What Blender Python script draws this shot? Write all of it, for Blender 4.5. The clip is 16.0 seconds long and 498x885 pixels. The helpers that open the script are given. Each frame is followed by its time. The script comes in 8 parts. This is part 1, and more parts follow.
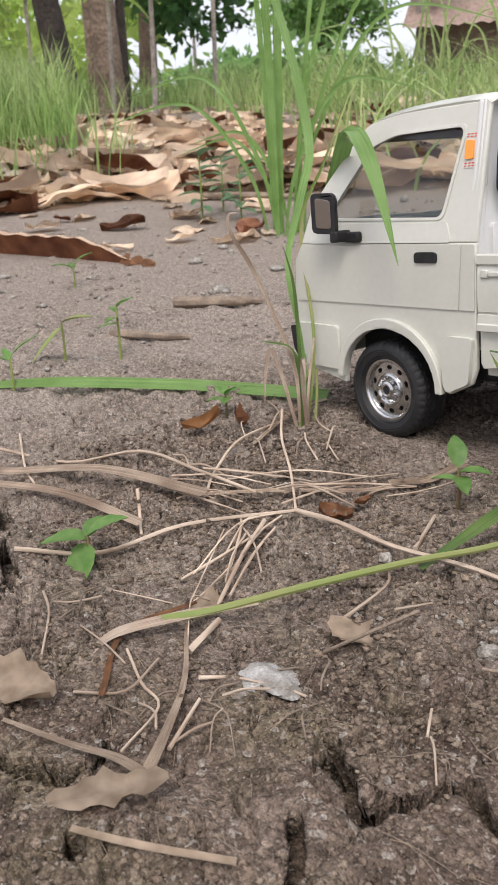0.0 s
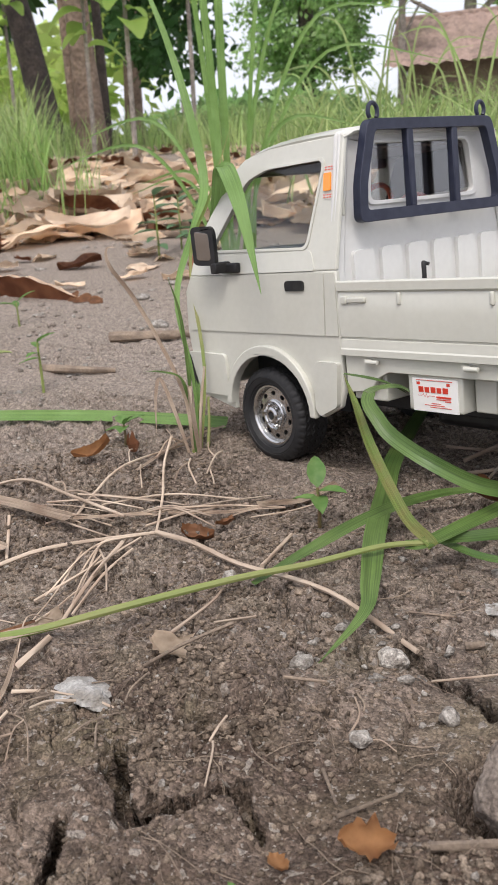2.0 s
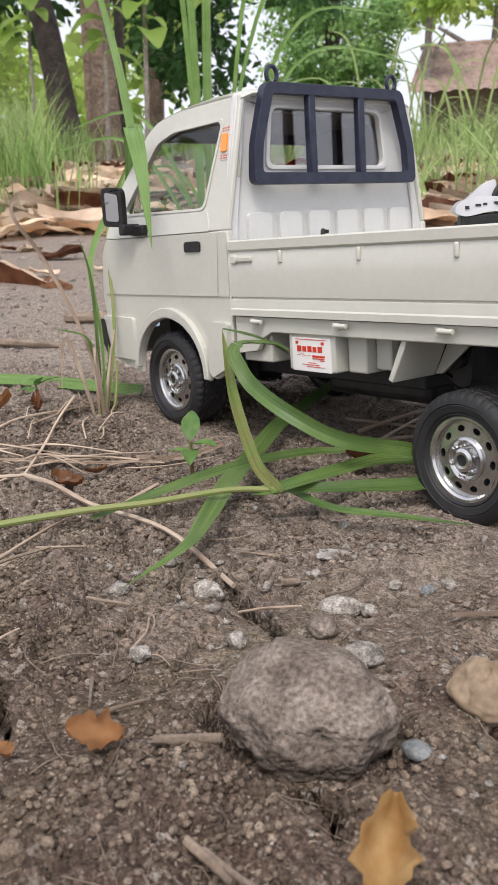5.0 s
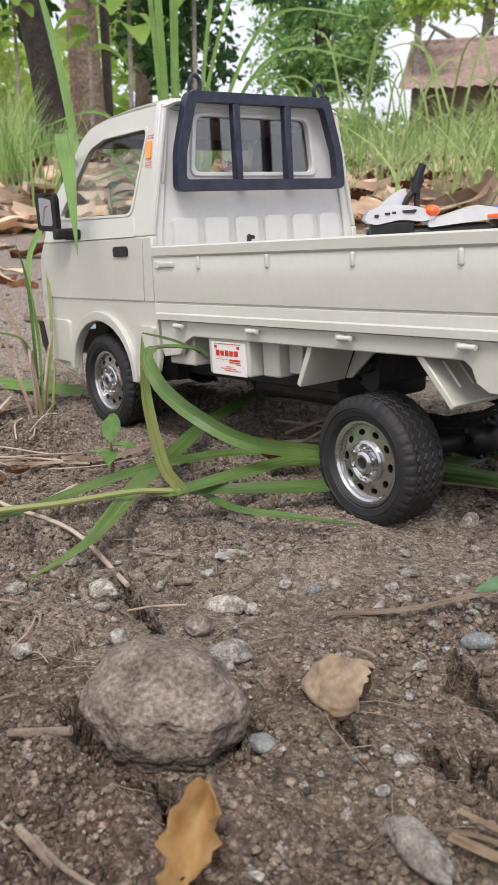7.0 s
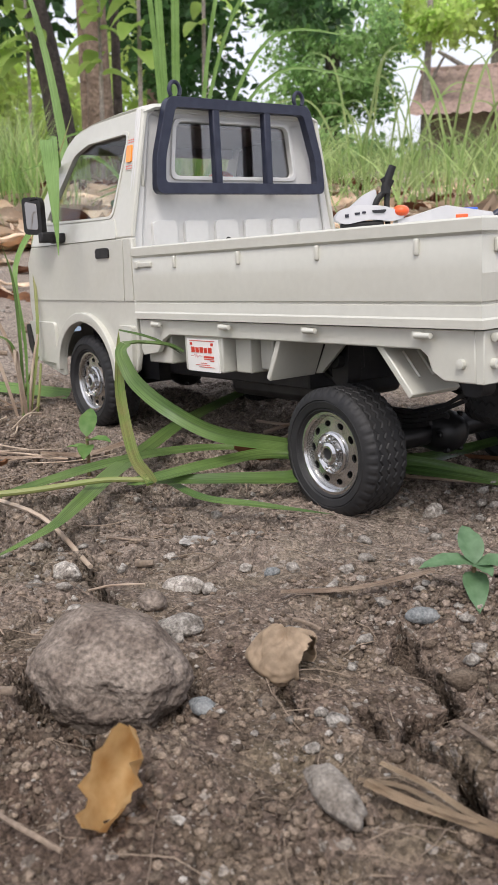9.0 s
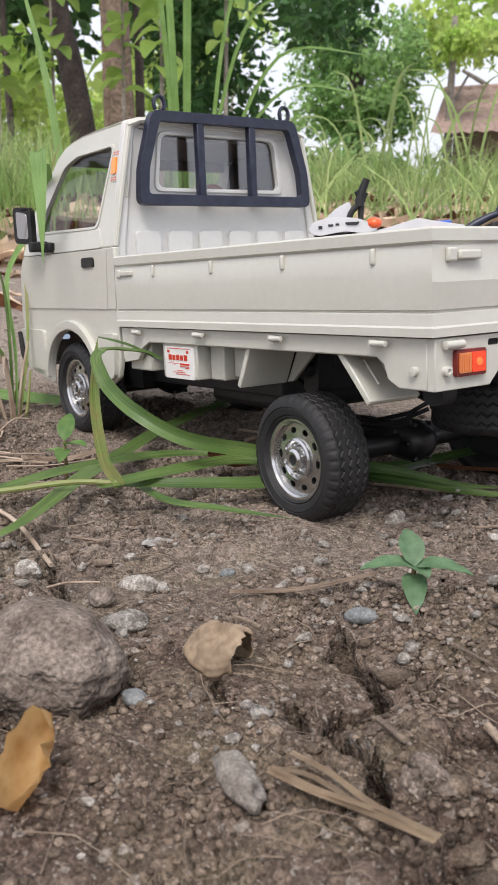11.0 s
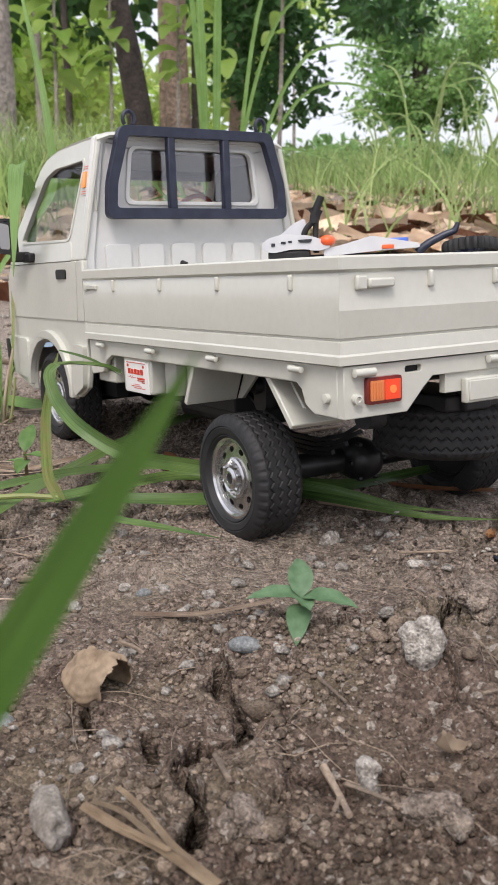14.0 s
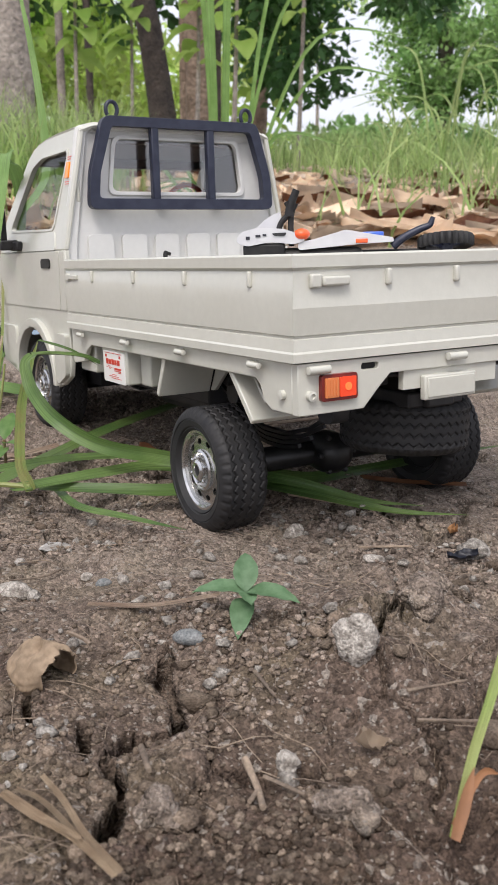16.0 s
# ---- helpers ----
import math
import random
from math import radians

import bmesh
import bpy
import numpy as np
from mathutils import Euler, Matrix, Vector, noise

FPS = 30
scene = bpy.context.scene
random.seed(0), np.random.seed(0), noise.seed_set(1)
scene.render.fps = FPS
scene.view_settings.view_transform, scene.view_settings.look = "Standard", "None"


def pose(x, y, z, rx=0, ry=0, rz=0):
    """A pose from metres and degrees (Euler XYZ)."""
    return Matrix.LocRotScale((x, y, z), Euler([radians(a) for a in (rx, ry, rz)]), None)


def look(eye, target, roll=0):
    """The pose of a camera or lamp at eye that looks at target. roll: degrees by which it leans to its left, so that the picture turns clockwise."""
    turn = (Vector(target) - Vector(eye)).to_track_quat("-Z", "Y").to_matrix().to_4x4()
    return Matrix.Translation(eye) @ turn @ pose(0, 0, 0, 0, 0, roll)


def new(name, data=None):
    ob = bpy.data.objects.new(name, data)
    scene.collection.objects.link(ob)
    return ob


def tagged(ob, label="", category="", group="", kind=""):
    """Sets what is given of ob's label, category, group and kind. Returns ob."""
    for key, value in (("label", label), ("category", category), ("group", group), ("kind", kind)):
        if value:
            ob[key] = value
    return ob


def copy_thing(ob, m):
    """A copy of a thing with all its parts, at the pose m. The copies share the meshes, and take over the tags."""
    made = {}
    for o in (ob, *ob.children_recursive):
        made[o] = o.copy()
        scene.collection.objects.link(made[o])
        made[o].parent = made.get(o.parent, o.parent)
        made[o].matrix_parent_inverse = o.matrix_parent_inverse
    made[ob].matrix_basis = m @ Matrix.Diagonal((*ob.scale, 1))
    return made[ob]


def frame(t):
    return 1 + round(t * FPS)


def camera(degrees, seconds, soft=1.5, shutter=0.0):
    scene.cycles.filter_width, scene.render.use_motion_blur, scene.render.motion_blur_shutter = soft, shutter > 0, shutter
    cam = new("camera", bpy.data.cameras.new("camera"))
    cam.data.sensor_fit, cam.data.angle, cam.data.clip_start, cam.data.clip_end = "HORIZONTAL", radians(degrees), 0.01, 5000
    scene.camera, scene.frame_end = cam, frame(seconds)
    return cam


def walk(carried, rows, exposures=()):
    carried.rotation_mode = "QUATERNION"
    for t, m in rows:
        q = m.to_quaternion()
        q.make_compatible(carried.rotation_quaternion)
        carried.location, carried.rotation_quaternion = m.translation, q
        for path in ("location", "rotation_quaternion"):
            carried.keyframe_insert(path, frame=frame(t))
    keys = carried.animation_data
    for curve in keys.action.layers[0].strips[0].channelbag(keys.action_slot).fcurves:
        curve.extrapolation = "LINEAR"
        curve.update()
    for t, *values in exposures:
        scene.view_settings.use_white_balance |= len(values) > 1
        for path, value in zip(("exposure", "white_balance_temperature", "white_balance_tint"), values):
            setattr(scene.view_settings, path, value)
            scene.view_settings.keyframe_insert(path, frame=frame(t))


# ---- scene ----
cam = camera(30.7, 16.0, soft=0.75)
PATH = [
    (0, (0.2750, -0.3460, 0.1584), (-1.2326, 0.8061, -0.4738), -2.99),
    (0.5, (0.2843, -0.3360, 0.1640), (-1.2080, 0.8479, -0.4457), -3.42),
    (1, (0.2954, -0.3220, 0.1665), (-1.1967, 0.8737, -0.4201), -3.92),
    (1.5, (0.3074, -0.3130, 0.1670), (-1.1961, 0.8758, -0.4041), -4.10),
    (2, (0.3228, -0.3070, 0.1533), (-1.1969, 0.8674, -0.4044), -4.18),
    (2.5, (0.3334, -0.3010, 0.1429), (-1.2011, 0.8620, -0.3980), -3.75),
    (3, (0.3373, -0.2950, 0.1397), (-1.2059, 0.8622, -0.3889), -3.44),
    (3.5, (0.3421, -0.2920, 0.1345), (-1.2056, 0.8630, -0.3858), -2.93),
    (4, (0.3508, -0.2900, 0.1291), (-1.2004, 0.8607, -0.3899), -2.53),
    (4.5, (0.3627, -0.2760, 0.1246), (-1.1867, 0.8768, -0.3955), -2.03),
    (4.7, (0.3646, -0.2710, 0.1225), (-1.1810, 0.8881, -0.3949), -1.64),
    (7, (0.3948, -0.2440, 0.1272), (-1.1319, 0.9347, -0.4018), -1.17),
    (7.5, (0.4027, -0.2400, 0.1239), (-1.1263, 0.9394, -0.3969), -1.26),
    (8, (0.4075, -0.2400, 0.1197), (-1.1295, 0.9360, -0.3851), -1.25),
    (8.5, (0.4104, -0.2390, 0.1176), (-1.1335, 0.9336, -0.3737), -1.14),
    (11, (0.4323, -0.2240, 0.1136), (-1.1492, 0.9159, -0.3331), -0.38),
    (11.5, (0.4384, -0.2190, 0.1164), (-1.1592, 0.8980, -0.3308), -0.45),
    (12, (0.4414, -0.2120, 0.1162), (-1.1709, 0.8849, -0.3282), -0.43),
    (12.5, (0.4475, -0.2050, 0.1200), (-1.1764, 0.8747, -0.3239), -0.50),
    (13, (0.4516, -0.1950, 0.1218), (-1.1837, 0.8668, -0.3236), -0.48),
    (13.5, (0.4557, -0.1870, 0.1236), (-1.1881, 0.8569, -0.3325), -0.36),
    (14, (0.4608, -0.1830, 0.1254), (-1.1885, 0.8479, -0.3405), -0.25),
    (14.5, (0.4638, -0.1780, 0.1253), (-1.1890, 0.8419, -0.3524), -0.04),
    (15, (0.4699, -0.1730, 0.1270), (-1.1878, 0.8342, -0.3606), 0.08),
    (15.5, (0.4719, -0.1700, 0.1279), (-1.1891, 0.8272, -0.3686), 0.19),
    (16, (0.4750, -0.1660, 0.1308), (-1.1887, 0.8228, -0.3734), 0.19),
]
walk(cam, [(t, look(eye, target, roll)) for t, eye, target, roll in PATH])
cam.data.dof.use_dof = True
cam.data.dof.focus_distance, cam.data.dof.aperture_fstop = 0.36, 72.0

# ---- world, sun ----
SUN_EL, SUN_AZ = radians(56), radians(136)
world = bpy.data.worlds.new("sky")
scene.world = world
world.use_nodes = True
wn, wl = world.node_tree.nodes, world.node_tree.links
sky = wn.new("ShaderNodeTexSky")
sky.sky_type, sky.sun_disc = "NISHITA", False
sky.sun_elevation, sky.sun_rotation = SUN_EL, SUN_AZ
sky.air_density, sky.dust_density, sky.ozone_density = 0.7, 7.0, 0.4
wn["Background"].inputs["Strength"].default_value = 0.112
haze = wn.new("ShaderNodeMix")
haze.data_type = "RGBA"
haze.inputs["Factor"].default_value = 0.72
haze.inputs["B"].default_value = (7.65, 7.8, 8.75, 1)
wl.new(sky.outputs["Color"], haze.inputs["A"])
wl.new(haze.outputs["Result"], wn["Background"].inputs["Color"])
sun_data = bpy.data.lights.new("sun", "SUN")
sun_data.energy, sun_data.angle, sun_data.color = 1.5, radians(20), (1.0, 0.96, 0.93)
sun = new("sun", sun_data)
sun.matrix_basis = look((0, 0, 30), (-math.sin(SUN_AZ) * 30 / math.tan(SUN_EL), -math.cos(SUN_AZ) * 30 / math.tan(SUN_EL), 0))
scene.view_settings.exposure = 0.58

# ---- materials ----


def material(name, color, rough=0.6, metal=0.0, second=None, scale=60.0, amount=1.0, bump=0.0, bump_scale=None,
             fine=None, coat=0.0, random_tint=0.0, island=False, spec=0.5, lo=0.35, hi=0.65, rough_var=0.0):
    """A principled surface with two scales of variation in colour, and a bump."""
    m = bpy.data.materials.new(name)
    m.use_nodes = True
    n, l = m.node_tree.nodes, m.node_tree.links
    b = n["Principled BSDF"]
    b.inputs["Roughness"].default_value = rough
    b.inputs["Metallic"].default_value = metal
    b.inputs["Specular IOR Level"].default_value = spec
    b.inputs["Coat Weight"].default_value = coat
    b.inputs["Coat Roughness"].default_value = 0.08
    place = n.new("ShaderNodeTexCoord").outputs["Object"]
    out = None
    if second:
        big = n.new("ShaderNodeTexNoise")
        big.inputs["Scale"].default_value, big.inputs["Detail"].default_value = scale, 6
        l.new(place, big.inputs["Vector"])
        ramp = n.new("ShaderNodeMapRange")
        ramp.inputs["From Min"].default_value, ramp.inputs["From Max"].default_value = lo, hi
        ramp.inputs["To Max"].default_value = amount
        l.new(big.outputs["Fac"], ramp.inputs["Value"])
        mix = n.new("ShaderNodeMix")
        mix.data_type = "RGBA"
        mix.inputs["A"].default_value, mix.inputs["B"].default_value = (*color, 1), (*second, 1)
        l.new(ramp.outputs["Result"], mix.inputs["Factor"])
        out = mix.outputs["Result"]
    if fine:
        small = n.new("ShaderNodeTexNoise")
        small.inputs["Scale"].default_value, small.inputs["Detail"].default_value = fine[0], 4
        l.new(place, small.inputs["Vector"])
        r2 = n.new("ShaderNodeMapRange")
        r2.inputs["From Min"].default_value, r2.inputs["From Max"].default_value = 0.3, 0.7
        r2.inputs["To Min"].default_value, r2.inputs["To Max"].default_value = 1 - fine[1], 1 + fine[1]
        l.new(small.outputs["Fac"], r2.inputs["Value"])
        mul = n.new("ShaderNodeVectorMath")
        mul.operation = "SCALE"
        if out:
            l.new(out, mul.inputs[0])
        else:
            mul.inputs[0].default_value = color
        l.new(r2.outputs["Result"], mul.inputs["Scale"])
        out = mul.outputs["Vector"]
    if random_tint:
        rnd = n.new("ShaderNodeNewGeometry").outputs["Random Per Island"] if island else n.new("ShaderNodeObjectInfo").outputs["Random"]
        r3 = n.new("ShaderNodeMapRange")
        r3.inputs["To Min"].default_value, r3.inputs["To Max"].default_value = 1 - random_tint, 1 + random_tint
        l.new(rnd, r3.inputs["Value"])
        mul = n.new("ShaderNodeVectorMath")
        mul.operation = "SCALE"
        if out:
            l.new(out, mul.inputs[0])
        else:
            mul.inputs[0].default_value = color
        l.new(r3.outputs["Result"], mul.inputs["Scale"])
        out = mul.outputs["Vector"]
    if out:
        l.new(out, b.inputs["Base Color"])
    else:
        b.inputs["Base Color"].default_value = (*color, 1)
    if rough_var:
        rv = n.new("ShaderNodeTexNoise")
        rv.inputs["Scale"].default_value, rv.inputs["Detail"].default_value = scale * 1.7, 5
        l.new(place, rv.inputs["Vector"])
        rm = n.new("ShaderNodeMapRange")
        rm.inputs["To Min"].default_value, rm.inputs["To Max"].default_value = max(0.02, rough - rough_var), rough + rough_var
        l.new(rv.outputs["Fac"], rm.inputs["Value"])
        l.new(rm.outputs["Result"], b.inputs["Roughness"])
    if bump:
        bn = n.new("ShaderNodeTexNoise")
        bn.inputs["Scale"].default_value, bn.inputs["Detail"].default_value = bump_scale or scale * 4, 8
        l.new(place, bn.inputs["Vector"])
        bp = n.new("ShaderNodeBump")
        bp.inputs["Strength"].default_value, bp.inputs["Distance"].default_value = 1.0, bump
        l.new(bn.outputs["Fac"], bp.inputs["Height"])
        l.new(bp.outputs["Normal"], b.inputs["Normal"])
    return m


def leafy(name, color, second, scale, tint=0.25, island=False, through_light=0.35, rough=0.45, streak=None):
    """A thin leaf: a glossy face and light that comes through; streak: fibres along the blade, from the UV map."""
    m = material(name, color, rough, second=second, scale=scale, random_tint=tint, island=island, spec=0.3)
    n, l = m.node_tree.nodes, m.node_tree.links
    b = n["Principled BSDF"]
    tr = n.new("ShaderNodeBsdfTranslucent")
    src = b.inputs["Base Color"].links[0].from_socket
    if streak:
        uv = n.new("ShaderNodeTexCoord").outputs["UV"]
        mp = n.new("ShaderNodeMapping")
        mp.inputs["Scale"].default_value = (streak, 1.2, 1)
        l.new(uv, mp.inputs["Vector"])
        nz = n.new("ShaderNodeTexNoise")
        nz.inputs["Scale"].default_value, nz.inputs["Detail"].default_value = 3.0, 3
        l.new(mp.outputs["Vector"], nz.inputs["Vector"])
        mr = n.new("ShaderNodeMapRange")
        mr.inputs["From Min"].default_value, mr.inputs["From Max"].default_value = 0.3, 0.7
        mr.inputs["To Min"].default_value, mr.inputs["To Max"].default_value = 0.6, 1.4
        l.new(nz.outputs["Fac"], mr.inputs["Value"])
        mul = n.new("ShaderNodeVectorMath")
        mul.operation = "SCALE"
        l.new(src, mul.inputs[0])
        l.new(mr.outputs["Result"], mul.inputs["Scale"])
        src = mul.outputs["Vector"]
        l.new(src, b.inputs["Base Color"])
        bp = n.new("ShaderNodeBump")
        bp.inputs["Distance"].default_value = 0.0003
        bp.inputs["Strength"].default_value = 0.6
        l.new(nz.outputs["Fac"], bp.inputs["Height"])
        l.new(bp.outputs["Normal"], b.inputs["Normal"])
    l.new(src, tr.inputs["Color"])
    mix = n.new("ShaderNodeMixShader")
    mix.inputs["Fac"].default_value = through_light
    l.new(b.outputs["BSDF"], mix.inputs[1])
    l.new(tr.outputs["BSDF"], mix.inputs[2])
    l.new(mix.outputs["Shader"], n["Material Output"].inputs["Surface"])
    return m


def glassy(name, color, rough=0.02, gloss=(0.015, 0.14)):
    """Clear plastic pane: mostly lets light straight through, with a gloss."""
    m = bpy.data.materials.new(name)
    m.use_nodes = True
    n, l = m.node_tree.nodes, m.node_tree.links
    n.remove(n["Principled BSDF"])
    t = n.new("ShaderNodeBsdfTransparent")
    t.inputs["Color"].default_value = (*color, 1)
    g = n.new("ShaderNodeBsdfGlossy")
    g.inputs["Roughness"].default_value = rough
    fr = n.new("ShaderNodeLayerWeight")
    fr.inputs["Blend"].default_value = 0.25
    mr = n.new("ShaderNodeMapRange")
    mr.inputs["To Min"].default_value, mr.inputs["To Max"].default_value = gloss
    l.new(fr.outputs["Facing"], mr.inputs["Value"])
    mix = n.new("ShaderNodeMixShader")
    l.new(mr.outputs["Result"], mix.inputs["Fac"])
    l.new(t.outputs["BSDF"], mix.inputs[1])
    l.new(g.outputs["BSDF"], mix.inputs[2])
    l.new(mix.outputs["Shader"], n["Material Output"].inputs["Surface"])
    return m


def lamp_lens(name, color, strength):
    m = material(name, color, 0.15, coat=0.5)
    b = m.node_tree.nodes["Principled BSDF"]
    b.inputs["Emission Color"].default_value = (*color, 1)
    b.inputs["Emission Strength"].default_value = strength
    return m


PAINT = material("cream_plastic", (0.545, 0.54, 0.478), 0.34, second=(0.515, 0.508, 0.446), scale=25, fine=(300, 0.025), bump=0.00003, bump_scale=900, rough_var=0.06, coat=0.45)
# same plastic as PAINT, whitened for the light on the cab back
PAINT_BACK = material("cream_plastic_lit", (0.6, 0.598, 0.58), 0.3, second=(0.57, 0.567, 0.55), scale=25, fine=(300, 0.02), bump=0.00003, bump_scale=900, rough_var=0.05)
BLACK = material("black_plastic", (0.010, 0.010, 0.011), 0.48, second=(0.022, 0.021, 0.02), scale=200, bump=0.00005, bump_scale=1500, spec=0.35)
NAVY = material("navy_black_plastic", (0.009, 0.012, 0.03), 0.4, second=(0.02, 0.024, 0.045), scale=180, bump=0.00004, bump_scale=1800)
CHASSIS = material("dark_grey_plastic", (0.013, 0.014, 0.017), 0.5, second=(0.026, 0.025, 0.025), scale=150, bump=0.00006, bump_scale=1200)
OILED = material("oily_black_metal", (0.006, 0.006, 0.007), 0.42, second=(0.02, 0.02, 0.02), scale=150)
RUBBER = material("tyre_rubber", (0.008, 0.008, 0.009), 0.66, second=(0.028, 0.026, 0.025), scale=140, amount=0.5, bump=0.00008, bump_scale=900)
CHROME = material("satin_chrome", (0.66, 0.655, 0.64), 0.2, 0.95, second=(0.5, 0.5, 0.5), scale=150, rough_var=0.08)
# near-black colour for the shade inside recesses
RECESS_SHADE = material("recess_shade", (0.01, 0.01, 0.01), 0.8)
GLASS = glassy("clear_plastic", (0.93, 0.94, 0.93))
REAR_GLASS = glassy("glossy_clear_plastic", (0.9, 0.9, 0.89), gloss=(0.10, 0.35))
MIRROR = material("mirror_silver", (0.36, 0.34, 0.32), 0.06, 1.0)
AMBER = lamp_lens("amber_lens", (0.85, 0.26, 0.02), 0.08)
RED_LENS = lamp_lens("red_lens", (0.72, 0.06, 0.02), 0.18)
BULB = lamp_lens("lit_bulb", (1.0, 0.13, 0.035), 0.75)
LAMP_CASE = material("dark_red_lamp_case", (0.2, 0.02, 0.015), 0.3, second=(0.13, 0.015, 0.012), scale=200)
AMBER_DIM = lamp_lens("dim_amber_lens", (0.62, 0.2, 0.07), 0.05)
HEADLIGHT = lamp_lens("cool_led", (0.6, 0.75, 1.0), 0.4)
LABEL_WHITE = material("label_white", (0.78, 0.77, 0.74), 0.4)
PRINT_RED = material("print_red", (0.55, 0.04, 0.02), 0.45)
PRINT_DARK = material("print_dark", (0.02, 0.02, 0.03), 0.45)
BIKE_WHITE = material("bike_white", (0.6, 0.6, 0.61), 0.28, second=(0.5, 0.5, 0.52), scale=60, coat=0.3)
BIKE_ORANGE = material("bike_orange", (0.85, 0.12, 0.02), 0.3, second=(0.75, 0.09, 0.02), scale=200, coat=0.3)
BIKE_BLUE = material("bike_blue", (0.05, 0.12, 0.5), 0.3)
SEAT_RED = material("red_trim", (0.6, 0.04, 0.015), 0.35)
LINING_SHADE = material("lining_shade", (0.05, 0.041, 0.036), 0.7, second=(0.038, 0.031, 0.028), scale=90)
INTERIOR = material("cab_interior", (0.016, 0.018, 0.03), 0.5, second=(0.03, 0.033, 0.05), scale=120)
HEADLINER = material("cab_headliner", (0.19, 0.14, 0.115), 0.6, second=(0.15, 0.11, 0.09), scale=80)

def soil_material(name):
    """Crumbly soil: cells of grain in two sizes, each of its own tone, with pale specks and a rough relief."""
    m = material(name, (0.092, 0.066, 0.052), 0.97, second=(0.188, 0.145, 0.114), scale=26, fine=(420, 0.3), spec=0.12, lo=0.32, hi=0.68)
    n, l = m.node_tree.nodes, m.node_tree.links
    b = n["Principled BSDF"]
    src = b.inputs["Base Color"].links[0].from_socket
    place = n.new("ShaderNodeTexCoord").outputs["Object"]
    warp = n.new("ShaderNodeTexNoise")
    warp.inputs["Scale"].default_value, warp.inputs["Detail"].default_value = 700, 3
    l.new(place, warp.inputs["Vector"])
    push = n.new("ShaderNodeVectorMath")
    push.operation = "SCALE"
    push.inputs["Scale"].default_value = 0.0007
    l.new(warp.outputs["Color"], push.inputs[0])
    moved = n.new("ShaderNodeVectorMath")
    l.new(place, moved.inputs[0])
    l.new(push.outputs["Vector"], moved.inputs[1])
    tinge = n.new("ShaderNodeTexNoise")
    tinge.inputs["Scale"].default_value, tinge.inputs["Detail"].default_value = 31, 4
    l.new(place, tinge.inputs["Vector"])
    olive = n.new("ShaderNodeMapRange")
    olive.inputs["From Min"].default_value, olive.inputs["From Max"].default_value = 0.48, 0.68
    olive.inputs["To Max"].default_value = 0.75
    l.new(tinge.outputs["Fac"], olive.inputs["Value"])
    tint = n.new("ShaderNodeMix")
    tint.data_type = "RGBA"
    tint.inputs["B"].default_value = (0.176, 0.145, 0.097, 1)
    l.new(olive.outputs["Result"], tint.inputs["Factor"])
    l.new(src, tint.inputs["A"])
    src = tint.outputs["Result"]
    # pale trodden dust ahead of the truck
    along = n.new("ShaderNodeSeparateXYZ")
    l.new(place, along.inputs["Vector"])
    drift = n.new("ShaderNodeTexNoise")
    drift.inputs["Scale"].default_value, drift.inputs["Detail"].default_value = 9, 5
    l.new(place, drift.inputs["Vector"])
    edge = n.new("ShaderNodeMath")
    edge.operation = "MULTIPLY_ADD"
    edge.inputs[1].default_value = 0.35
    l.new(drift.outputs["Fac"], edge.inputs[0])
    l.new(along.outputs["X"], edge.inputs[2])
    # its edge wanders widely farther off
    wander = n.new("ShaderNodeTexNoise")
    wander.inputs["Scale"].default_value, wander.inputs["Detail"].default_value = 0.7, 4
    l.new(place, wander.inputs["Vector"])
    centred = n.new("ShaderNodeMath")
    centred.operation = "SUBTRACT"
    centred.inputs[1].default_value = 0.5
    l.new(wander.outputs["Fac"], centred.inputs[0])
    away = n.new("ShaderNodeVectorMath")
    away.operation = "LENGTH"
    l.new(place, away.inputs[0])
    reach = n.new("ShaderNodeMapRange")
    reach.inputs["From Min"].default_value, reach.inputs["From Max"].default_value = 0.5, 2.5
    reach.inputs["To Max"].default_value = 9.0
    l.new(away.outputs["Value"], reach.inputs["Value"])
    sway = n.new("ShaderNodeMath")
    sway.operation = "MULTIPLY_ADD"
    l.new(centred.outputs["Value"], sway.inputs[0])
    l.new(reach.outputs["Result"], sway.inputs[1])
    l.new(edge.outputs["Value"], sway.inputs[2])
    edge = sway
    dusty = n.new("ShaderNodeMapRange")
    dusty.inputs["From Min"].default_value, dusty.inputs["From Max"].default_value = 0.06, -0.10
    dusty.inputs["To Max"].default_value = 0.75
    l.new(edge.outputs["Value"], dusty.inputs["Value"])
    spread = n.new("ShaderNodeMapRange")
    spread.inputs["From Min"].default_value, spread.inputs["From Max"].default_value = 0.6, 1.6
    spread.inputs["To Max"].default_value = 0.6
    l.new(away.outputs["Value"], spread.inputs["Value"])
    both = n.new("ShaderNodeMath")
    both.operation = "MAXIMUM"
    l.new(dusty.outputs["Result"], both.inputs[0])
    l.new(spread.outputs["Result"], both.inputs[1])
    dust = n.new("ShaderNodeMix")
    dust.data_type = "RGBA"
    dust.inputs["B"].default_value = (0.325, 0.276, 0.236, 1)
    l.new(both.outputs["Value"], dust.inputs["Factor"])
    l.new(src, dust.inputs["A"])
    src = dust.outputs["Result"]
    # paler round the hollow before the truck, whose dark soil colour includes shading
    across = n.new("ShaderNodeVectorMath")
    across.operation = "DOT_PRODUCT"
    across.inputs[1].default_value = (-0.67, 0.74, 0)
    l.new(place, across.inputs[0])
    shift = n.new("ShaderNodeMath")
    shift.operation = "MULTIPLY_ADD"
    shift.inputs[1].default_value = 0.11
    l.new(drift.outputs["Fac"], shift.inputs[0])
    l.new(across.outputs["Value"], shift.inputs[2])
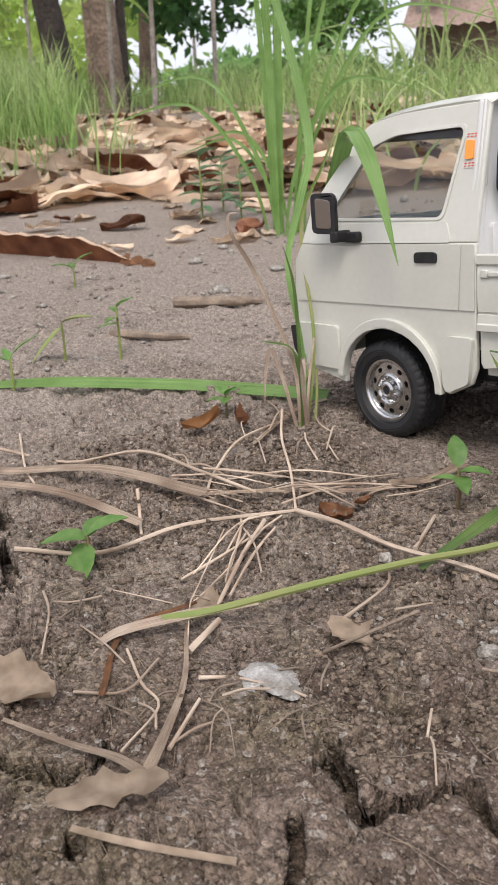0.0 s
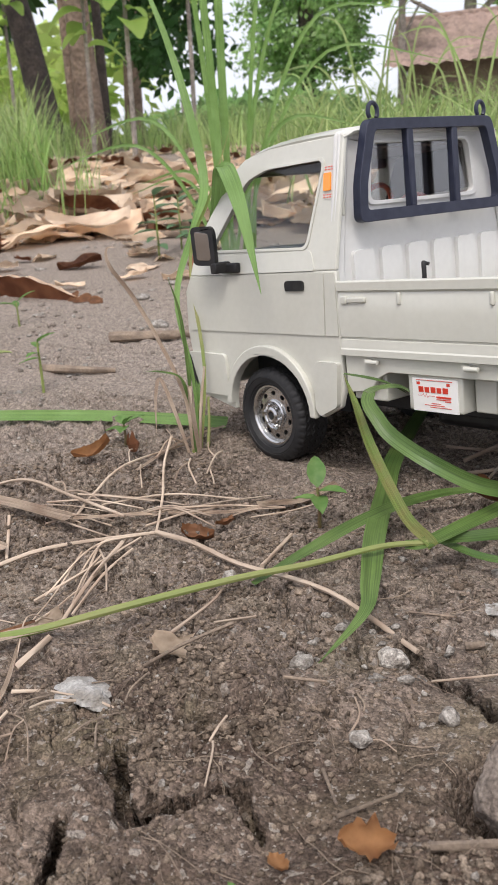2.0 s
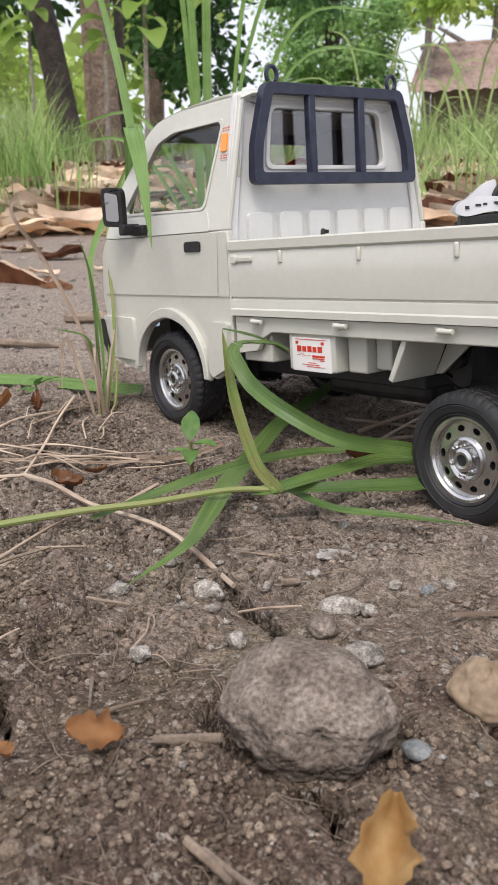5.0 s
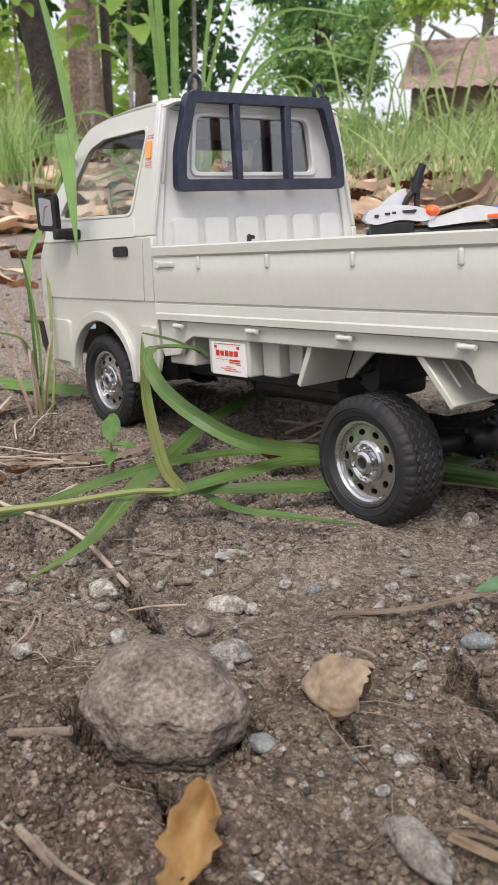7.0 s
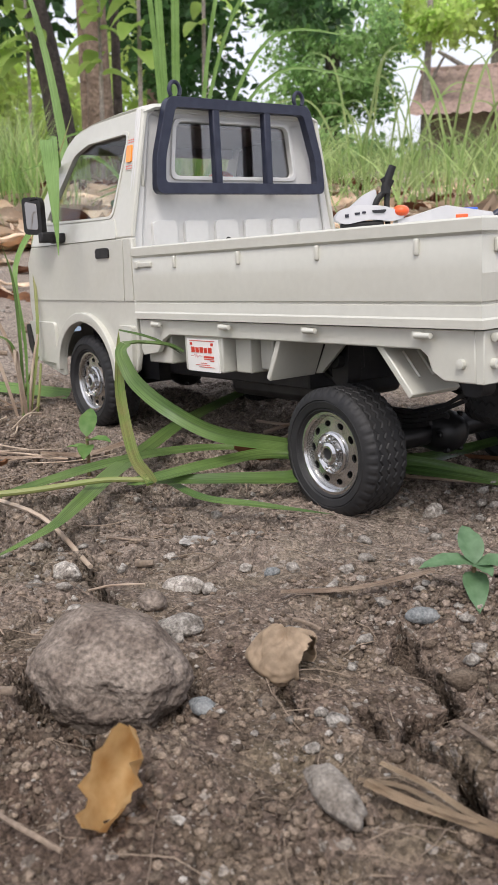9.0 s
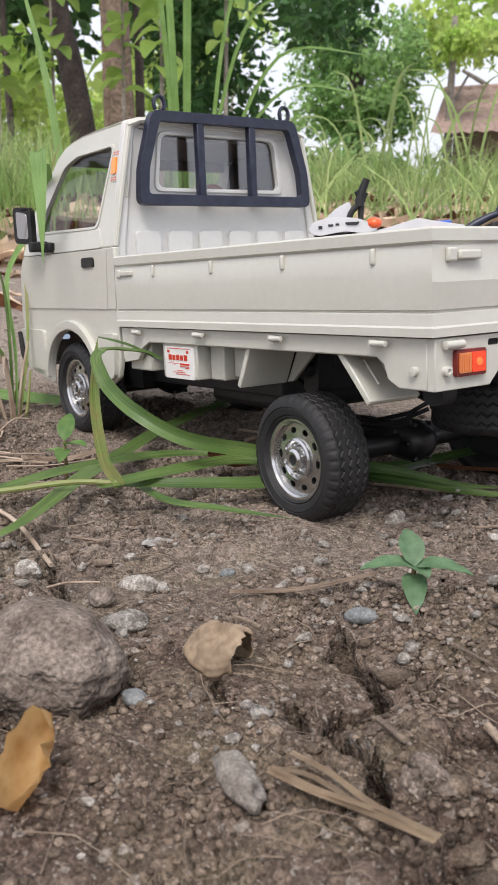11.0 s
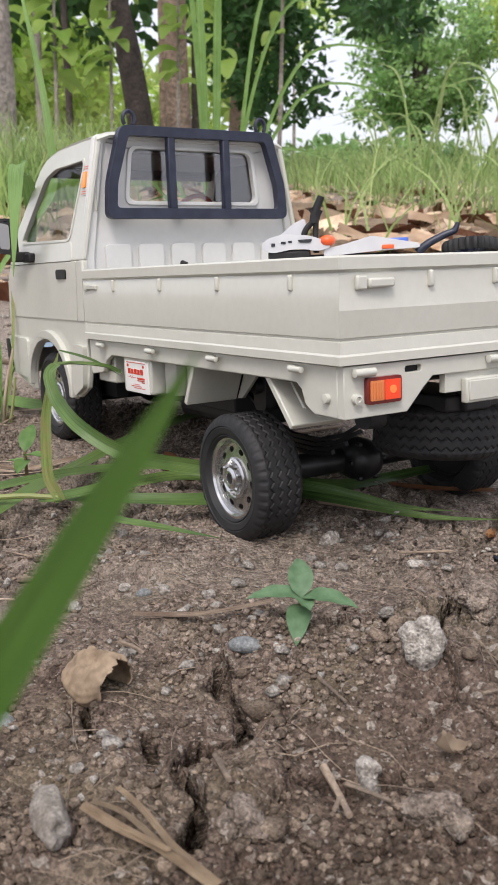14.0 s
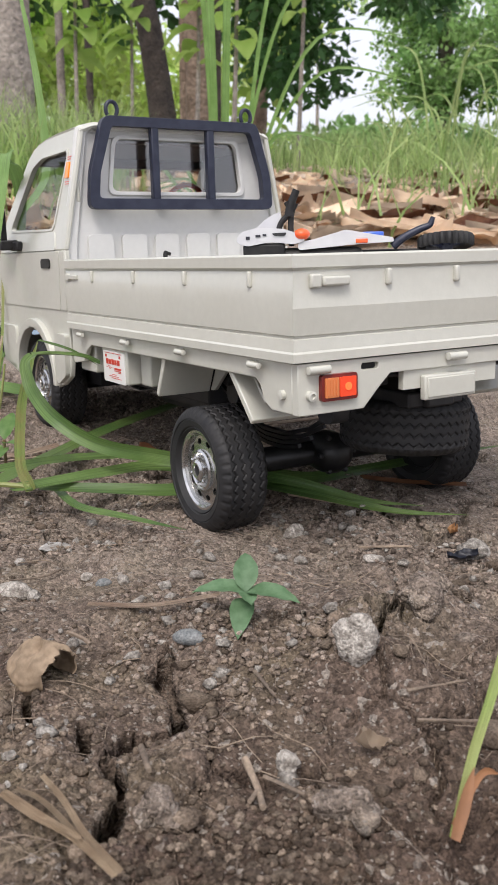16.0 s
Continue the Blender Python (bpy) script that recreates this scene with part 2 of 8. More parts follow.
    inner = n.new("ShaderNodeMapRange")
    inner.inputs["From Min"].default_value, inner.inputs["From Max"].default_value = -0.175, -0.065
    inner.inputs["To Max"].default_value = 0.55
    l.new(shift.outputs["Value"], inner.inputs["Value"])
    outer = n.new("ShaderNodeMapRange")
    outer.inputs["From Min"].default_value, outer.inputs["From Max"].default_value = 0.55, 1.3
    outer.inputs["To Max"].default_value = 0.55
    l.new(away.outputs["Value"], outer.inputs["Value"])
    paler = n.new("ShaderNodeMath")
    paler.operation = "MAXIMUM"
    l.new(inner.outputs["Result"], paler.inputs[0])
    l.new(outer.outputs["Result"], paler.inputs[1])
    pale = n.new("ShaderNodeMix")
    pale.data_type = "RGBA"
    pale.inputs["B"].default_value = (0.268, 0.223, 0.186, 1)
    l.new(paler.outputs["Value"], pale.inputs["Factor"])
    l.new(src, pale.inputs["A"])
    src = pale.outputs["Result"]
    # darker soil colour in two patches
    for centre, size in (((0.390, -0.045, 0.0), 0.100), ((0.235, -0.190, 0.0), 0.060)):
        far = n.new("ShaderNodeVectorMath")
        far.operation = "DISTANCE"
        far.inputs[1].default_value = centre
        l.new(place, far.inputs[0])
        ragged = n.new("ShaderNodeMath")
        ragged.operation = "MULTIPLY_ADD"
        ragged.inputs[1].default_value = -0.09
        l.new(tinge.outputs["Fac"], ragged.inputs[0])
        l.new(far.outputs["Value"], ragged.inputs[2])
        dark_patch = n.new("ShaderNodeMapRange")
        dark_patch.inputs["From Min"].default_value, dark_patch.inputs["From Max"].default_value = size - 0.02, size - 0.10
        dark_patch.inputs["To Max"].default_value = 0.8
        l.new(ragged.outputs["Value"], dark_patch.inputs["Value"])
        dark = n.new("ShaderNodeMix")
        dark.data_type = "RGBA"
        dark.inputs["B"].default_value = (0.088, 0.061, 0.047, 1)
        l.new(dark_patch.outputs["Result"], dark.inputs["Factor"])
        l.new(src, dark.inputs["A"])
        src = dark.outputs["Result"]
    height = None
    for scale, lo, hi, depth in ((480, 0.66, 1.34, 0.0013), (1500, 0.62, 1.38, 0.0005)):
        v = n.new("ShaderNodeTexVoronoi")
        v.inputs["Scale"].default_value = scale
        l.new(moved.outputs["Vector"], v.inputs["Vector"])
        sep = n.new("ShaderNodeSeparateColor")
        l.new(v.outputs["Color"], sep.inputs["Color"])
        tone = n.new("ShaderNodeMapRange")
        tone.inputs["To Min"].default_value, tone.inputs["To Max"].default_value = lo, hi
        l.new(sep.outputs["Red"], tone.inputs["Value"])
        mul = n.new("ShaderNodeVectorMath")
        mul.operation = "SCALE"
        l.new(src, mul.inputs[0])
        l.new(tone.outputs["Result"], mul.inputs["Scale"])
        speck = n.new("ShaderNodeMapRange")
        speck.inputs["From Min"].default_value, speck.inputs["From Max"].default_value = 0.955, 0.97
        l.new(sep.outputs["Green"], speck.inputs["Value"])
        mix = n.new("ShaderNodeMix")
        mix.data_type = "RGBA"
        mix.inputs["B"].default_value = (0.27, 0.235, 0.2, 1)
        l.new(speck.outputs["Result"], mix.inputs["Factor"])
        l.new(mul.outputs["Vector"], mix.inputs["A"])
        src = mix.outputs["Result"]
        h = n.new("ShaderNodeMath")
        h.operation = "MULTIPLY_ADD"
        h.inputs[1].default_value = -depth * 1000
        l.new(v.outputs["Distance"], h.inputs[0])
        if height:
            l.new(height, h.inputs[2])
        else:
            h.inputs[2].default_value = 0.0
        height = h.outputs["Value"]
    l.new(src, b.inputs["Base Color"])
    for scale, depth in ((260, 1.4), (800, 0.6), (2200, 0.15)):
        rub = n.new("ShaderNodeTexNoise")
        rub.inputs["Scale"].default_value, rub.inputs["Detail"].default_value, rub.inputs["Roughness"].default_value = scale, 6, 0.62
        l.new(place, rub.inputs["Vector"])
        h = n.new("ShaderNodeMath")
        h.operation = "MULTIPLY_ADD"
        h.inputs[1].default_value = depth
        l.new(rub.outputs["Fac"], h.inputs[0])
        l.new(height, h.inputs[2])
        height = h.outputs["Value"]
    bp = n.new("ShaderNodeBump")
    bp.inputs["Strength"].default_value, bp.inputs["Distance"].default_value = 1.0, 0.001
    l.new(height, bp.inputs["Height"])
    l.new(bp.outputs["Normal"], b.inputs["Normal"])
    return m


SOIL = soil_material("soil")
CLOD = material("soil_clod", (0.113, 0.085, 0.064), 0.96, second=(0.215, 0.17, 0.13), scale=120, fine=(1500, 0.45), bump=0.0008, bump_scale=1500, random_tint=0.5, island=True, spec=0.1)
DARK_CLOD = material("dark_soil_clod", (0.055, 0.040, 0.030), 0.96, second=(0.115, 0.088, 0.067), scale=120, fine=(1500, 0.45), bump=0.0008, bump_scale=1500, random_tint=0.4, island=True, spec=0.1)
DRY_CLOD = material("dry_soil_clod", (0.152, 0.118, 0.095), 0.96, second=(0.275, 0.223, 0.183), scale=120, fine=(1500, 0.45), bump=0.0008, bump_scale=1500, random_tint=0.5, island=True, spec=0.1)
ROCK = material("brown_grey_rock", (0.135, 0.107, 0.088), 0.96, second=(0.245, 0.205, 0.172), scale=95, fine=(800, 0.45), bump=0.0016, bump_scale=560, spec=0.2)
PALE_STONE = material("pale_stone", (0.4, 0.37, 0.33), 0.9, second=(0.19, 0.168, 0.145), scale=330, fine=(1500, 0.4), bump=0.0016, bump_scale=900, random_tint=0.25, spec=0.15, lo=0.42, hi=0.62)
BLUE_STONE = material("blue_grey_stone", (0.12, 0.13, 0.132), 0.85, second=(0.22, 0.225, 0.222), scale=400, fine=(1500, 0.3), bump=0.0005, bump_scale=900)
ASH = material("white_ash", (0.4, 0.39, 0.37), 0.95, second=(0.2, 0.18, 0.155), scale=150, fine=(1200, 0.3), bump=0.0009, bump_scale=800)
STRAW = leafy("dry_straw", (0.56, 0.455, 0.355), (0.34, 0.25, 0.185), 45, 0.25, through_light=0.12, rough=0.65, streak=10)
SPLINT = leafy("tan_splinter", (0.46, 0.36, 0.25), (0.29, 0.21, 0.14), 90, 0.2, through_light=0.08, rough=0.75, streak=14)
CHIP = material("grey_chip", (0.26, 0.235, 0.205), 0.9, second=(0.15, 0.13, 0.11), scale=260, fine=(1300, 0.35), bump=0.0008, bump_scale=900, spec=0.15)
TWIG = material("dead_twig", (0.24, 0.185, 0.135), 0.85, second=(0.14, 0.105, 0.08), scale=90, fine=(900, 0.25), bump=0.0004, bump_scale=800, random_tint=0.25)
DRY_TAN = leafy("dry_leaf_tan", (0.82, 0.7, 0.56), (0.65, 0.52, 0.4), 25, 0.25, through_light=0.4, rough=0.65)
DRY_BED = leafy("dry_leaf_bed", (0.88, 0.785, 0.655), (0.72, 0.6, 0.48), 9, 0.3, island=True, through_light=0.4, rough=0.7)
DRY_CUP = leafy("dry_leaf_umber", (0.335, 0.25, 0.17), (0.205, 0.15, 0.1), 300, 0.1, through_light=0.12, rough=0.7)
ORANGE_LEAF = leafy("dry_leaf_orange", (0.50, 0.28, 0.13), (0.30, 0.15, 0.07), 130, 0.15, through_light=0.2, rough=0.65)
DRY_BROWN = leafy("dry_leaf_brown", (0.27, 0.125, 0.065), (0.15, 0.06, 0.033), 40, 0.35, through_light=0.2, rough=0.55)
RUSTY = leafy("rusty_sheath", (0.32, 0.155, 0.075), (0.2, 0.1, 0.055), 120, 0.1, through_light=0.15, rough=0.6)
DUST_CLOD = material("dusty_clod", (0.23, 0.19, 0.16), 0.96, second=(0.35, 0.3, 0.26), scale=60, fine=(700, 0.35), bump=0.0008, bump_scale=900, random_tint=0.4, island=True, spec=0.1)
DRY_GREY = leafy("dry_leaf_grey", (0.53, 0.43, 0.33), (0.33, 0.255, 0.185), 140, 0.15, through_light=0.15, rough=0.75)
NAVY_SCRAP = material("dark_blue_film", (0.012, 0.014, 0.026), 0.35, second=(0.03, 0.034, 0.05), scale=200, bump=0.0005, bump_scale=300)
YELLOW_LEAF = leafy("yellow_dry_leaf", (0.8, 0.6, 0.32), (0.6, 0.37, 0.15), 160, 0.1, through_light=0.25, rough=0.6)
BLADE = leafy("green_blade", (0.055, 0.105, 0.027), (0.105, 0.165, 0.045), 30, 0.12, through_light=0.15, rough=0.33, streak=5)
TUFT_BLADE = leafy("fresh_green_blade", (0.14, 0.25, 0.06), (0.2, 0.33, 0.1), 30, 0.12, through_light=0.3, rough=0.4, streak=14)
NEAR_BLADE = leafy("deep_green_blade", (0.05, 0.112, 0.014), (0.07, 0.14, 0.022), 30, 0.08, through_light=0.25, rough=0.4, streak=12)
RED_EDGE = leafy("red_edged_blade", (0.12, 0.2, 0.045), (0.175, 0.175, 0.06), 110, 0.05, through_light=0.2, rough=0.4, streak=12)
BLADE_LIGHT = leafy("pale_green_stalk", (0.2, 0.28, 0.07), (0.3, 0.3, 0.12), 30, 0.1, through_light=0.15, rough=0.4, streak=9)
SPROUT = leafy("sprout_leaf", (0.1, 0.21, 0.05), (0.16, 0.27, 0.08), 220, 0.15, through_light=0.3, rough=0.5)
SPROUT_BLUE = leafy("bluish_sprout_leaf", (0.085, 0.16, 0.075), (0.135, 0.225, 0.12), 300, 0.08, through_light=0.22, rough=0.5)
STEM = material("reddish_stem", (0.17, 0.09, 0.05), 0.6, second=(0.14, 0.15, 0.05), scale=200)
BARK_DARK = material("dark_bark", (0.04, 0.032, 0.028), 0.9, second=(0.095, 0.075, 0.062), scale=9, fine=(60, 0.35), bump=0.02, bump_scale=30)
BARK_BROWN = material("brown_bark", (0.16, 0.11, 0.08), 0.9, second=(0.28, 0.205, 0.155), scale=8, fine=(55, 0.35), bump=0.02, bump_scale=28)
BARK_PALE = material("pale_grey_bark", (0.36, 0.315, 0.275), 0.9, second=(0.19, 0.165, 0.145), scale=14, fine=(70, 0.3), bump=0.015, bump_scale=35)
GRASS = leafy("meadow_grass", (0.23, 0.37, 0.105), (0.42, 0.5, 0.22), 2.5, 0.4, island=True, through_light=0.45)
STALK_GRASS = leafy("bank_grass", (0.2, 0.31, 0.09), (0.33, 0.4, 0.17), 8, 0.25, through_light=0.4)
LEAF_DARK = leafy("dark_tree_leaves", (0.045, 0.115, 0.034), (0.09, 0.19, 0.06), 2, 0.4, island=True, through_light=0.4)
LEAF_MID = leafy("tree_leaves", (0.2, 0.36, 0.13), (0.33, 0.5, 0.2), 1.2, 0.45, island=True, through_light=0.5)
# lit clumps and shaded gaps are put into these two leaf tones
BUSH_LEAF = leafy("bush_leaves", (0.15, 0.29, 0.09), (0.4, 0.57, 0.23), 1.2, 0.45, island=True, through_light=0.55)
# sunlight is put into this leaf colour, far paler than LEAF_DARK
LEAF_BRIGHT = leafy("sun_tinted_leaves", (0.42, 0.6, 0.14), (0.6, 0.7, 0.24), 0.6, 0.35, island=True, through_light=0.6)
# leaf colour raised to hold the backlight on the saplings
LEAF_TEAK = leafy("broad_green_leaf", (0.26, 0.42, 0.085), (0.38, 0.52, 0.14), 6, 0.25, island=True, through_light=0.55)
ROOF_TILE = material("red_brown_roof_tile", (0.34, 0.24, 0.205), 0.85, second=(0.25, 0.185, 0.155), scale=1.5, fine=(14, 0.3), bump=0.01, bump_scale=30)
HOUSE_WALL = material("weathered_plaster", (0.3, 0.23, 0.18), 0.9, second=(0.2, 0.15, 0.12), scale=1.5, fine=(20, 0.2))

# ---- building helpers ----
from mathutils.geometry import tessellate_polygon


def part(name, bm, mat, parent=None, label="", bevel=0.0, segments=2, smooth=40):
    """Links a bmesh as one mesh object, under a thing or a part if one is given."""
    me = bpy.data.meshes.new(name)
    bm.normal_update()
    bm.to_mesh(me)
    bm.free()
    me.materials.append(mat)
    if smooth:
        me.shade_smooth()
        me.set_sharp_from_angle(angle=radians(smooth))
    ob = new(name, me)
    ob.parent = parent
    if label:
        ob["label"] = label
    if bevel:
        b = ob.modifiers.new("bevel", "BEVEL")
        b.width, b.segments, b.limit_method, b.angle_limit = bevel, segments, "ANGLE", radians(35)
        b.use_clamp_overlap = True
    return ob


def box(bm, x0, x1, y0, y1, z0, z1):
    v = [bm.verts.new((x, y, z)) for z in (z0, z1) for y in (y0, y1) for x in (x0, x1)]
    for f in ((0, 2, 3, 1), (4, 5, 7, 6), (0, 1, 5, 4), (2, 6, 7, 3), (0, 4, 6, 2), (1, 3, 7, 5)):
        bm.faces.new([v[i] for i in f])
    return bm


def boxes(*dims):
    bm = bmesh.new()
    for d in dims:
        box(bm, *d)
    return bm


def fillet(points, r, n=5):
    """Rounds the corners of a 2D polygon."""
    out, count = [], len(points)
    for i in range(count):
        p, a, b = Vector(points[i]), Vector(points[i - 1]), Vector(points[(i + 1) % count])
        u, v = (a - p), (b - p)
        cut = min(r, u.length * 0.45, v.length * 0.45)
        p0, p1 = p + u.normalized() * cut, p + v.normalized() * cut
        for k in range(n):
            s = k / (n - 1)
            out.append(tuple((1 - s) ** 2 * p0 + 2 * s * (1 - s) * p + s * s * p1))
    return out


def panel(outer, holes, place, w0, w1):
    """A plate with holes: 2D loops, put in space by place(u, v, w) and given the thickness w0 to w1."""
    bm = bmesh.new()
    loops = [outer, *holes]
    flat = [p for loop in loops for p in loop]
    tris = tessellate_polygon([[Vector((u, v, 0)) for u, v in loop] for loop in loops])
    front = [bm.verts.new(place(u, v, w0)) for u, v in flat]
    back = [bm.verts.new(place(u, v, w1)) for u, v in flat]
    for a, b, c in tris:
        if len({a, b, c}) == 3:
            for f in ((front[a], front[b], front[c]), (back[a], back[c], back[b])):
                try:
                    bm.faces.new(f)
                except ValueError:
                    pass
    start = 0
    for loop in loops:
        n = len(loop)
        for i in range(n):
            a, b = start + i, start + (i + 1) % n
            bm.faces.new((front[a], front[b], back[b], back[a]))
        start += n
    bmesh.ops.recalc_face_normals(bm, faces=bm.faces)
    return bm


def lathe(bm, profile, n, centre, axis="y", closed=False):
    """Turns a profile of (radius, along) about an axis through the centre."""
    rings = []
    for r, w in profile:
        ring = []
        for i in range(n):
            a = 2 * math.pi * i / n
            c, s = r * math.cos(a), r * math.sin(a)
            off = {"y": (c, w, s), "z": (c, s, w), "x": (w, c, s)}[axis]
            ring.append(bm.verts.new((centre[0] + off[0], centre[1] + off[1], centre[2] + off[2])))
        rings.append(ring)
    pairs = list(zip(rings, rings[1:])) + ([(rings[-1], rings[0])] if closed else [])
    for a, b in pairs:
        for i in range(n):
            bm.faces.new((a[i], a[(i + 1) % n], b[(i + 1) % n], b[i]))
    if not closed:
        for ring in (rings[0], rings[-1]):
            bm.faces.new(ring)
    bmesh.ops.recalc_face_normals(bm, faces=bm.faces)
    return bm


def smooth_path(points, steps=6):
    """A Catmull-Rom line through the points."""
    p = [Vector(q) for q in points]
    p = [2 * p[0] - p[1], *p, 2 * p[-1] - p[-2]]
    out = []
    for i in range(1, len(p) - 2):
        for k in range(steps):
            t = k / steps
            out.append(0.5 * (2 * p[i] + (p[i + 1] - p[i - 1]) * t + (2 * p[i - 1] - 5 * p[i] + 4 * p[i + 1] - p[i + 2]) * t * t
                              + (3 * p[i] - p[i - 1] - 3 * p[i + 1] + p[i + 2]) * t ** 3))
    out.append(p[-2])
    return out


def tube(bm, points, radius, n=8, wobble=0.0, rng=random):
    """A round rod along points; radius: a number or one for each end."""
    r0, r1 = radius if isinstance(radius, tuple) else (radius, radius)
    rings, last = [], Vector((0.31, 0.52, 0.79))
    for i, p in enumerate(points):
        ahead = (points[min(i + 1, len(points) - 1)] - points[max(i - 1, 0)]).normalized()
        side = (last - ahead * last.dot(ahead)).normalized()
        last = side
        up = ahead.cross(side)
        r = r0 + (r1 - r0) * i / max(1, len(points) - 1)
        rings.append([bm.verts.new(p + (side * math.cos(a) + up * math.sin(a)) * r * (1 + wobble * rng.uniform(-1, 1)))
                      for a in (2 * math.pi * k / n for k in range(n))])
    for a, b in zip(rings, rings[1:]):
        for i in range(n):
            bm.faces.new((a[i], a[(i + 1) % n], b[(i + 1) % n], b[i]))
    bm.faces.new(rings[0][::-1])
    bm.faces.new(rings[-1])
    return bm


def ribbon(bm, points, width, normal, fold=0.25, tip=True, base=0.5, curl=0.0, twist=0.0, grow=3.5, taper=0.55):
    """A long leaf blade along points, with a keel in the middle: width at its widest, tapering to the tip; UV runs across and along."""
    uv = bm.loops.layers.uv.verify()
    rows, count = [], len(points)
    nrm0 = Vector(normal).normalized()
    for i, p in enumerate(points):
        t = i / (count - 1)
        ahead = (points[min(i + 1, count - 1)] - points[max(i - 1, 0)]).normalized()
        nrm = (nrm0 - ahead * nrm0.dot(ahead)).normalized()
        if twist:
            nrm = Matrix.Rotation(twist * t, 3, ahead) @ nrm
        side = ahead.cross(nrm).normalized()
        w = width * (base + (1 - base) * min(1, t * grow))
        if tip:
            w *= max(0.03, 1 - max(0, (t - taper) / (1 - taper)) ** 1.6)
        rows.append([bm.verts.new(p + side * (w * k / 2) + nrm * (abs(k) * fold * w / 2 + curl * w * k * k)) for k in (-1, -0.5, 0, 0.5, 1)])
    for i, (a, b) in enumerate(zip(rows, rows[1:])):
        for k in range(4):
            f = bm.faces.new((a[k], a[k + 1], b[k + 1], b[k]))
            for loop, u, v in zip(f.loops, (k, k + 1, k + 1, k), (i, i, i + 1, i + 1)):
                loop[uv].uv = (u / 4, v / (count - 1))
    return bm

# ---- the toy pickup: x runs to its tail, y from its left side to its right, z up ----
TRUCK = pose(0, 0, 0, 0, -3.35, 0)
WIDE = 0.142
MID = WIDE / 2
truck = new("toy_pickup_truck")
truck.matrix_basis = TRUCK
tagged(truck, "cream plastic model pickup truck with navy rack, standing on soil", "toy truck")


def side_y(z, right):
    """The cab's side leans in above the belt line."""
    y = 0.0005 + max(0.0, z - 0.1075) * 0.2
    return WIDE - y if right else y


ARCH = [(-0.0495 + 0.0335 * math.cos(a), 0.0338 + 0.0302 * math.sin(a)) for a in (math.pi * (1.03 - 1.06 * k / 16) for k in range(17))]
LOWER = [(0.0088, 0.1075), (-0.1138, 0.1075), (-0.1201, 0.0986), (-0.1223, 0.0752), (-0.1201, 0.0597), (-0.1166, 0.0409), (-0.1123, 0.0375),
         *ARCH, (-0.0143, 0.0343), (-0.0081, 0.0331), (0.0050, 0.0394), (0.0080, 0.0475)]
UPPER = [(0.0088, 0.1076), (0.0092, 0.1705), (-0.0447, 0.1705), (-0.0666, 0.1671), (-0.0752, 0.1625), (-0.1076, 0.1278), (-0.1138, 0.1076)]
SIDE_WINDOW = fillet([(-0.0133, 0.1194), (-0.0038, 0.1599), (-0.0476, 0.1599), (-0.0633, 0.1557), (-0.0938, 0.1210)], 0.0045)

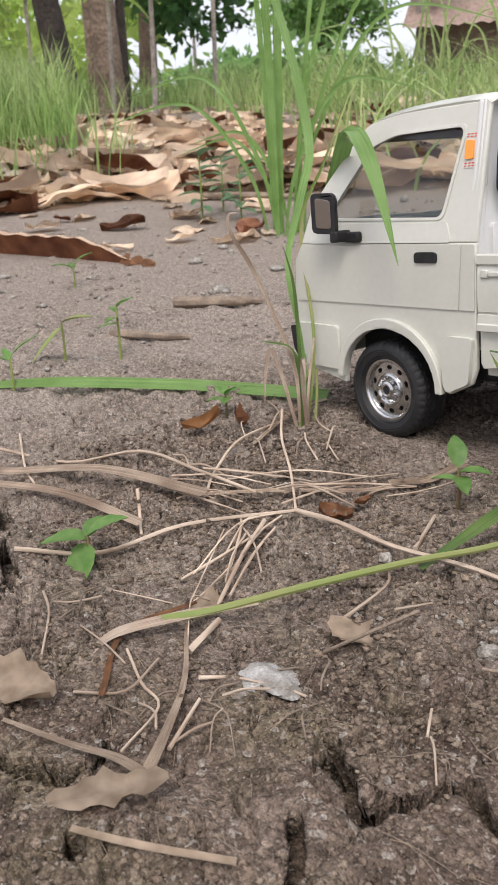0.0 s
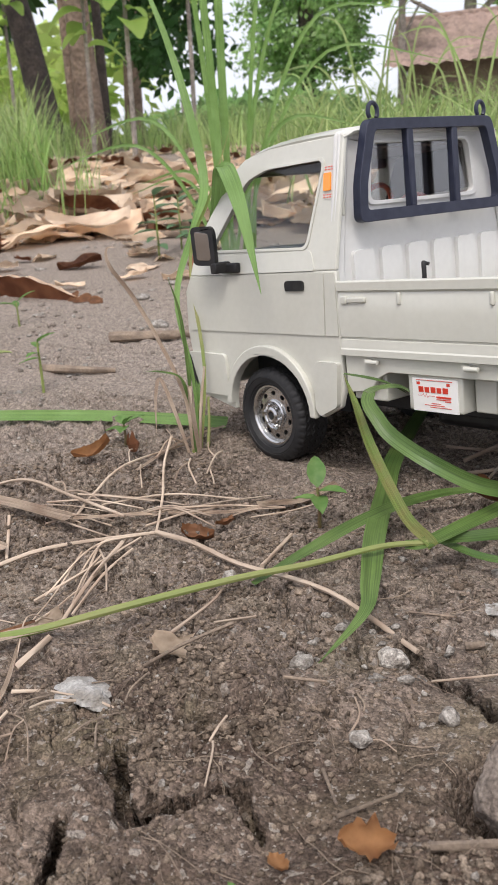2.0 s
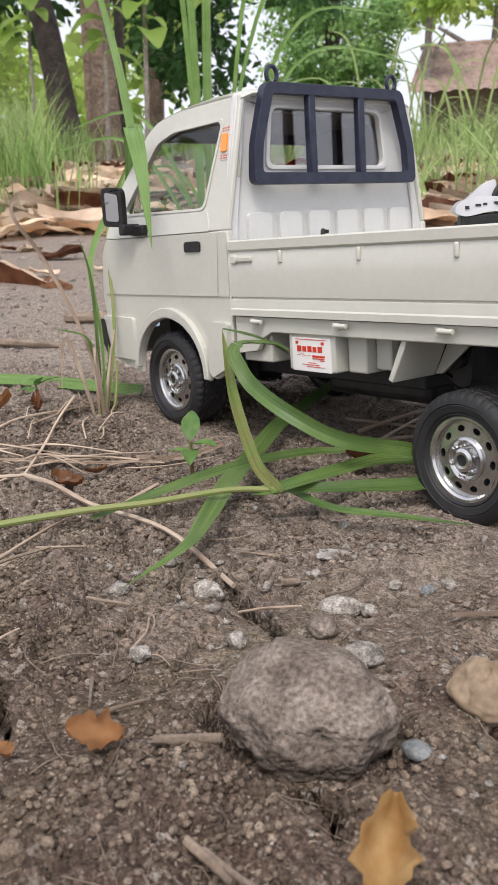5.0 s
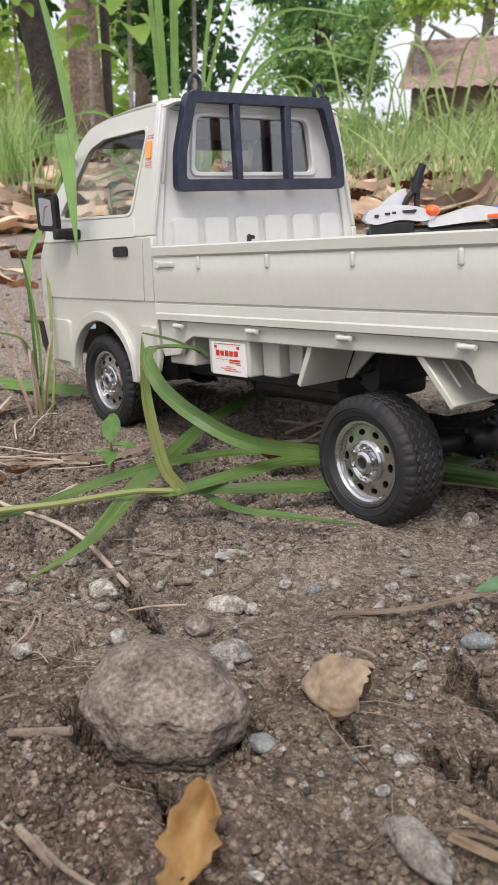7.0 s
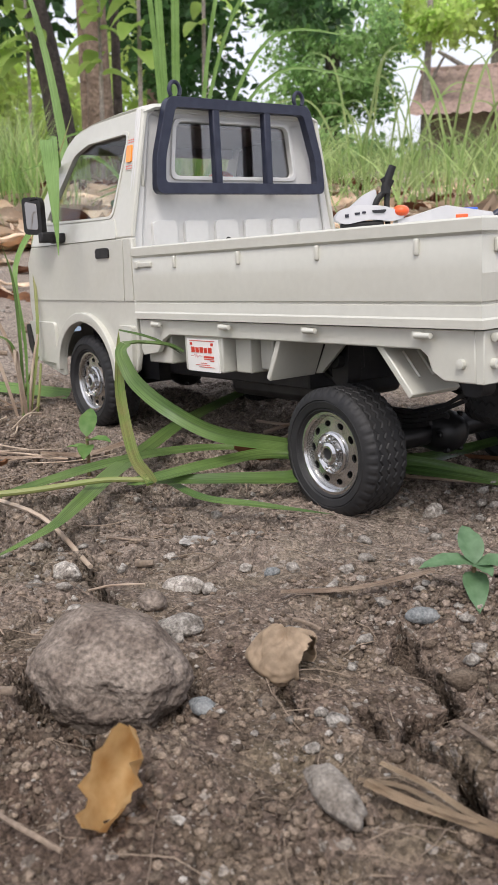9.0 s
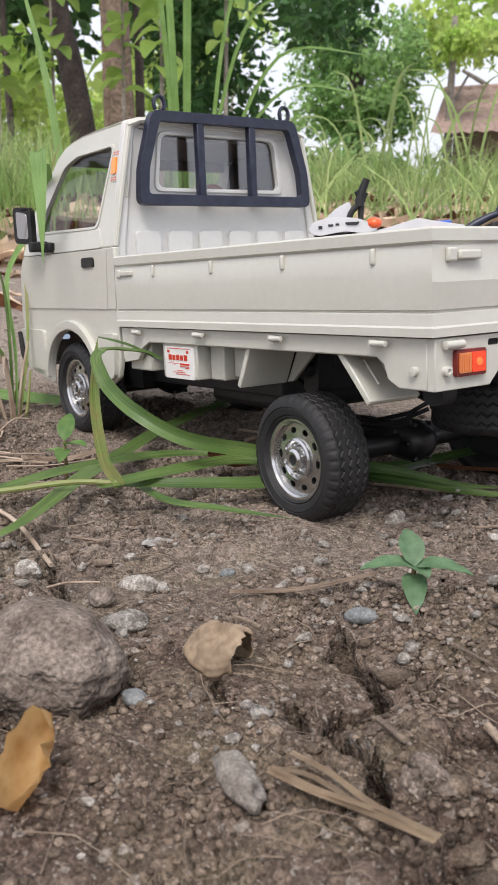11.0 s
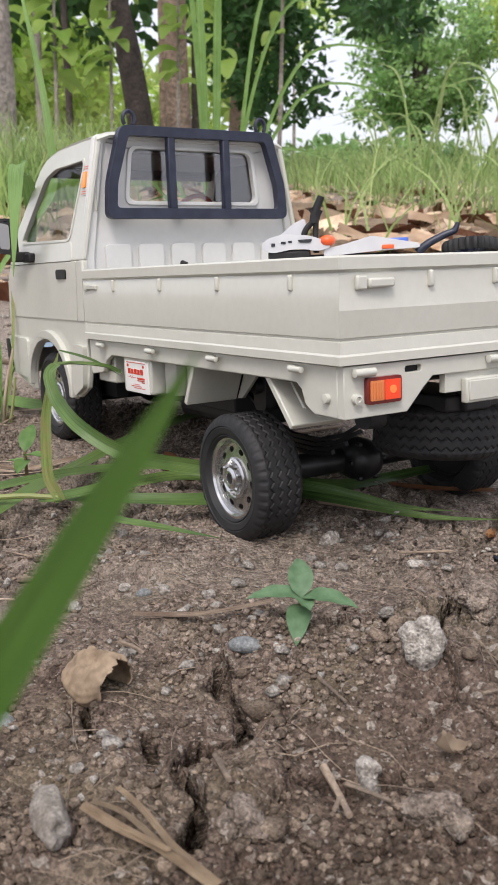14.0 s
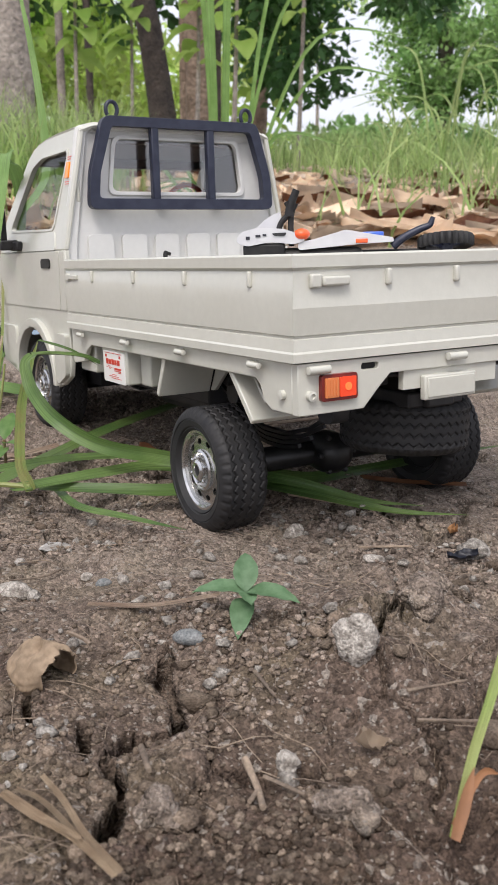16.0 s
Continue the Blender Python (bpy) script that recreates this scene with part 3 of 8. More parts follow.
for right in (False, True):
    inward = -1 if right else 1

    def on_side(u, v, w):
        return (u, side_y(v, right) + inward * w, v)

    cab = part("cab_side", panel(LOWER, [], on_side, 0, 0.003), PAINT, truck, bevel=0.0007)
    part("window_frame", panel(UPPER, [SIDE_WINDOW], on_side, 0, 0.0028), PAINT, truck, bevel=0.0009, segments=3)
    rim_outer = [(c[0] + (c[0] + 0.048) * 0.045, c[1] + (c[1] - 0.14) * 0.07) for c in SIDE_WINDOW]
    part("window_surround", panel(rim_outer, [SIDE_WINDOW], on_side, -0.0006, 0.001), PAINT, truck, bevel=0.0004)
    glass = part("side_window", panel([(c[0] + (c[0] + 0.048) * 0.02, c[1] + (c[1] - 0.14) * 0.03) for c in SIDE_WINDOW], [], on_side, 0.0016, 0.0020), GLASS, truck, "clear plastic pane")
    glass.visible_shadow = False
    # the door skin stands a hair proud, with shut lines round it
    door_shape = fillet([(-0.0019, 0.0757), (0.0005, 0.1068), (-0.1109, 0.1068), (-0.1157, 0.0986), (-0.1179, 0.0761)], 0.0008)
    part("pillar_panel", panel(fillet([(-0.0011, 0.0757), (0.0078, 0.0757), (0.0082, 0.1068), (0.0013, 0.1068)], 0.0006), [], on_side, -0.0006, 0.0004), PAINT, truck, bevel=0.0004)
    door = part("door", panel(door_shape, [], on_side, -0.0007, 0.0004), PAINT, truck, bevel=0.0005)
    belt = fillet([(-0.0057, 0.1078), (-0.0095, 0.1178), (-0.0952, 0.1178), (-0.1066, 0.1078)], 0.002)
    part("belt_panel", panel(belt, [], on_side, -0.0005, 0.0006), PAINT, door, bevel=0.0004)
    handle = fillet([(-0.0281, 0.0981), (-0.0141, 0.0981), (-0.0138, 0.1025), (-0.0157, 0.1034), (-0.0267, 0.1034), (-0.0283, 0.1022)], 0.0012)
    part("door_handle", panel(handle, [], on_side, -0.0016, 0.0), BLACK, door, "black recessed handle", bevel=0.0005)
    # wheel-arch flare, lower crease and front bumper
    flare = [(-0.0495 + 0.0374 * math.cos(a), 0.0338 + 0.0355 * math.sin(a)) for a in (math.pi * (0.99 - 1.0 * k / 18) for k in range(19))]
    inner = [(-0.0495 + 0.0333 * math.cos(a), 0.0338 + 0.0300 * math.sin(a)) for a in (math.pi * (-0.01 + 1.0 * k / 18) for k in range(19))]
    part("wheel_arch", panel(flare + inner, [], on_side, -0.0030, 0.001), PAINT, truck, bevel=0.0014, segments=3)
    skirt = fillet([(-0.0109, 0.0595), (-0.0114, 0.0376), (-0.0081, 0.0343), (0.0046, 0.0401), (0.0075, 0.0628), (-0.0076, 0.0630)], 0.002)
    part("rocker_panel", panel(skirt, [], on_side, -0.0026, 0.0), PAINT, truck, bevel=0.0012, segments=3)
    nose = fillet([(-0.1221, 0.0634), (-0.0862, 0.0628), (-0.0852, 0.0382), (-0.1152, 0.0390), (-0.1201, 0.0512)], 0.003)
    part("bumper_corner", panel(nose, [], on_side, -0.0020, 0.0), PAINT, truck, bevel=0.0010, segments=3)
    guard = fillet([(-0.1249, 0.0611), (-0.1200, 0.0617), (-0.1138, 0.0413), (-0.1176, 0.0404), (-0.1228, 0.0475)], 0.0015)
    part("bumper_guard", panel(guard, [], on_side, -0.0030, 0.006), BLACK, truck, "black rubber bumper end", bevel=0.0009)
    # side marker lamp on the pillar
    lamp = part("marker_lamp", panel(fillet([(-0.0019, 0.1452), (0.0030, 0.1452), (0.0024, 0.1536), (-0.0023, 0.1536)], 0.0008), [], on_side, -0.0012, 0.0005), AMBER, truck, "amber marker lamp", bevel=0.0004)
    back_plate = part("lamp_label", panel(fillet([(-0.0029, 0.1412), (0.0044, 0.1412), (0.0034, 0.1572), (-0.0033, 0.1572)], 0.0008), [], on_side, -0.0003, 0.0002), PAINT, lamp, "clear label with tiny red print")
    for z in (0.1419, 0.1431, 0.1548, 0.1560):
        for x in (-0.0022, 0.0001, 0.0021):
            part("print_bar", panel([(x, z), (x + 0.0012, z), (x + 0.0012, z + 0.0005), (x, z + 0.0005)], [], on_side, -0.0005, 0.0), SEAT_RED, back_plate)
    # mirror on its arm, turned a little to the rear
    def mirror_place(u, v, w):
        c, s = math.cos(radians(25)), math.sin(radians(25))
        x, y = u * c + w * s, u * s - w * c
        return (-0.0886 + x, (WIDE + 0.0150 - y) if right else (-0.0150 + y), v)

    mirror = part("mirror", panel(fillet([(0.0015, 0.1145), (0.0150, 0.1133), (0.0150, 0.1320), (0.0132, 0.1346), (0.0015, 0.1352)], 0.003), [], mirror_place, -0.0042, 0.0), BLACK, truck, "black wing mirror", bevel=0.0010, segments=3)
    part("mirror_glass", panel(fillet([(0.0040, 0.1172), (0.0126, 0.1163), (0.0126, 0.1308), (0.0040, 0.1328)], 0.0018), [], mirror_place, -0.0010, 0.0004), MIRROR, mirror, "grey mirror face", bevel=0.0003)
    if right:
        arm = boxes((-0.0790, -0.0735, WIDE - 0.001, WIDE + 0.0100, 0.1090, 0.1150), (-0.0790, -0.0650, WIDE - 0.001, WIDE + 0.0030, 0.1085, 0.1140))
    else:
        arm = boxes((-0.0790, -0.0735, -0.0100, 0.001, 0.1090, 0.1150), (-0.0790, -0.0650, -0.0030, 0.001, 0.1085, 0.1140))
    part("mirror_arm", arm, BLACK, mirror, bevel=0.001)

# cab: nose, windscreen, roof, back
part("nose_panel", panel([(-0.1201, 0.0381), (-0.1222, 0.0752), (-0.1201, 0.0986), (-0.1138, 0.1089), (-0.1109, 0.1085), (-0.1171, 0.0981), (-0.1192, 0.0751), (-0.1173, 0.04)], [],
                         lambda u, v, w: (u, w, v), 0.0032, WIDE - 0.0032), PAINT, truck, bevel=0.0006)
for y in (0.012, WIDE - 0.042):
    part("headlight", boxes((-0.1240, -0.1206, y, y + 0.030, 0.0660, 0.0775)), HEADLIGHT, truck, "lit round-edged headlight", bevel=0.002)
glass = part("windscreen", panel([(0.006, 0.0), (WIDE - 0.006, 0.0), (WIDE - 0.0145, 1.0), (0.0145, 1.0)], [],
                                 lambda u, v, w: (-0.1125 + 0.0385 * v + w, u, 0.1095 + 0.0545 * v), 0.0, 0.0005), GLASS, truck, "clear plastic windscreen")
glass.visible_shadow = False
bm = bmesh.new()
roof_rows = []
RX = [-0.0771, -0.0738, -0.0681, -0.0590, -0.0440, -0.0250, -0.0050, 0.0070, 0.0096]
RZ = [0.1620, 0.1651, 0.1683, 0.1707, 0.1724, 0.1732, 0.1732, 0.1726, 0.1707]
for x, z in zip(RX, RZ):
    row = []
    for k in range(17):
        v = k / 16
        e = abs(2 * v - 1)
        row.append(bm.verts.new((x, 0.0128 + (WIDE - 0.0256) * v, z + 0.0026 * (1 - e ** 2.2) - 0.002 * max(0, e - 0.9) * 10)))
    roof_rows.append(row)
for a, b in zip(roof_rows, roof_rows[1:]):
    for k in range(16):
        bm.faces.new((a[k], b[k], b[k + 1], a[k + 1]))
bmesh.ops.recalc_face_normals(bm, faces=bm.faces)
bmesh.ops.solidify(bm, geom=bm.faces[:], thickness=0.0016)
part("roof", bm, PAINT, truck, smooth=60)
part("headliner", boxes((-0.0700, 0.003, 0.0150, WIDE - 0.0150, 0.1632, 0.1650), (-0.0755, -0.0705, 0.0150, WIDE - 0.0150, 0.1580, 0.1638)), HEADLINER, truck, "grey-brown inner roof lining", bevel=0.001)


def back(u, v, w):
    return (0.0055 + w, u, v)


BACK = [(0.0010, 0.056), (WIDE - 0.0010, 0.056), (WIDE - 0.0010, 0.1075), (WIDE - 0.0122, 0.1703), (WIDE - 0.0140, 0.1719), (0.0140, 0.1719), (0.0122, 0.1703), (0.0010, 0.1075)]
REAR_WINDOW = fillet([(0.0305, 0.1382), (WIDE - 0.0305, 0.1382), (WIDE - 0.0340, 0.1655), (0.0340, 0.1655)], 0.0045)
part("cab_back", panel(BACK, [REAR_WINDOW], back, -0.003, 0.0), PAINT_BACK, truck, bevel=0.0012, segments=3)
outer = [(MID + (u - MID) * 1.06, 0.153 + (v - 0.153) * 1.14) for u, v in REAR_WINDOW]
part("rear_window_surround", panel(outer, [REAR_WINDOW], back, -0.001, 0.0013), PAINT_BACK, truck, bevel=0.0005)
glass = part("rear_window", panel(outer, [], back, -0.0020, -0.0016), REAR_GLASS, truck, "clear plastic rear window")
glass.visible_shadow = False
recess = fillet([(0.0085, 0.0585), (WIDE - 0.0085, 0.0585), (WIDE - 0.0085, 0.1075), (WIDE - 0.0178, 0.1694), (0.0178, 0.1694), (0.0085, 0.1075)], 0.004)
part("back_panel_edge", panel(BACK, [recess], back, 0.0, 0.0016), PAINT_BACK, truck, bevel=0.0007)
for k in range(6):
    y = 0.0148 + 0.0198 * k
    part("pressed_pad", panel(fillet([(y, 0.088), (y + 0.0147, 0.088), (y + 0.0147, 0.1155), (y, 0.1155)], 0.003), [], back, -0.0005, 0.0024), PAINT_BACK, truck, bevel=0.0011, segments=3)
for y in (0.0095, WIDE - 0.0125):
    part("vent_slot", boxes((0.0050, 0.0075, y, y + 0.0026, 0.1325, 0.1440)), PAINT, truck, bevel=0.0008)

# cab interior
part("dashboard", boxes((-0.1100, -0.0770, 0.004, WIDE - 0.004, 0.090, 0.1160), (-0.1070, -0.0750, 0.030, 0.060, 0.1160, 0.1190)), INTERIOR, truck, "dark dashboard", bevel=0.003)
part("cab_floor", boxes((-0.1125, 0.0020, 0.0035, WIDE - 0.0035, 0.066, 0.0900)), INTERIOR, truck)
for y in (0.014, 0.076):
    part("seat", boxes((-0.0480, -0.0080, y, y + 0.052, 0.0900, 0.1130), (-0.0120, -0.0010, y, y + 0.052, 0.0900, 0.1240)), INTERIOR, truck, "dark cab seat", bevel=0.004, segments=3)
# dark panel for the shade on the ceiling and far inner side
part("lining_shade", panel([(-0.0760, 0.1375), (-0.0060, 0.1410), (-0.0035, 0.1665), (-0.0500, 0.1655), (-0.0610, 0.1610)], [], lambda u, v, w: (u, side_y(v, True) - 0.0050 - w, v), 0.0, 0.0014), LINING_SHADE, truck, "dark brown panel for the shade inside the roof")
part("lining_trim", panel([(-0.0760, 0.1363), (-0.0060, 0.1398), (-0.0060, 0.1410), (-0.0760, 0.1375)], [], lambda u, v, w: (u, side_y(v, True) - 0.0050 - w, v), 0.0, 0.0020), PAINT, truck)
# added block gives the dark dash strip along the window's lower edge
part("dash_block", boxes((-0.0760, -0.0060, 0.022, 0.118, 0.1120, 0.1192), (-0.0380, -0.0080, 0.030, 0.110, 0.1192, 0.1212)), INTERIOR, truck, "dark blue block standing in for the dashboard", bevel=0.002)
bm = bmesh.new()
tube(bm, [Vector((-0.070 + 0.006 * math.sin(a), 0.112 + 0.0150 * math.cos(a), 0.1330 + 0.0150 * math.sin(a))) for a in (2 * math.pi * k / 28 for k in range(29))], 0.0016, 8)
part("steering_wheel", bm, BIKE_ORANGE, truck, "orange steering wheel")
bm = bmesh.new()
lathe(bm, [(0.0006, 0.0085), (0.005, 0.0075), (0.0085, 0.005), (0.010, 0.0), (0.0095, -0.004)], 20, (-0.030, 0.104, 0.1330), "z")
part("headrest_cap", bm, SEAT_RED, truck, "red rounded cap on the seat")
part("headrest_post", boxes((-0.0315, -0.0285, 0.1025, 0.1055, 0.1125, 0.1300)), INTERIOR, truck)

# guard rack behind the cab, with two lifting rings
RACK = fillet([(0.0142, 0.1284), (WIDE - 0.0142, 0.1284), (WIDE - 0.0155, 0.1470), (WIDE - 0.0240, 0.1762), (0.0240, 0.1762), (0.0155, 0.1470)], 0.0045)
RACK_IN = fillet([(0.0200, 0.1340), (WIDE - 0.0200, 0.1340), (WIDE - 0.0212, 0.1470), (WIDE - 0.0287, 0.1710), (0.0287, 0.1710), (0.0212, 0.1470)], 0.0025)
rack = part("guard_rack", panel(RACK, [RACK_IN], back, 0.0045, 0.0095), NAVY, truck, "navy-black plastic guard rack", bevel=0.0011, segments=3)
for y in (0.0514, 0.0856):
    part("rack_bar", boxes((0.0103, 0.0147, y, y + 0.0046, 0.1335, 0.1720)), NAVY, rack, bevel=0.0008)
for y in (0.0300, WIDE - 0.0300):
    bm = bmesh.new()
    tube(bm, [Vector((0.0125, y + 0.0032 * math.cos(a), 0.1795 + 0.0040 * math.sin(a))) for a in (math.pi * (-0.25 + 1.5 * k / 16) for k in range(17))], 0.0011, 8)
    part("lifting_ring", bm, NAVY, rack)

# load bed: gates with a rim, a pressed band and a lower rail
X0, X1 = 0.0100, 0.2295
GATE = [(0.0045, 0.0690), (0.0045, 0.1008), (0.0040, 0.1024), (-0.0004, 0.1026), (-0.0010, 0.1019), (-0.0010, 0.0981), (-0.0002, 0.0976), (0.0003, 0.0970), (0.0000, 0.0964),
        (-0.0008, 0.0868), (-0.0003, 0.0758), (0.0005, 0.0754), (0.0005, 0.0748), (-0.0004, 0.0744), (-0.0008, 0.0704), (-0.0014, 0.0697), (-0.0014, 0.0668), (0.0045, 0.0662)]
for right in (False, True):
    gate = part("side_gate", panel(GATE, [], lambda u, v, w: (w if w < X1 else X1 - u, WIDE - u if right else u, v), X0, X1), PAINT, truck, smooth=28)
    flip = -1 if right else 1
    edge = WIDE if right else 0.0
    for x in (0.0494, 0.1002, 0.1512, 0.2025):
        a, b = sorted((edge + flip * 0.001, edge - flip * 0.0016))
        part("rope_hook", boxes((x - 0.0011, x + 0.0011, a, b, 0.0912, 0.0970)), PAINT, gate, bevel=0.0008, segments=3)
    for x in (0.0305, 0.0885, 0.1462, 0.2056):
        bm = bmesh.new()
        lathe(bm, [(0.0005, -0.0038), (0.0011, -0.0036), (0.0011, 0.0036), (0.0005, 0.0038)], 12, (x, edge - flip * 0.0016, 0.0642), "x")
        box(bm, x - 0.005, x - 0.0012, *sorted((edge + flip * 0.002, edge - flip * 0.0018)), 0.0629, 0.0655)
        part("gate_hinge", bm, PAINT, gate)
    a, b = sorted((edge + flip * 0.001, edge - flip * 0.0017))
    part("gate_latch", boxes((0.0125, 0.0165, a, b, 0.0915, 0.0955), (0.0165, 0.0285, a, b, 0.0922, 0.0948)), PAINT, gate, bevel=0.0006)
    # lower sill of the bed, its front bracket and its tail end
    sill = [(X0, 0.0662), (X1 - 0.0034, 0.0662), (X1 - 0.0034, 0.0484), (0.2130, 0.0484), (0.2068, 0.0518), (0.2045, 0.0572), (0.2020, 0.0590), (0.0375, 0.0590), (0.0320, 0.0566), (0.0270, 0.0500), (0.0115, 0.0480), (X0, 0.0510)]
    part("bed_sill", panel(sill, [], lambda u, v, w: (u, WIDE - 0.0012 - w if right else 0.0012 + w, v), 0.0, 0.0026), PAINT, truck, bevel=0.0006)
    for x in (0.2205,):
        bm = bmesh.new()
        lathe(bm, [(0.0017, 0.0), (0.0017, -0.0016), (0.0008, -0.0018)], 14, (x, 0.0012 if not right else WIDE + 0.0012, 0.0550), "y")
        part("rubber_stop", bm, PAINT, truck)
# the tailgate has a band that leans to the sky
TAIL = GATE[:9] + [(-0.0001, 0.0905), (-0.0011, 0.0848)] + GATE[10:]
tail = part("tailgate", panel(TAIL, [], lambda u, v, w: (X1 - u, u if w == 0 else WIDE - u, v), 0, WIDE), PAINT, truck, smooth=9)
for y in (0.0060, WIDE - 0.0220):
    part("tailgate_latch", boxes((X1, X1 + 0.0020, y, y + 0.0045, 0.0912, 0.0960), (X1, X1 + 0.0028, y + 0.0045, y + 0.0155, 0.0918, 0.0950)), PAINT, tail, bevel=0.0007)
for y in (0.0394, WIDE / 2, WIDE - 0.0394):
    part("rope_hook", boxes((X1 - 0.001, X1 + 0.0018, y - 0.0011, y + 0.0011, 0.0912, 0.0970)), PAINT, tail, bevel=0.0008, segments=3)
for y in (0.0086, 0.0710, WIDE - 0.0086):
    bm = bmesh.new()
    lathe(bm, [(0.0005, -0.0046), (0.0015, -0.0043), (0.0015, 0.0043), (0.0005, 0.0046)], 12, (X1 + 0.0018, y, 0.0640), "y")
    part("gate_hinge", bm, PAINT, tail)
part("bed_floor", boxes((X0 - 0.002, X1 - 0.004, 0.0040, WIDE - 0.0040, 0.0670, 0.0705)), PAINT, truck)
# tail panel under the gate, with an arch, lamps and a blank plate
TAILPANEL = [(0.0012, 0.0662), (WIDE - 0.0012, 0.0662), (WIDE - 0.0012, 0.0484), (WIDE - 0.0290, 0.0484), (WIDE - 0.0370, 0.0565), (WIDE - 0.0410, 0.0600),
             (0.0410, 0.0600), (0.0370, 0.0565), (0.0290, 0.0484), (0.0012, 0.0484)]
part("tail_panel", panel(TAILPANEL, [fillet([(0.0280, 0.0622), (0.0355, 0.0622), (0.0355, 0.0645), (0.0280, 0.0645)], 0.001)], lambda u, v, w: (X1 - w, u, v), 0.0, 0.0035), PAINT, truck, bevel=0.0006)
# black slab behind the slot stands for the shade in it
part("hook_slot_shade", boxes((X1 - 0.0030, X1 - 0.0020, 0.0270, 0.0370, 0.0610, 0.0655)), RECESS_SHADE, truck)
for right in (False, True):
    def ty(y):
        return WIDE - y if right else y
    def rect(y0, y1, z0, z1, r):
        return fillet([(ty(y0), z0), (ty(y1), z0), (ty(y1), z1), (ty(y0), z1)], r)
    def on_tail(u, v, w):
        return (X1 + w, u, v)
    lamp = part("tail_lamp", panel(rect(0.0098, 0.0250, 0.0528, 0.0620, 0.0012), [], on_tail, -0.001, 0.0018), LAMP_CASE, truck, "tail lamp with amber and red lenses", bevel=0.0005)
    turn = part("turn_lens", panel(rect(0.0110, 0.0167, 0.0540, 0.0609, 0.0005), [], on_tail, 0.0010, 0.0024), AMBER_DIM, lamp, "amber lens", bevel=0.0003)
    for k in range(4):
        y0 = 0.0118 + 0.0012 * k
        part("lens_rib", panel(rect(y0, y0 + 0.0005, 0.0546, 0.0603, 0.0002), [], on_tail, 0.0022, 0.0027), AMBER_DIM, turn)
    lens = part("brake_lens", panel(rect(0.0171, 0.0240, 0.0540, 0.0609, 0.0005), [], on_tail, 0.0010, 0.0024), RED_LENS, lamp, "lit red-orange lens", bevel=0.0003)
    for r0, r1, h in ((0.0014, 0.0008, 0.0027), (0.0006, 0.0002, 0.0029)):
        bm = bmesh.new()
        lathe(bm, [(r0, 0.0022), (r0, h), (r1, h)], 20, (X1, ty(0.0205), 0.0575), "x")
        part("bulb", bm, BULB, lens, "glowing bulb behind the lens")
    bm = bmesh.new()
    lathe(bm, [(0.0018, 0.0), (0.0018, 0.0020), (0.0010, 0.0022), (0.0008, 0.0014)], 14, (X1, ty(0.0060), 0.0552), "x")
    part("rubber_stop", bm, PAINT, truck)
plate = part("number_plate_holder", boxes((X1 - 0.0010, X1 + 0.0020, 0.0556, 0.0808, 0.0486, 0.0578)), PAINT, truck, "blank cream plate", bevel=0.0006)
part("plate_face", boxes((X1 + 0.0016, X1 + 0.0025, 0.0568, 0.0796, 0.0496, 0.0568)), PAINT, plate, bevel=0.0003)
part("plate_bracket", boxes((X1 - 0.0040, X1 - 0.0012, 0.0480, WIDE - 0.0480, 0.0530, 0.0625)), PAINT, truck)

# mudflaps before and behind the rear wheels
for right in (False, True):
    def my(y):
        return WIDE - y if right else y
    def flap_place(u, v, w):
        return (u[0], my(v), u[1])
    for (xt, zt, xb, zb) in ((0.1215, 0.0610, 0.1125, 0.0418), (0.1790, 0.0600, 0.1955, 0.0414)):
        bm = bmesh.new()
        d = Vector((xb - xt, 0, zb - zt)).normalized()
        nn = Vector((-d.z, 0, d.x)) * 0.0014
        cs = [(xt, 0.0030, zt), (xt, 0.0290, zt), (xb, 0.0290, zb), (xb, 0.0030, zb)]
        vv = [bm.verts.new((c[0] + s * nn.x, my(c[1]), c[2] + s * nn.z)) for s in (-1, 1) for c in cs]
        for f in ((0, 1, 2, 3), (4, 7, 6, 5), (0, 4, 5, 1), (1, 5, 6, 2), (2, 6, 7, 3), (3, 7, 4, 0)):
            bm.faces.new([vv[i] for i in f])
        bmesh.ops.recalc_face_normals(bm, faces=bm.faces)
        flap = part("mudflap", bm, PAINT, truck, bevel=0.0005)
        if xb > xt:
            for y in (0.0115, 0.0190):
                bm = bmesh.new()
                tube(bm, [Vector((xt + d.x * s + nn.x * 1.1 * sg, my(y), zt + d.z * s + nn.z * 1.1 * sg)) for sg in (1,) for s in (0.006, 0.010, 0.018)], 0.0007, 6)
                part("flap_rib", bm, PAINT, flap)
    # cheek plate of the front flap, seen edge on
    cheek = [(0.1235, 0.0615), (0.1365, 0.0615), (0.1330, 0.0560), (0.1170, 0.0420), (0.1130, 0.0416)]
    part("flap_cheek", panel(cheek, [], lambda u, v, w: (u, my(0.0300 + w), v), 0.0, 0.0016), PAINT, truck)

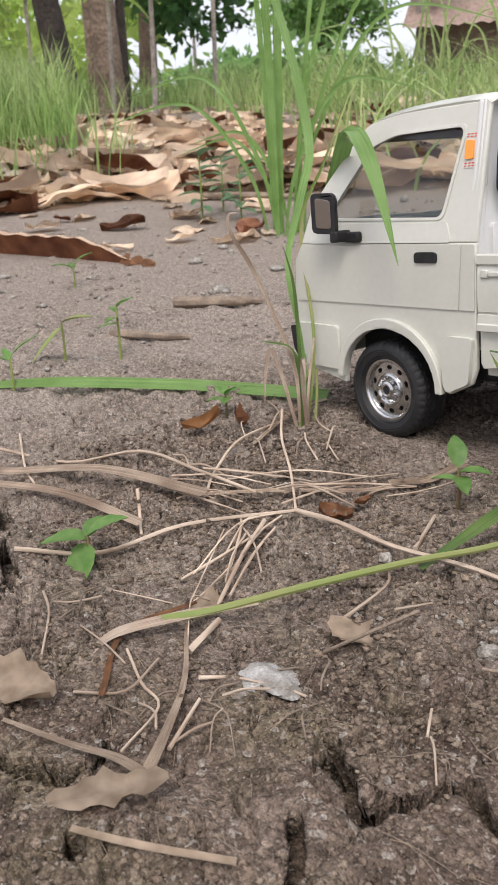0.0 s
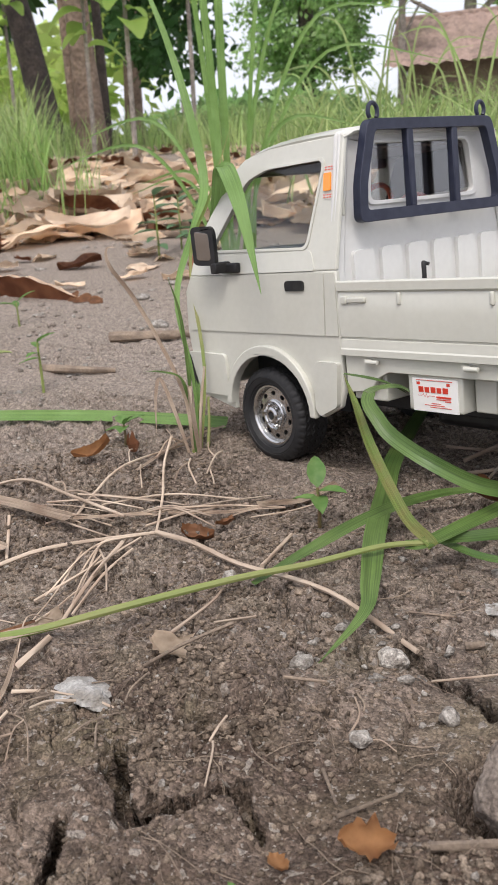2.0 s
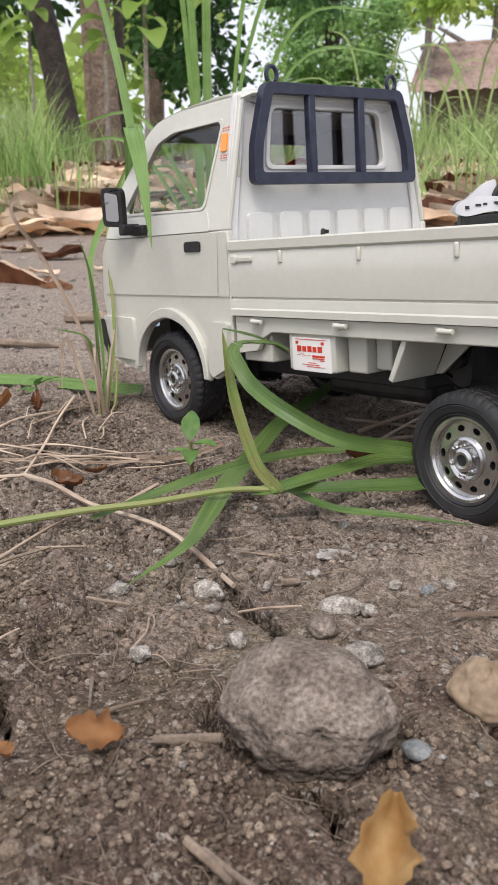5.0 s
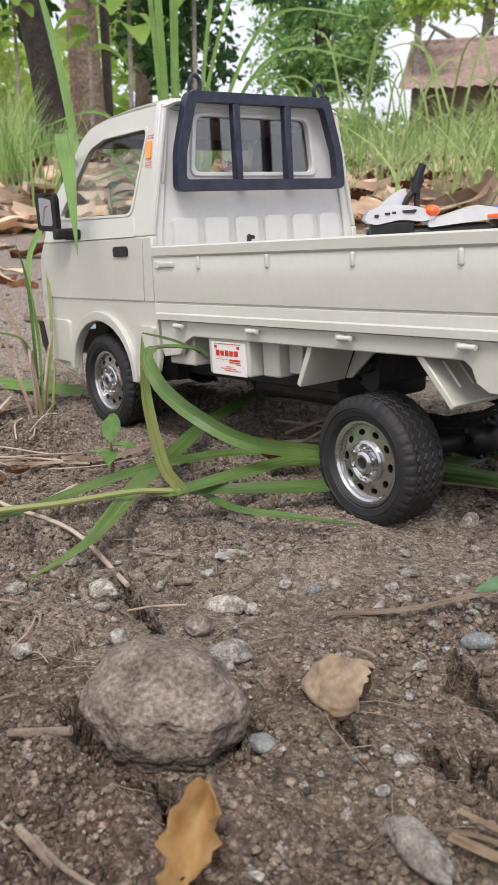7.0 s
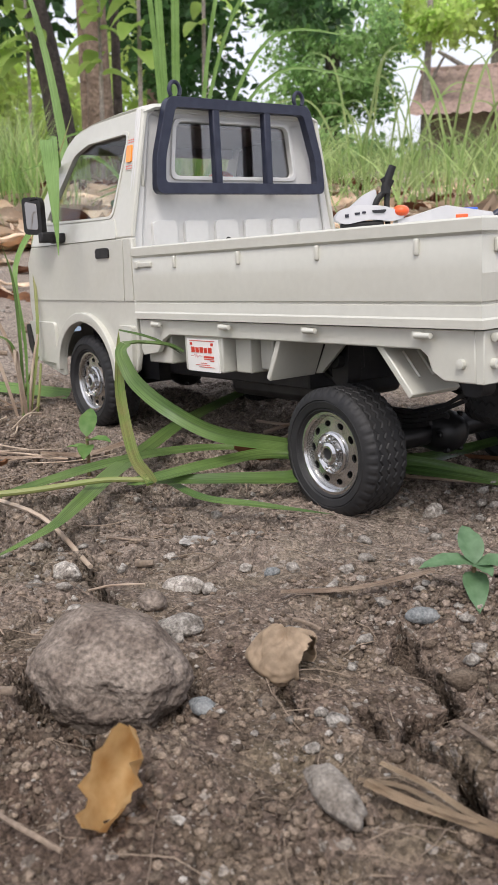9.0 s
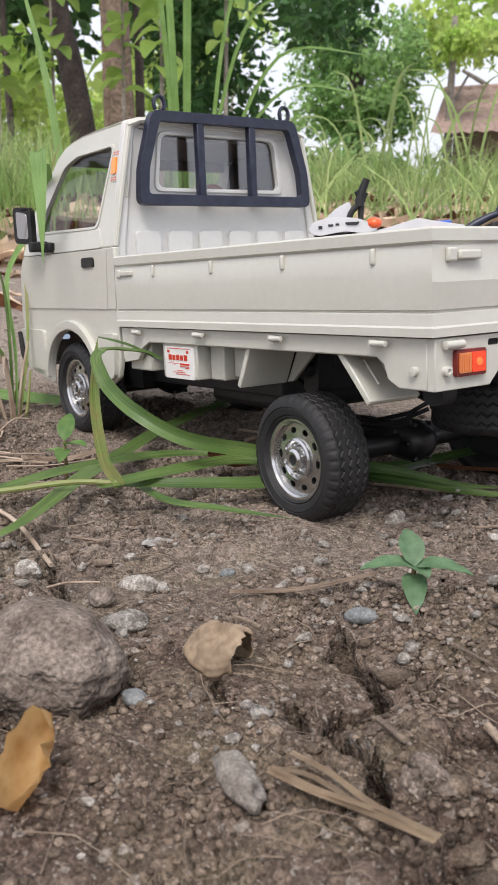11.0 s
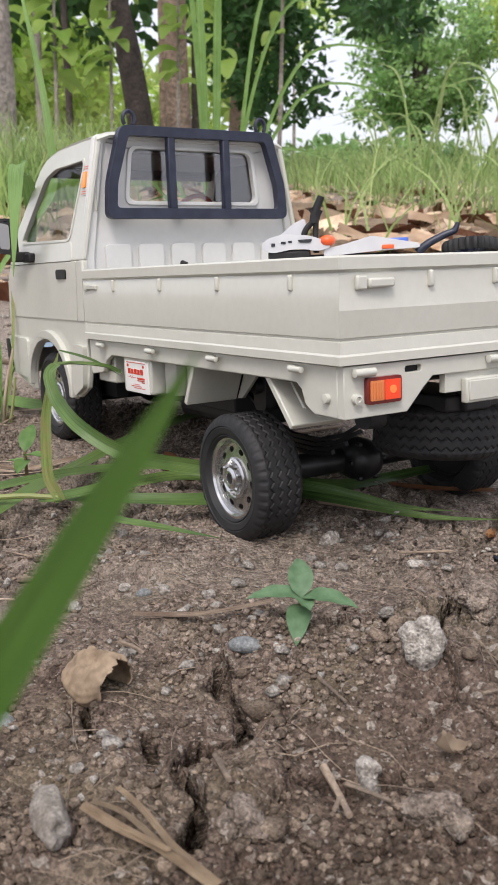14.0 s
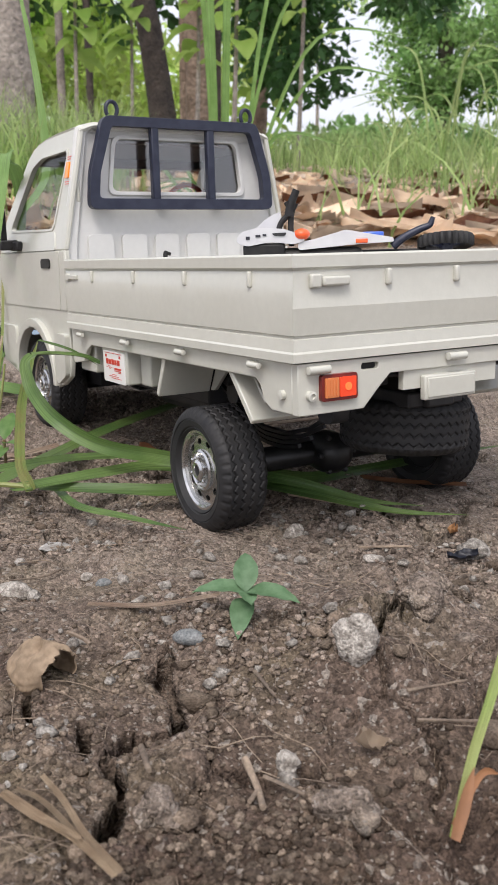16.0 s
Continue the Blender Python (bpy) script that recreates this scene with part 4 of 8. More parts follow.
# battery box and locker under the left sill
battery = part("battery_box", boxes((0.0486, 0.0800, 0.0028, 0.0235, 0.0425, 0.0605)), PAINT, truck, bevel=0.0008)
label = part("battery_label", boxes((0.0516, 0.0775, 0.0022, 0.0032, 0.0424, 0.0578)), LABEL_WHITE, battery, "white label with red print", bevel=0.0002)
INK = lambda *b: boxes(*[(x0, x1, 0.0020, 0.0024, z0, z1) for x0, x1, z0, z1 in b])
part("print_line", INK((0.0540, 0.0748, 0.05685, 0.05710)), PRINT_RED, label)
for x0, x1, z0, z1 in ((0.0543, 0.0561, 0.0548, 0.0561), (0.0716, 0.0734, 0.0548, 0.0561), (0.0655, 0.0738, 0.0491, 0.0500), (0.0655, 0.0735, 0.0483, 0.0487), (0.0705, 0.0738, 0.0476, 0.0480)):
    part("print_bar", INK((x0, x1, z0, z1)), PRINT_RED, label)
# the red mark: a row of plain blocks
for x0, x1, h in ((0.0553, 0.0581, 0.0026), (0.0589, 0.0615, 0.0024), (0.0624, 0.0651, 0.0026), (0.0659, 0.0684, 0.0024), (0.0693, 0.0722, 0.0026)):
    part("print_block", INK((x0, x1, 0.0514, 0.0514 + h)), PRINT_RED, label)
bm = bmesh.new()
tube(bm, [Vector((0.0548 + 0.0008 * i, 0.0022, 0.0498 + (0.0009 if i in (4, 6) else -0.0008 if i in (5, 7) else 0))) for i in range(13)], 0.00014, 4)
part("print_line", bm, PRINT_RED, label)
for k, (x0, x1) in enumerate(((0.0625, 0.0680), (0.0585, 0.0700), (0.0615, 0.0738))):
    part("print_line", INK((x0, x1, 0.0464 - 0.0009 * k, 0.04665 - 0.0009 * k)), PRINT_RED, label)
locker = part("locker_box", boxes((0.0815, 0.0930, 0.0090, 0.0300, 0.0425, 0.0605), (0.0938, 0.1030, 0.0140, 0.0320, 0.0440, 0.0605)), PAINT, truck, bevel=0.0008)
part("step_bracket", boxes((0.0110, 0.0330, 0.0050, 0.0300, 0.0440, 0.0600)), PAINT, truck, bevel=0.0008)

# chassis, axles, springs
part("frame_rail", boxes((-0.100, 0.122, 0.0440, 0.0520, 0.0420, 0.0600), (0.122, 0.215, 0.0440, 0.0520, 0.0530, 0.0600), (-0.100, 0.122, WIDE - 0.0520, WIDE - 0.0440, 0.0420, 0.0600), (0.122, 0.215, WIDE - 0.0520, WIDE - 0.0440, 0.0530, 0.0600)), CHASSIS, truck, bevel=0.0008)
part("underbody", boxes((-0.1000, 0.1050, 0.0330, WIDE - 0.0330, 0.0330, 0.0650), (0.105, 0.2220, 0.0300, WIDE - 0.0300, 0.0570, 0.0668)), CHASSIS, truck, bevel=0.001)
part("wheel_well", boxes((-0.0900, -0.0150, 0.0260, 0.0330, 0.0300, 0.0680), (-0.0900, -0.0150, WIDE - 0.0330, WIDE - 0.0260, 0.0300, 0.0680), (-0.0860, -0.0150, 0.004, WIDE - 0.004, 0.0655, 0.0690)), CHASSIS, truck)
WHEELS = ((-0.0550, 0.0290, 0.0), (0.1502, 0.0144, 0.0))
for x, z, _ in WHEELS:
    bm = bmesh.new()
    lathe(bm, [(0.0030, 0.018), (0.0055, 0.022), (0.0055, WIDE - 0.022), (0.0030, WIDE - 0.018)], 16, (x, 0, z), "y")
    axle = part("axle", bm, OILED, truck, "black oily axle")
    bm = bmesh.new()
    lathe(bm, [(0.003, -0.012), (0.0065, -0.0105), (0.0092, -0.006), (0.0098, 0.0), (0.0092, 0.006), (0.0065, 0.0105), (0.003, 0.012)], 20, (x + 0.002, MID - 0.003, z), "x")
    for a in range(6):
        lathe(bm, [(0.0012, 0.0060), (0.0012, 0.0082), (0.0006, 0.0086)], 6, (x + 0.002, MID - 0.003 + 0.0088 * math.cos(a * 1.047), z + 0.0088 * math.sin(a * 1.047)), "x")
    part("differential", bm, OILED, axle)
for right in (False, True):
    y = WIDE - 0.0400 if right else 0.0400
    bm = bmesh.new()
    for k in range(4):
        tube(bm, [Vector((0.1525 + s * (0.046 - 0.009 * k), y, 0.0270 + 0.0150 * s * s * (1 - 0.2 * k) ** 2 - 0.0019 * k)) for s in (-1, -0.6, -0.2, 0.2, 0.6, 1)], 0.0012, 4)
    part("leaf_spring", bm, OILED, truck)
    for x, z in ((0.1225, 0.0420), (0.1960, 0.0430)):
        part("spring_hanger", panel(fillet([(x - 0.006, 0.062), (x + 0.006, 0.062), (x + 0.005, z - 0.006), (x - 0.005, z - 0.006)], 0.004), [], lambda u, v, w: (u, y + w, v), -0.004, 0.004), CHASSIS, truck, bevel=0.0006)
    bm = bmesh.new()
    lathe(bm, [(0.0001, -0.0036), (0.0030, -0.0034), (0.0034, -0.0028), (0.0034, 0.003)], 16, (0.1225, y - 0.004, 0.0475), "y")
    part("hanger_bolt", bm, OILED, truck)
part("motor", boxes((0.0300, 0.1000, 0.0420, WIDE - 0.0420, 0.0240, 0.0400)), OILED, truck, bevel=0.004, segments=3)

# wheels: tyre with zigzag grooves, pierced rim, hub with nuts
R_OUT, HALF = 0.0268, 0.0102
bm = bmesh.new()
seg, rows_n = 320, 72
section = []
for k in range(rows_n):
    w = -HALF + 2 * HALF * k / (rows_n - 1)
    e = abs(w) / HALF
    section.append((R_OUT - 0.0022 * max(0, (e - 0.72) / 0.28) ** 2, w, True))
WALL = ((R_OUT - 0.0036, 1.05), (R_OUT - 0.0046, 1.07), (R_OUT - 0.0049, 1.03), (R_OUT - 0.0053, 1.06), (R_OUT - 0.0078, 1.0), (0.0184, 0.93), (0.0180, 0.96), (0.0175, 0.90), (0.0166, 0.80), (0.0160, 0.6))
section += [(r, HALF * w, False) for r, w in WALL] + [(r, -HALF * w, False) for r, w in reversed(WALL)]
rings = []
for r, w, tread in section:
    ring = []
    for i in range(seg):
        a = 2 * math.pi * i / seg
        rr = r
        if tread:
            zig = 0.0008 * (2 * abs((i % 8) / 4 - 1) - 1)
            near = min(abs(w - g - zig) for g in (-0.0060, -0.0020, 0.0020, 0.0060))
            rr -= 0.0006 * min(1, max(0, (0.00048 - near) / 0.00025))
            if abs(w) > 0.0078 and i % 8 < 3:
                rr -= 0.0004
        ring.append(bm.verts.new((rr * math.cos(a), w, rr * math.sin(a))))
    rings.append(ring)
for a, b in zip(rings, rings[1:] + rings[:1]):
    for i in range(seg):
        bm.faces.new((a[i], a[(i + 1) % seg], b[(i + 1) % seg], b[i]))
bmesh.ops.recalc_face_normals(bm, faces=bm.faces)
spare_wheel = new("spare_wheel")
tyre = part("tyre", bm, RUBBER, None, "black rubber tyre with zigzag tread", smooth=35)
bm = bmesh.new()
dish = lambda r, w=0.0: -0.0072 + 0.0012 * r / 0.0158 + w
for sector in range(10):
    mid = 2 * math.pi * sector / 10
    half = math.pi / 10
    frame_pts, hole_pts = [], []
    for k in range(16):
        side, step = divmod(k, 4)
        s = step / 4
        r, d = ((0.0158, half * (2 * s - 1)), (0.0158 - 0.0074 * s, half), (0.0084, half * (1 - 2 * s)), (0.0084 + 0.0074 * s, -half))[side]
        a = mid + d
        frame_pts.append(bm.verts.new((r * math.cos(a), dish(r), r * math.sin(a))))
        turn = math.atan2(0.0121 * math.sin(d), r * math.cos(d) - 0.0121)
        u, v = 0.0121 + 0.00125 * math.cos(turn), 0.0018 * math.sin(turn)
        hole_pts.append((u * math.cos(mid) - v * math.sin(mid), u * math.sin(mid) + v * math.cos(mid)))
    front = [bm.verts.new((x, dish(math.hypot(x, z)), z)) for x, z in hole_pts]
    back = [bm.verts.new((x, dish(math.hypot(x, z), 0.0011), z)) for x, z in hole_pts]
    for k in range(16):
        n = (k + 1) % 16
        bm.faces.new((frame_pts[k], frame_pts[n], front[n], front[k]))
        bm.faces.new((front[k], front[n], back[n], back[k]))
bmesh.ops.remove_doubles(bm, verts=bm.verts, dist=0.00001)
lathe(bm, [(0.0152, -0.0078), (0.0160, -0.0086), (0.0170, -0.0086), (0.0172, -0.0074), (0.0165, 0.006), (0.0158, 0.006), (0.0156, -0.0068)], 48, (0, 0, 0), "y", closed=True)
lathe(bm, [(0.0088, -0.0064), (0.0086, -0.0076), (0.0078, -0.0082), (0.0066, -0.0076), (0.0058, -0.0066)], 32, (0, 0, 0), "y")
bmesh.ops.recalc_face_normals(bm, faces=bm.faces)
rim = part("rim", bm, CHROME, None, "satin chrome pierced rim", smooth=35)
bm = bmesh.new()
lathe(bm, [(0.0048, -0.0066), (0.0046, -0.0092), (0.0034, -0.0100), (0.0024, -0.0098), (0.0022, -0.0088)], 24, (0, 0, 0), "y")
hub = part("hub", bm, CHROME, None, "chrome hub with nuts")
# black disc closes the hub in place of the shade in its hollow
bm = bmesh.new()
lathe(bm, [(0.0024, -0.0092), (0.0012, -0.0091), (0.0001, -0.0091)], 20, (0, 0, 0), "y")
hub_disc = part("hub_shade", bm, RECESS_SHADE, None, "black disc for the shade in the hub's hollow")
# black drum added behind the rim for the shade in its holes
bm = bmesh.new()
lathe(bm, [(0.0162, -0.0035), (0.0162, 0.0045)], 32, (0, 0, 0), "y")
rim_drum = part("rim_shade", bm, RECESS_SHADE, None, "black drum for the shade behind the rim")
nuts = []
for j in range(6):
    a = 2 * math.pi * j / 6
    bm = bmesh.new()
    lathe(bm, [(0.0009, -0.0070), (0.0009, -0.0094), (0.0004, -0.0098)], 6, (0.0060 * math.cos(a), 0, 0.0060 * math.sin(a)), "y")
    nuts.append(part("wheel_nut", bm, CHROME, None))
wheel = spare_wheel
wheel.name = "wheel"
wheel.parent = truck
for o in (tyre, rim, hub, hub_disc, rim_drum, *nuts):
    o.parent = wheel
wheel["label"] = "black treaded wheel with chrome rim"
for i, (x, y, z, flipped) in enumerate(((-0.0550, 0.0128, 0.0290, 0), (0.1502, 0.0118, 0.0144, 0), (-0.0550, WIDE - 0.0128, 0.0290, 1), (0.1502, WIDE - 0.0118, 0.0144, 1))):
    m = pose(x, y, z, 0, 17 + 23 * i, 180 if flipped else 0)
    if i == 0:
        wheel.matrix_basis = m
    else:
        copy_thing(wheel, m)
spare = copy_thing(wheel, pose(0.1910, 0.0800, 0.0325, 90 - 3, 0, 0))
spare["label"] = "spare wheel slung flat under the tail"
part("spare_carrier", boxes((0.170, 0.215, 0.0620, 0.0900, 0.0425, 0.0490), (0.212, 0.2180, 0.0690, 0.0830, 0.0425, 0.0620)), CHASSIS, truck, bevel=0.001)
# glowing block stands in for a bright chrome glint, no lamp sits here
part("arch_glint", boxes((-0.0850, -0.0815, 0.0080, 0.0140, 0.0568, 0.0596)), HEADLIGHT, truck, "small glowing block for a chrome glint inside the arch", bevel=0.001)

# ---- ground ----


def value_noise(x, y, seed):
    xi, yi = np.floor(x), np.floor(y)
    fx, fy = x - xi, y - yi
    fx, fy = fx * fx * (3 - 2 * fx), fy * fy * (3 - 2 * fy)

    def corner(a, b):
        h = np.sin(a * 127.1 + b * 311.7 + seed * 74.7) * 43758.5453
        return h - np.floor(h)

    top = corner(xi, yi) * (1 - fx) + corner(xi + 1, yi) * fx
    low = corner(xi, yi + 1) * (1 - fx) + corner(xi + 1, yi + 1) * fx
    return (top * (1 - fy) + low * fy) * 2 - 1


def soft_rise(s, start, soft):
    return (np.sqrt((s - start) ** 2 + soft * soft) + (s - start)) / 2


def ground_base(x, y):
    """The lie of the land: flat round the truck, rising gently away from the camera, with a low hump behind the tail."""
    x, y = np.asarray(x, float), np.asarray(y, float)
    s = -0.81 * x + 0.58 * y
    far = np.minimum(s, 6 + (s - 6) * 0.15)
    z = -0.0020 + 0.075 * soft_rise(far, 0.5, 0.18)
    z = z + 0.009 * np.exp(-((x - 0.290) ** 2 + (y + 0.012) ** 2) / 0.050 ** 2) - 0.002 / (1 + np.exp(np.clip((y + 0.05) / 0.015, -40, 40)))
    z = z + 0.006 * np.exp(-((x + 0.11) ** 2 + (y + 0.085) ** 2) / 0.07 ** 2)
    wide = np.clip((np.hypot(x, y) - 0.8) / 2, 0, 1)
    return z + wide * 0.05 * value_noise(x * 0.9, y * 0.9, 3) + np.clip(wide * 3, 0, 1) * 0.012 * value_noise(x * 4, y * 4, 5)


def ground_z(x, y):
    return float(ground_base(x, y))


def steps_out(step, fine, reach=90.0):
    """Growing steps outwards: gently as far as fine, then fast."""
    out, d = [], 0.0
    while d < reach:
        d += step + (0.03 * d if d < fine else 0.18 * d)
        out.append(d)
    return np.array(out)


CRACKS = [
    [(0.248, -0.063), (0.258, -0.066), (0.268, -0.067), (0.277, -0.069), (0.280, -0.073), (0.279, -0.079), (0.278, -0.084), (0.281, -0.091)],
    [(0.288, -0.095), (0.297, -0.098), (0.304, -0.099), (0.310, -0.102), (0.313, -0.108)], [(0.271, -0.096), (0.279, -0.098)], [(0.250, -0.103), (0.257, -0.105)],
    [(0.246, -0.020), (0.253, -0.017), (0.267, -0.017), (0.271, -0.013)], [(0.277, -0.001), (0.269, 0.016), (0.265, 0.034), (0.275, 0.037)],
    [(0.133, -0.104), (0.154, -0.104), (0.168, -0.107), (0.180, -0.114)], [(0.232, -0.157), (0.241, -0.153), (0.250, -0.154)],
]
CRACKS += [
    [(0.146, -0.202), (0.152, -0.194), (0.158, -0.189), (0.169, -0.192)], [(0.119, -0.203), (0.130, -0.211), (0.136, -0.212), (0.142, -0.217), (0.149, -0.203)],
    [(0.058, -0.274), (0.068, -0.269), (0.076, -0.261), (0.073, -0.246)], [(-0.104, -0.201), (-0.078, -0.209), (-0.060, -0.221), (-0.034, -0.229), (-0.024, -0.238)],
    [(0.105, -0.276), (0.113, -0.276)], [(0.136, -0.232), (0.148, -0.241)], [(0.120, -0.209), (0.132, -0.212)],
]
STEP = 0.0008
fine_out, coarse_out = steps_out(STEP, 0.6), steps_out(STEP, 0.02)
gx = np.concatenate([(-0.16 - fine_out)[::-1], np.arange(-0.16, 0.38, STEP), 0.38 + coarse_out])
gy = np.concatenate([(-0.285 - coarse_out)[::-1], np.arange(-0.285, 0.085, STEP), 0.085 + fine_out])
X, Y = np.meshgrid(gx, gy)
Z = ground_base(X, Y)
near = 1 / (1 + (np.maximum(0, np.hypot(X - 0.1, Y + 0.08) - 0.45) / 0.25) ** 2)


def chance(a, b, seed):
    h = np.sin(a * 12.9898 + b * 78.233 + seed * 37.719) * 43758.5453
    return h - np.floor(h)


def clods(cell, seed, share, small, large):
    """Broken lumps of soil, one at most in each cell of a jittered net: their height over the ground."""
    high = np.zeros_like(X)
    ux = (X + 0.45 * cell * value_noise(X * 2.3 / cell, Y * 2.1 / cell, seed + 1)) / cell
    uy = (Y + 0.45 * cell * value_noise(X * 2.3 / cell, Y * 2.1 / cell, seed + 2)) / cell
    cx, cy = np.floor(ux), np.floor(uy)
    for ox in (-1, 0, 1):
        for oy in (-1, 0, 1):
            qx, qy = cx + ox, cy + oy
            r = small + (large - small) * chance(qx, qy, seed) ** 2
            dx, dy = ux - qx - 0.15 - 0.7 * chance(qx, qy, seed + 3), uy - qy - 0.15 - 0.7 * chance(qx, qy, seed + 4)
            a = 6.283 * chance(qx, qy, seed + 5)
            along, across = dx * np.cos(a) + dy * np.sin(a), (dy * np.cos(a) - dx * np.sin(a)) * 1.5
            lump = np.sqrt(np.maximum(0, 1 - (along * along + across * across) / (r * r))) + 0.35 * along / r
            lump = np.minimum(lump, 0.62 + 0.3 * chance(qx, qy, seed + 7)) * r * cell
            high = np.maximum(high, np.where(chance(qx, qy, seed + 6) < share, lump, 0))
    return high


# broken plates of dried soil, each lying a little higher or lower
plate_x, plate_y = (X + 0.006 * value_noise(X * 60, Y * 60, 61) + 0.002 * value_noise(X * 210, Y * 210, 62)) / 0.026, (Y + 0.006 * value_noise(X * 60, Y * 60, 63) + 0.002 * value_noise(X * 210, Y * 210, 64)) / 0.026
best, plate, plate_gap = np.full_like(X, 9.0), np.zeros_like(X), np.full_like(X, 9.0)
for ox in (-1, 0, 1):
    for oy in (-1, 0, 1):
        qx, qy = np.floor(plate_x) + ox, np.floor(plate_y) + oy
        dx, dy = plate_x - qx - chance(qx, qy, 201), plate_y - qy - chance(qx, qy, 202)
        d = np.hypot(dx, dy)
        rise = (chance(qx, qy, 203) - 0.5) + 0.9 * (chance(qx, qy, 204) - 0.5) * dx + 0.9 * (chance(qx, qy, 205) - 0.5) * dy
        wins = d < best
        plate_gap = np.where(wins, best - d, np.minimum(plate_gap, d - best))
        plate, best = np.where(wins, rise, plate), np.minimum(best, d)
broken = np.clip(0.35 + 1.2 * value_noise(X * 9, Y * 9, 65), 0, 1) * np.clip((-0.035 - Y) / 0.03, 0.12, 1)

# loose crumbly soil, and bare compacted plates between
loose = np.clip(0.55 + 1.1 * value_noise(X * 17, Y * 17, 11) + 0.6 * value_noise(X * 48, Y * 48, 12), 0, 1)
for px, py, pr in ((0.264, -0.084, 0.034), (0.165, -0.207, 0.030), (0.105, -0.235, 0.025), (0.130, -0.080, 0.030), (0.200, -0.035, 0.030)):
    loose = loose * (1 - 0.85 * np.exp(-((X - px) ** 2 + (Y - py) ** 2) / pr ** 2))
gritty = 1 - 0.12 / (1 + np.exp(np.clip(-(Y + 0.055) / 0.012, -40, 40)))
lumps = 0.0026 * value_noise(X * 28, Y * 28, 1) + 0.0016 * value_noise(X * 75, Y * 75, 2) + 0.0008 * value_noise(X * 170, Y * 170, 4)
crumbs = gritty * (1.2 * loose * clods(0.0125, 101, 0.34, 0.2, 0.50) + (0.1 + 0.9 * loose) * 1.25 * clods(0.0064, 111, 0.5, 0.16, 0.55) + (0.15 + 0.85 * loose) * 1.2 * clods(0.0033, 121, 0.55, 0.16, 0.62))
crumbs += 0.00012 * value_noise(X * 620 + Y * 90, Y * 620 - X * 90, 10) + 0.0003 * (0.3 + 0.7 * loose) * value_noise(X * 340 - Y * 70, Y * 340 + X * 70, 9)
wheel_flat = np.ones_like(X)
for wx, wy in ((-0.056, 0.012), (0.156, 0.012), (-0.056, 0.141), (0.156, 0.141)):
    wheel_flat = np.minimum(wheel_flat, 0.25 + 0.75 * np.clip(np.hypot(X - wx, Y - wy) / 0.03 - 0.4, 0, 1))
Z = Z + near * (lumps + crumbs + broken * (0.0066 * plate - 0.0045 * np.clip(1 - plate_gap / 0.06, 0, 1))) * wheel_flat
wob_x = 0.0026 * value_noise(X * 130, Y * 130, 21) 
wob_y = 0.0026 * value_noise(X * 130, Y * 130, 22) 
gape = 0.0015 + 0.0008 * value_noise(X * 90, Y * 90, 25)
deep, shove_x, shove_y, brink = np.zeros_like(X), np.zeros_like(X), np.zeros_like(X), np.zeros_like(X, bool)
sag = np.zeros_like(X)
for line in CRACKS:
    for (ax, ay), (bx, by) in zip(line, line[1:]):
        dx, dy = bx - ax, by - ay
        t = np.clip(((X + wob_x - ax) * dx + (Y + wob_y - ay) * dy) / (dx * dx + dy * dy), 0, 1)
        ex, ey = X + wob_x - ax - t * dx, Y + wob_y - ay - t * dy
        d = np.hypot(ex, ey)
        here = np.clip((gape - d) / 0.0005 + 0.5, 0, 1)
        wins = here > deep
        shove_x, shove_y = np.where(wins, ex / (d + 1e-6), shove_x), np.where(wins, ey / (d + 1e-6), shove_y)
        deep = np.maximum(deep, here)
        brink |= d < 0.0030
        lean = (0.55 * ex - 0.83 * ey) / (d + 1e-6)
        fade = np.exp(-d / 0.006) * lean
        sag = np.where(np.abs(fade) > np.abs(sag), fade, sag)
# a finer net of shrinkage cracks, open only in patches
first_d, second_d = np.full_like(X, 9.0), np.full_like(X, 9.0)
cell = 0.034
px, py = (X + 2.5 * wob_x) / cell, (Y + 2.5 * wob_y) / cell
for ox in (-1, 0, 1):
    for oy in (-1, 0, 1):
        qx, qy = np.floor(px) + ox, np.floor(py) + oy
        d = np.hypot(px - qx - chance(qx, qy, 1), py - qy - chance(qx, qy, 2))
        second_d = np.minimum(second_d, np.maximum(first_d, d))
        first_d = np.minimum(first_d, d)
patch = np.clip(value_noise(X * 11, Y * 11, 41) * 1.6, 0, 1) * near
net = np.clip((0.0019 * patch - (second_d - first_d) * cell * 0.5) / 0.0006, 0, 1)
Z = Z - 0.0034 * np.clip(sag, 0, 1) + 0.0016 * np.clip(-sag, 0, 1) - 0.0130 * deep - 0.0060 * net * (deep < 0.01)
# the tail end is lumpier
Z = Z + 0.0050 * value_noise(X * 52, Y * 52, 47) * np.clip((X - 0.235) / 0.03, 0, 1) * np.clip((Y + 0.06) / 0.05, 0, 1) * near
Z = Z + 0.0022 * near * value_noise(X * 46 + 7, Y * 46, 43) * np.clip((X - 0.16) / 0.05, 0.2, 1)
opened = np.maximum(brink, net)
# the soil plates overhang their cracks: the walls are cut back below the lip
under = 0.0055 * np.clip((deep - 0.5) / 0.5, 0, 1)
PX, PY = X + shove_x * under, Y + shove_y * under
rock_gap = np.hypot((X - 0.2185) / 0.0240, (Y + 0.1365) / 0.0200)
Z = Z - 0.017 * np.exp(-((rock_gap - 1.02) / 0.17) ** 2) * (0.3 + 0.7 / (1 + np.exp(np.clip((Y + 0.66 * (X - 0.2185) + 0.137) / 0.003, -40, 40)))) - 0.006 * (rock_gap < 0.9)
ny, nx = X.shape
idx = np.arange(nx * ny).reshape(ny, nx)
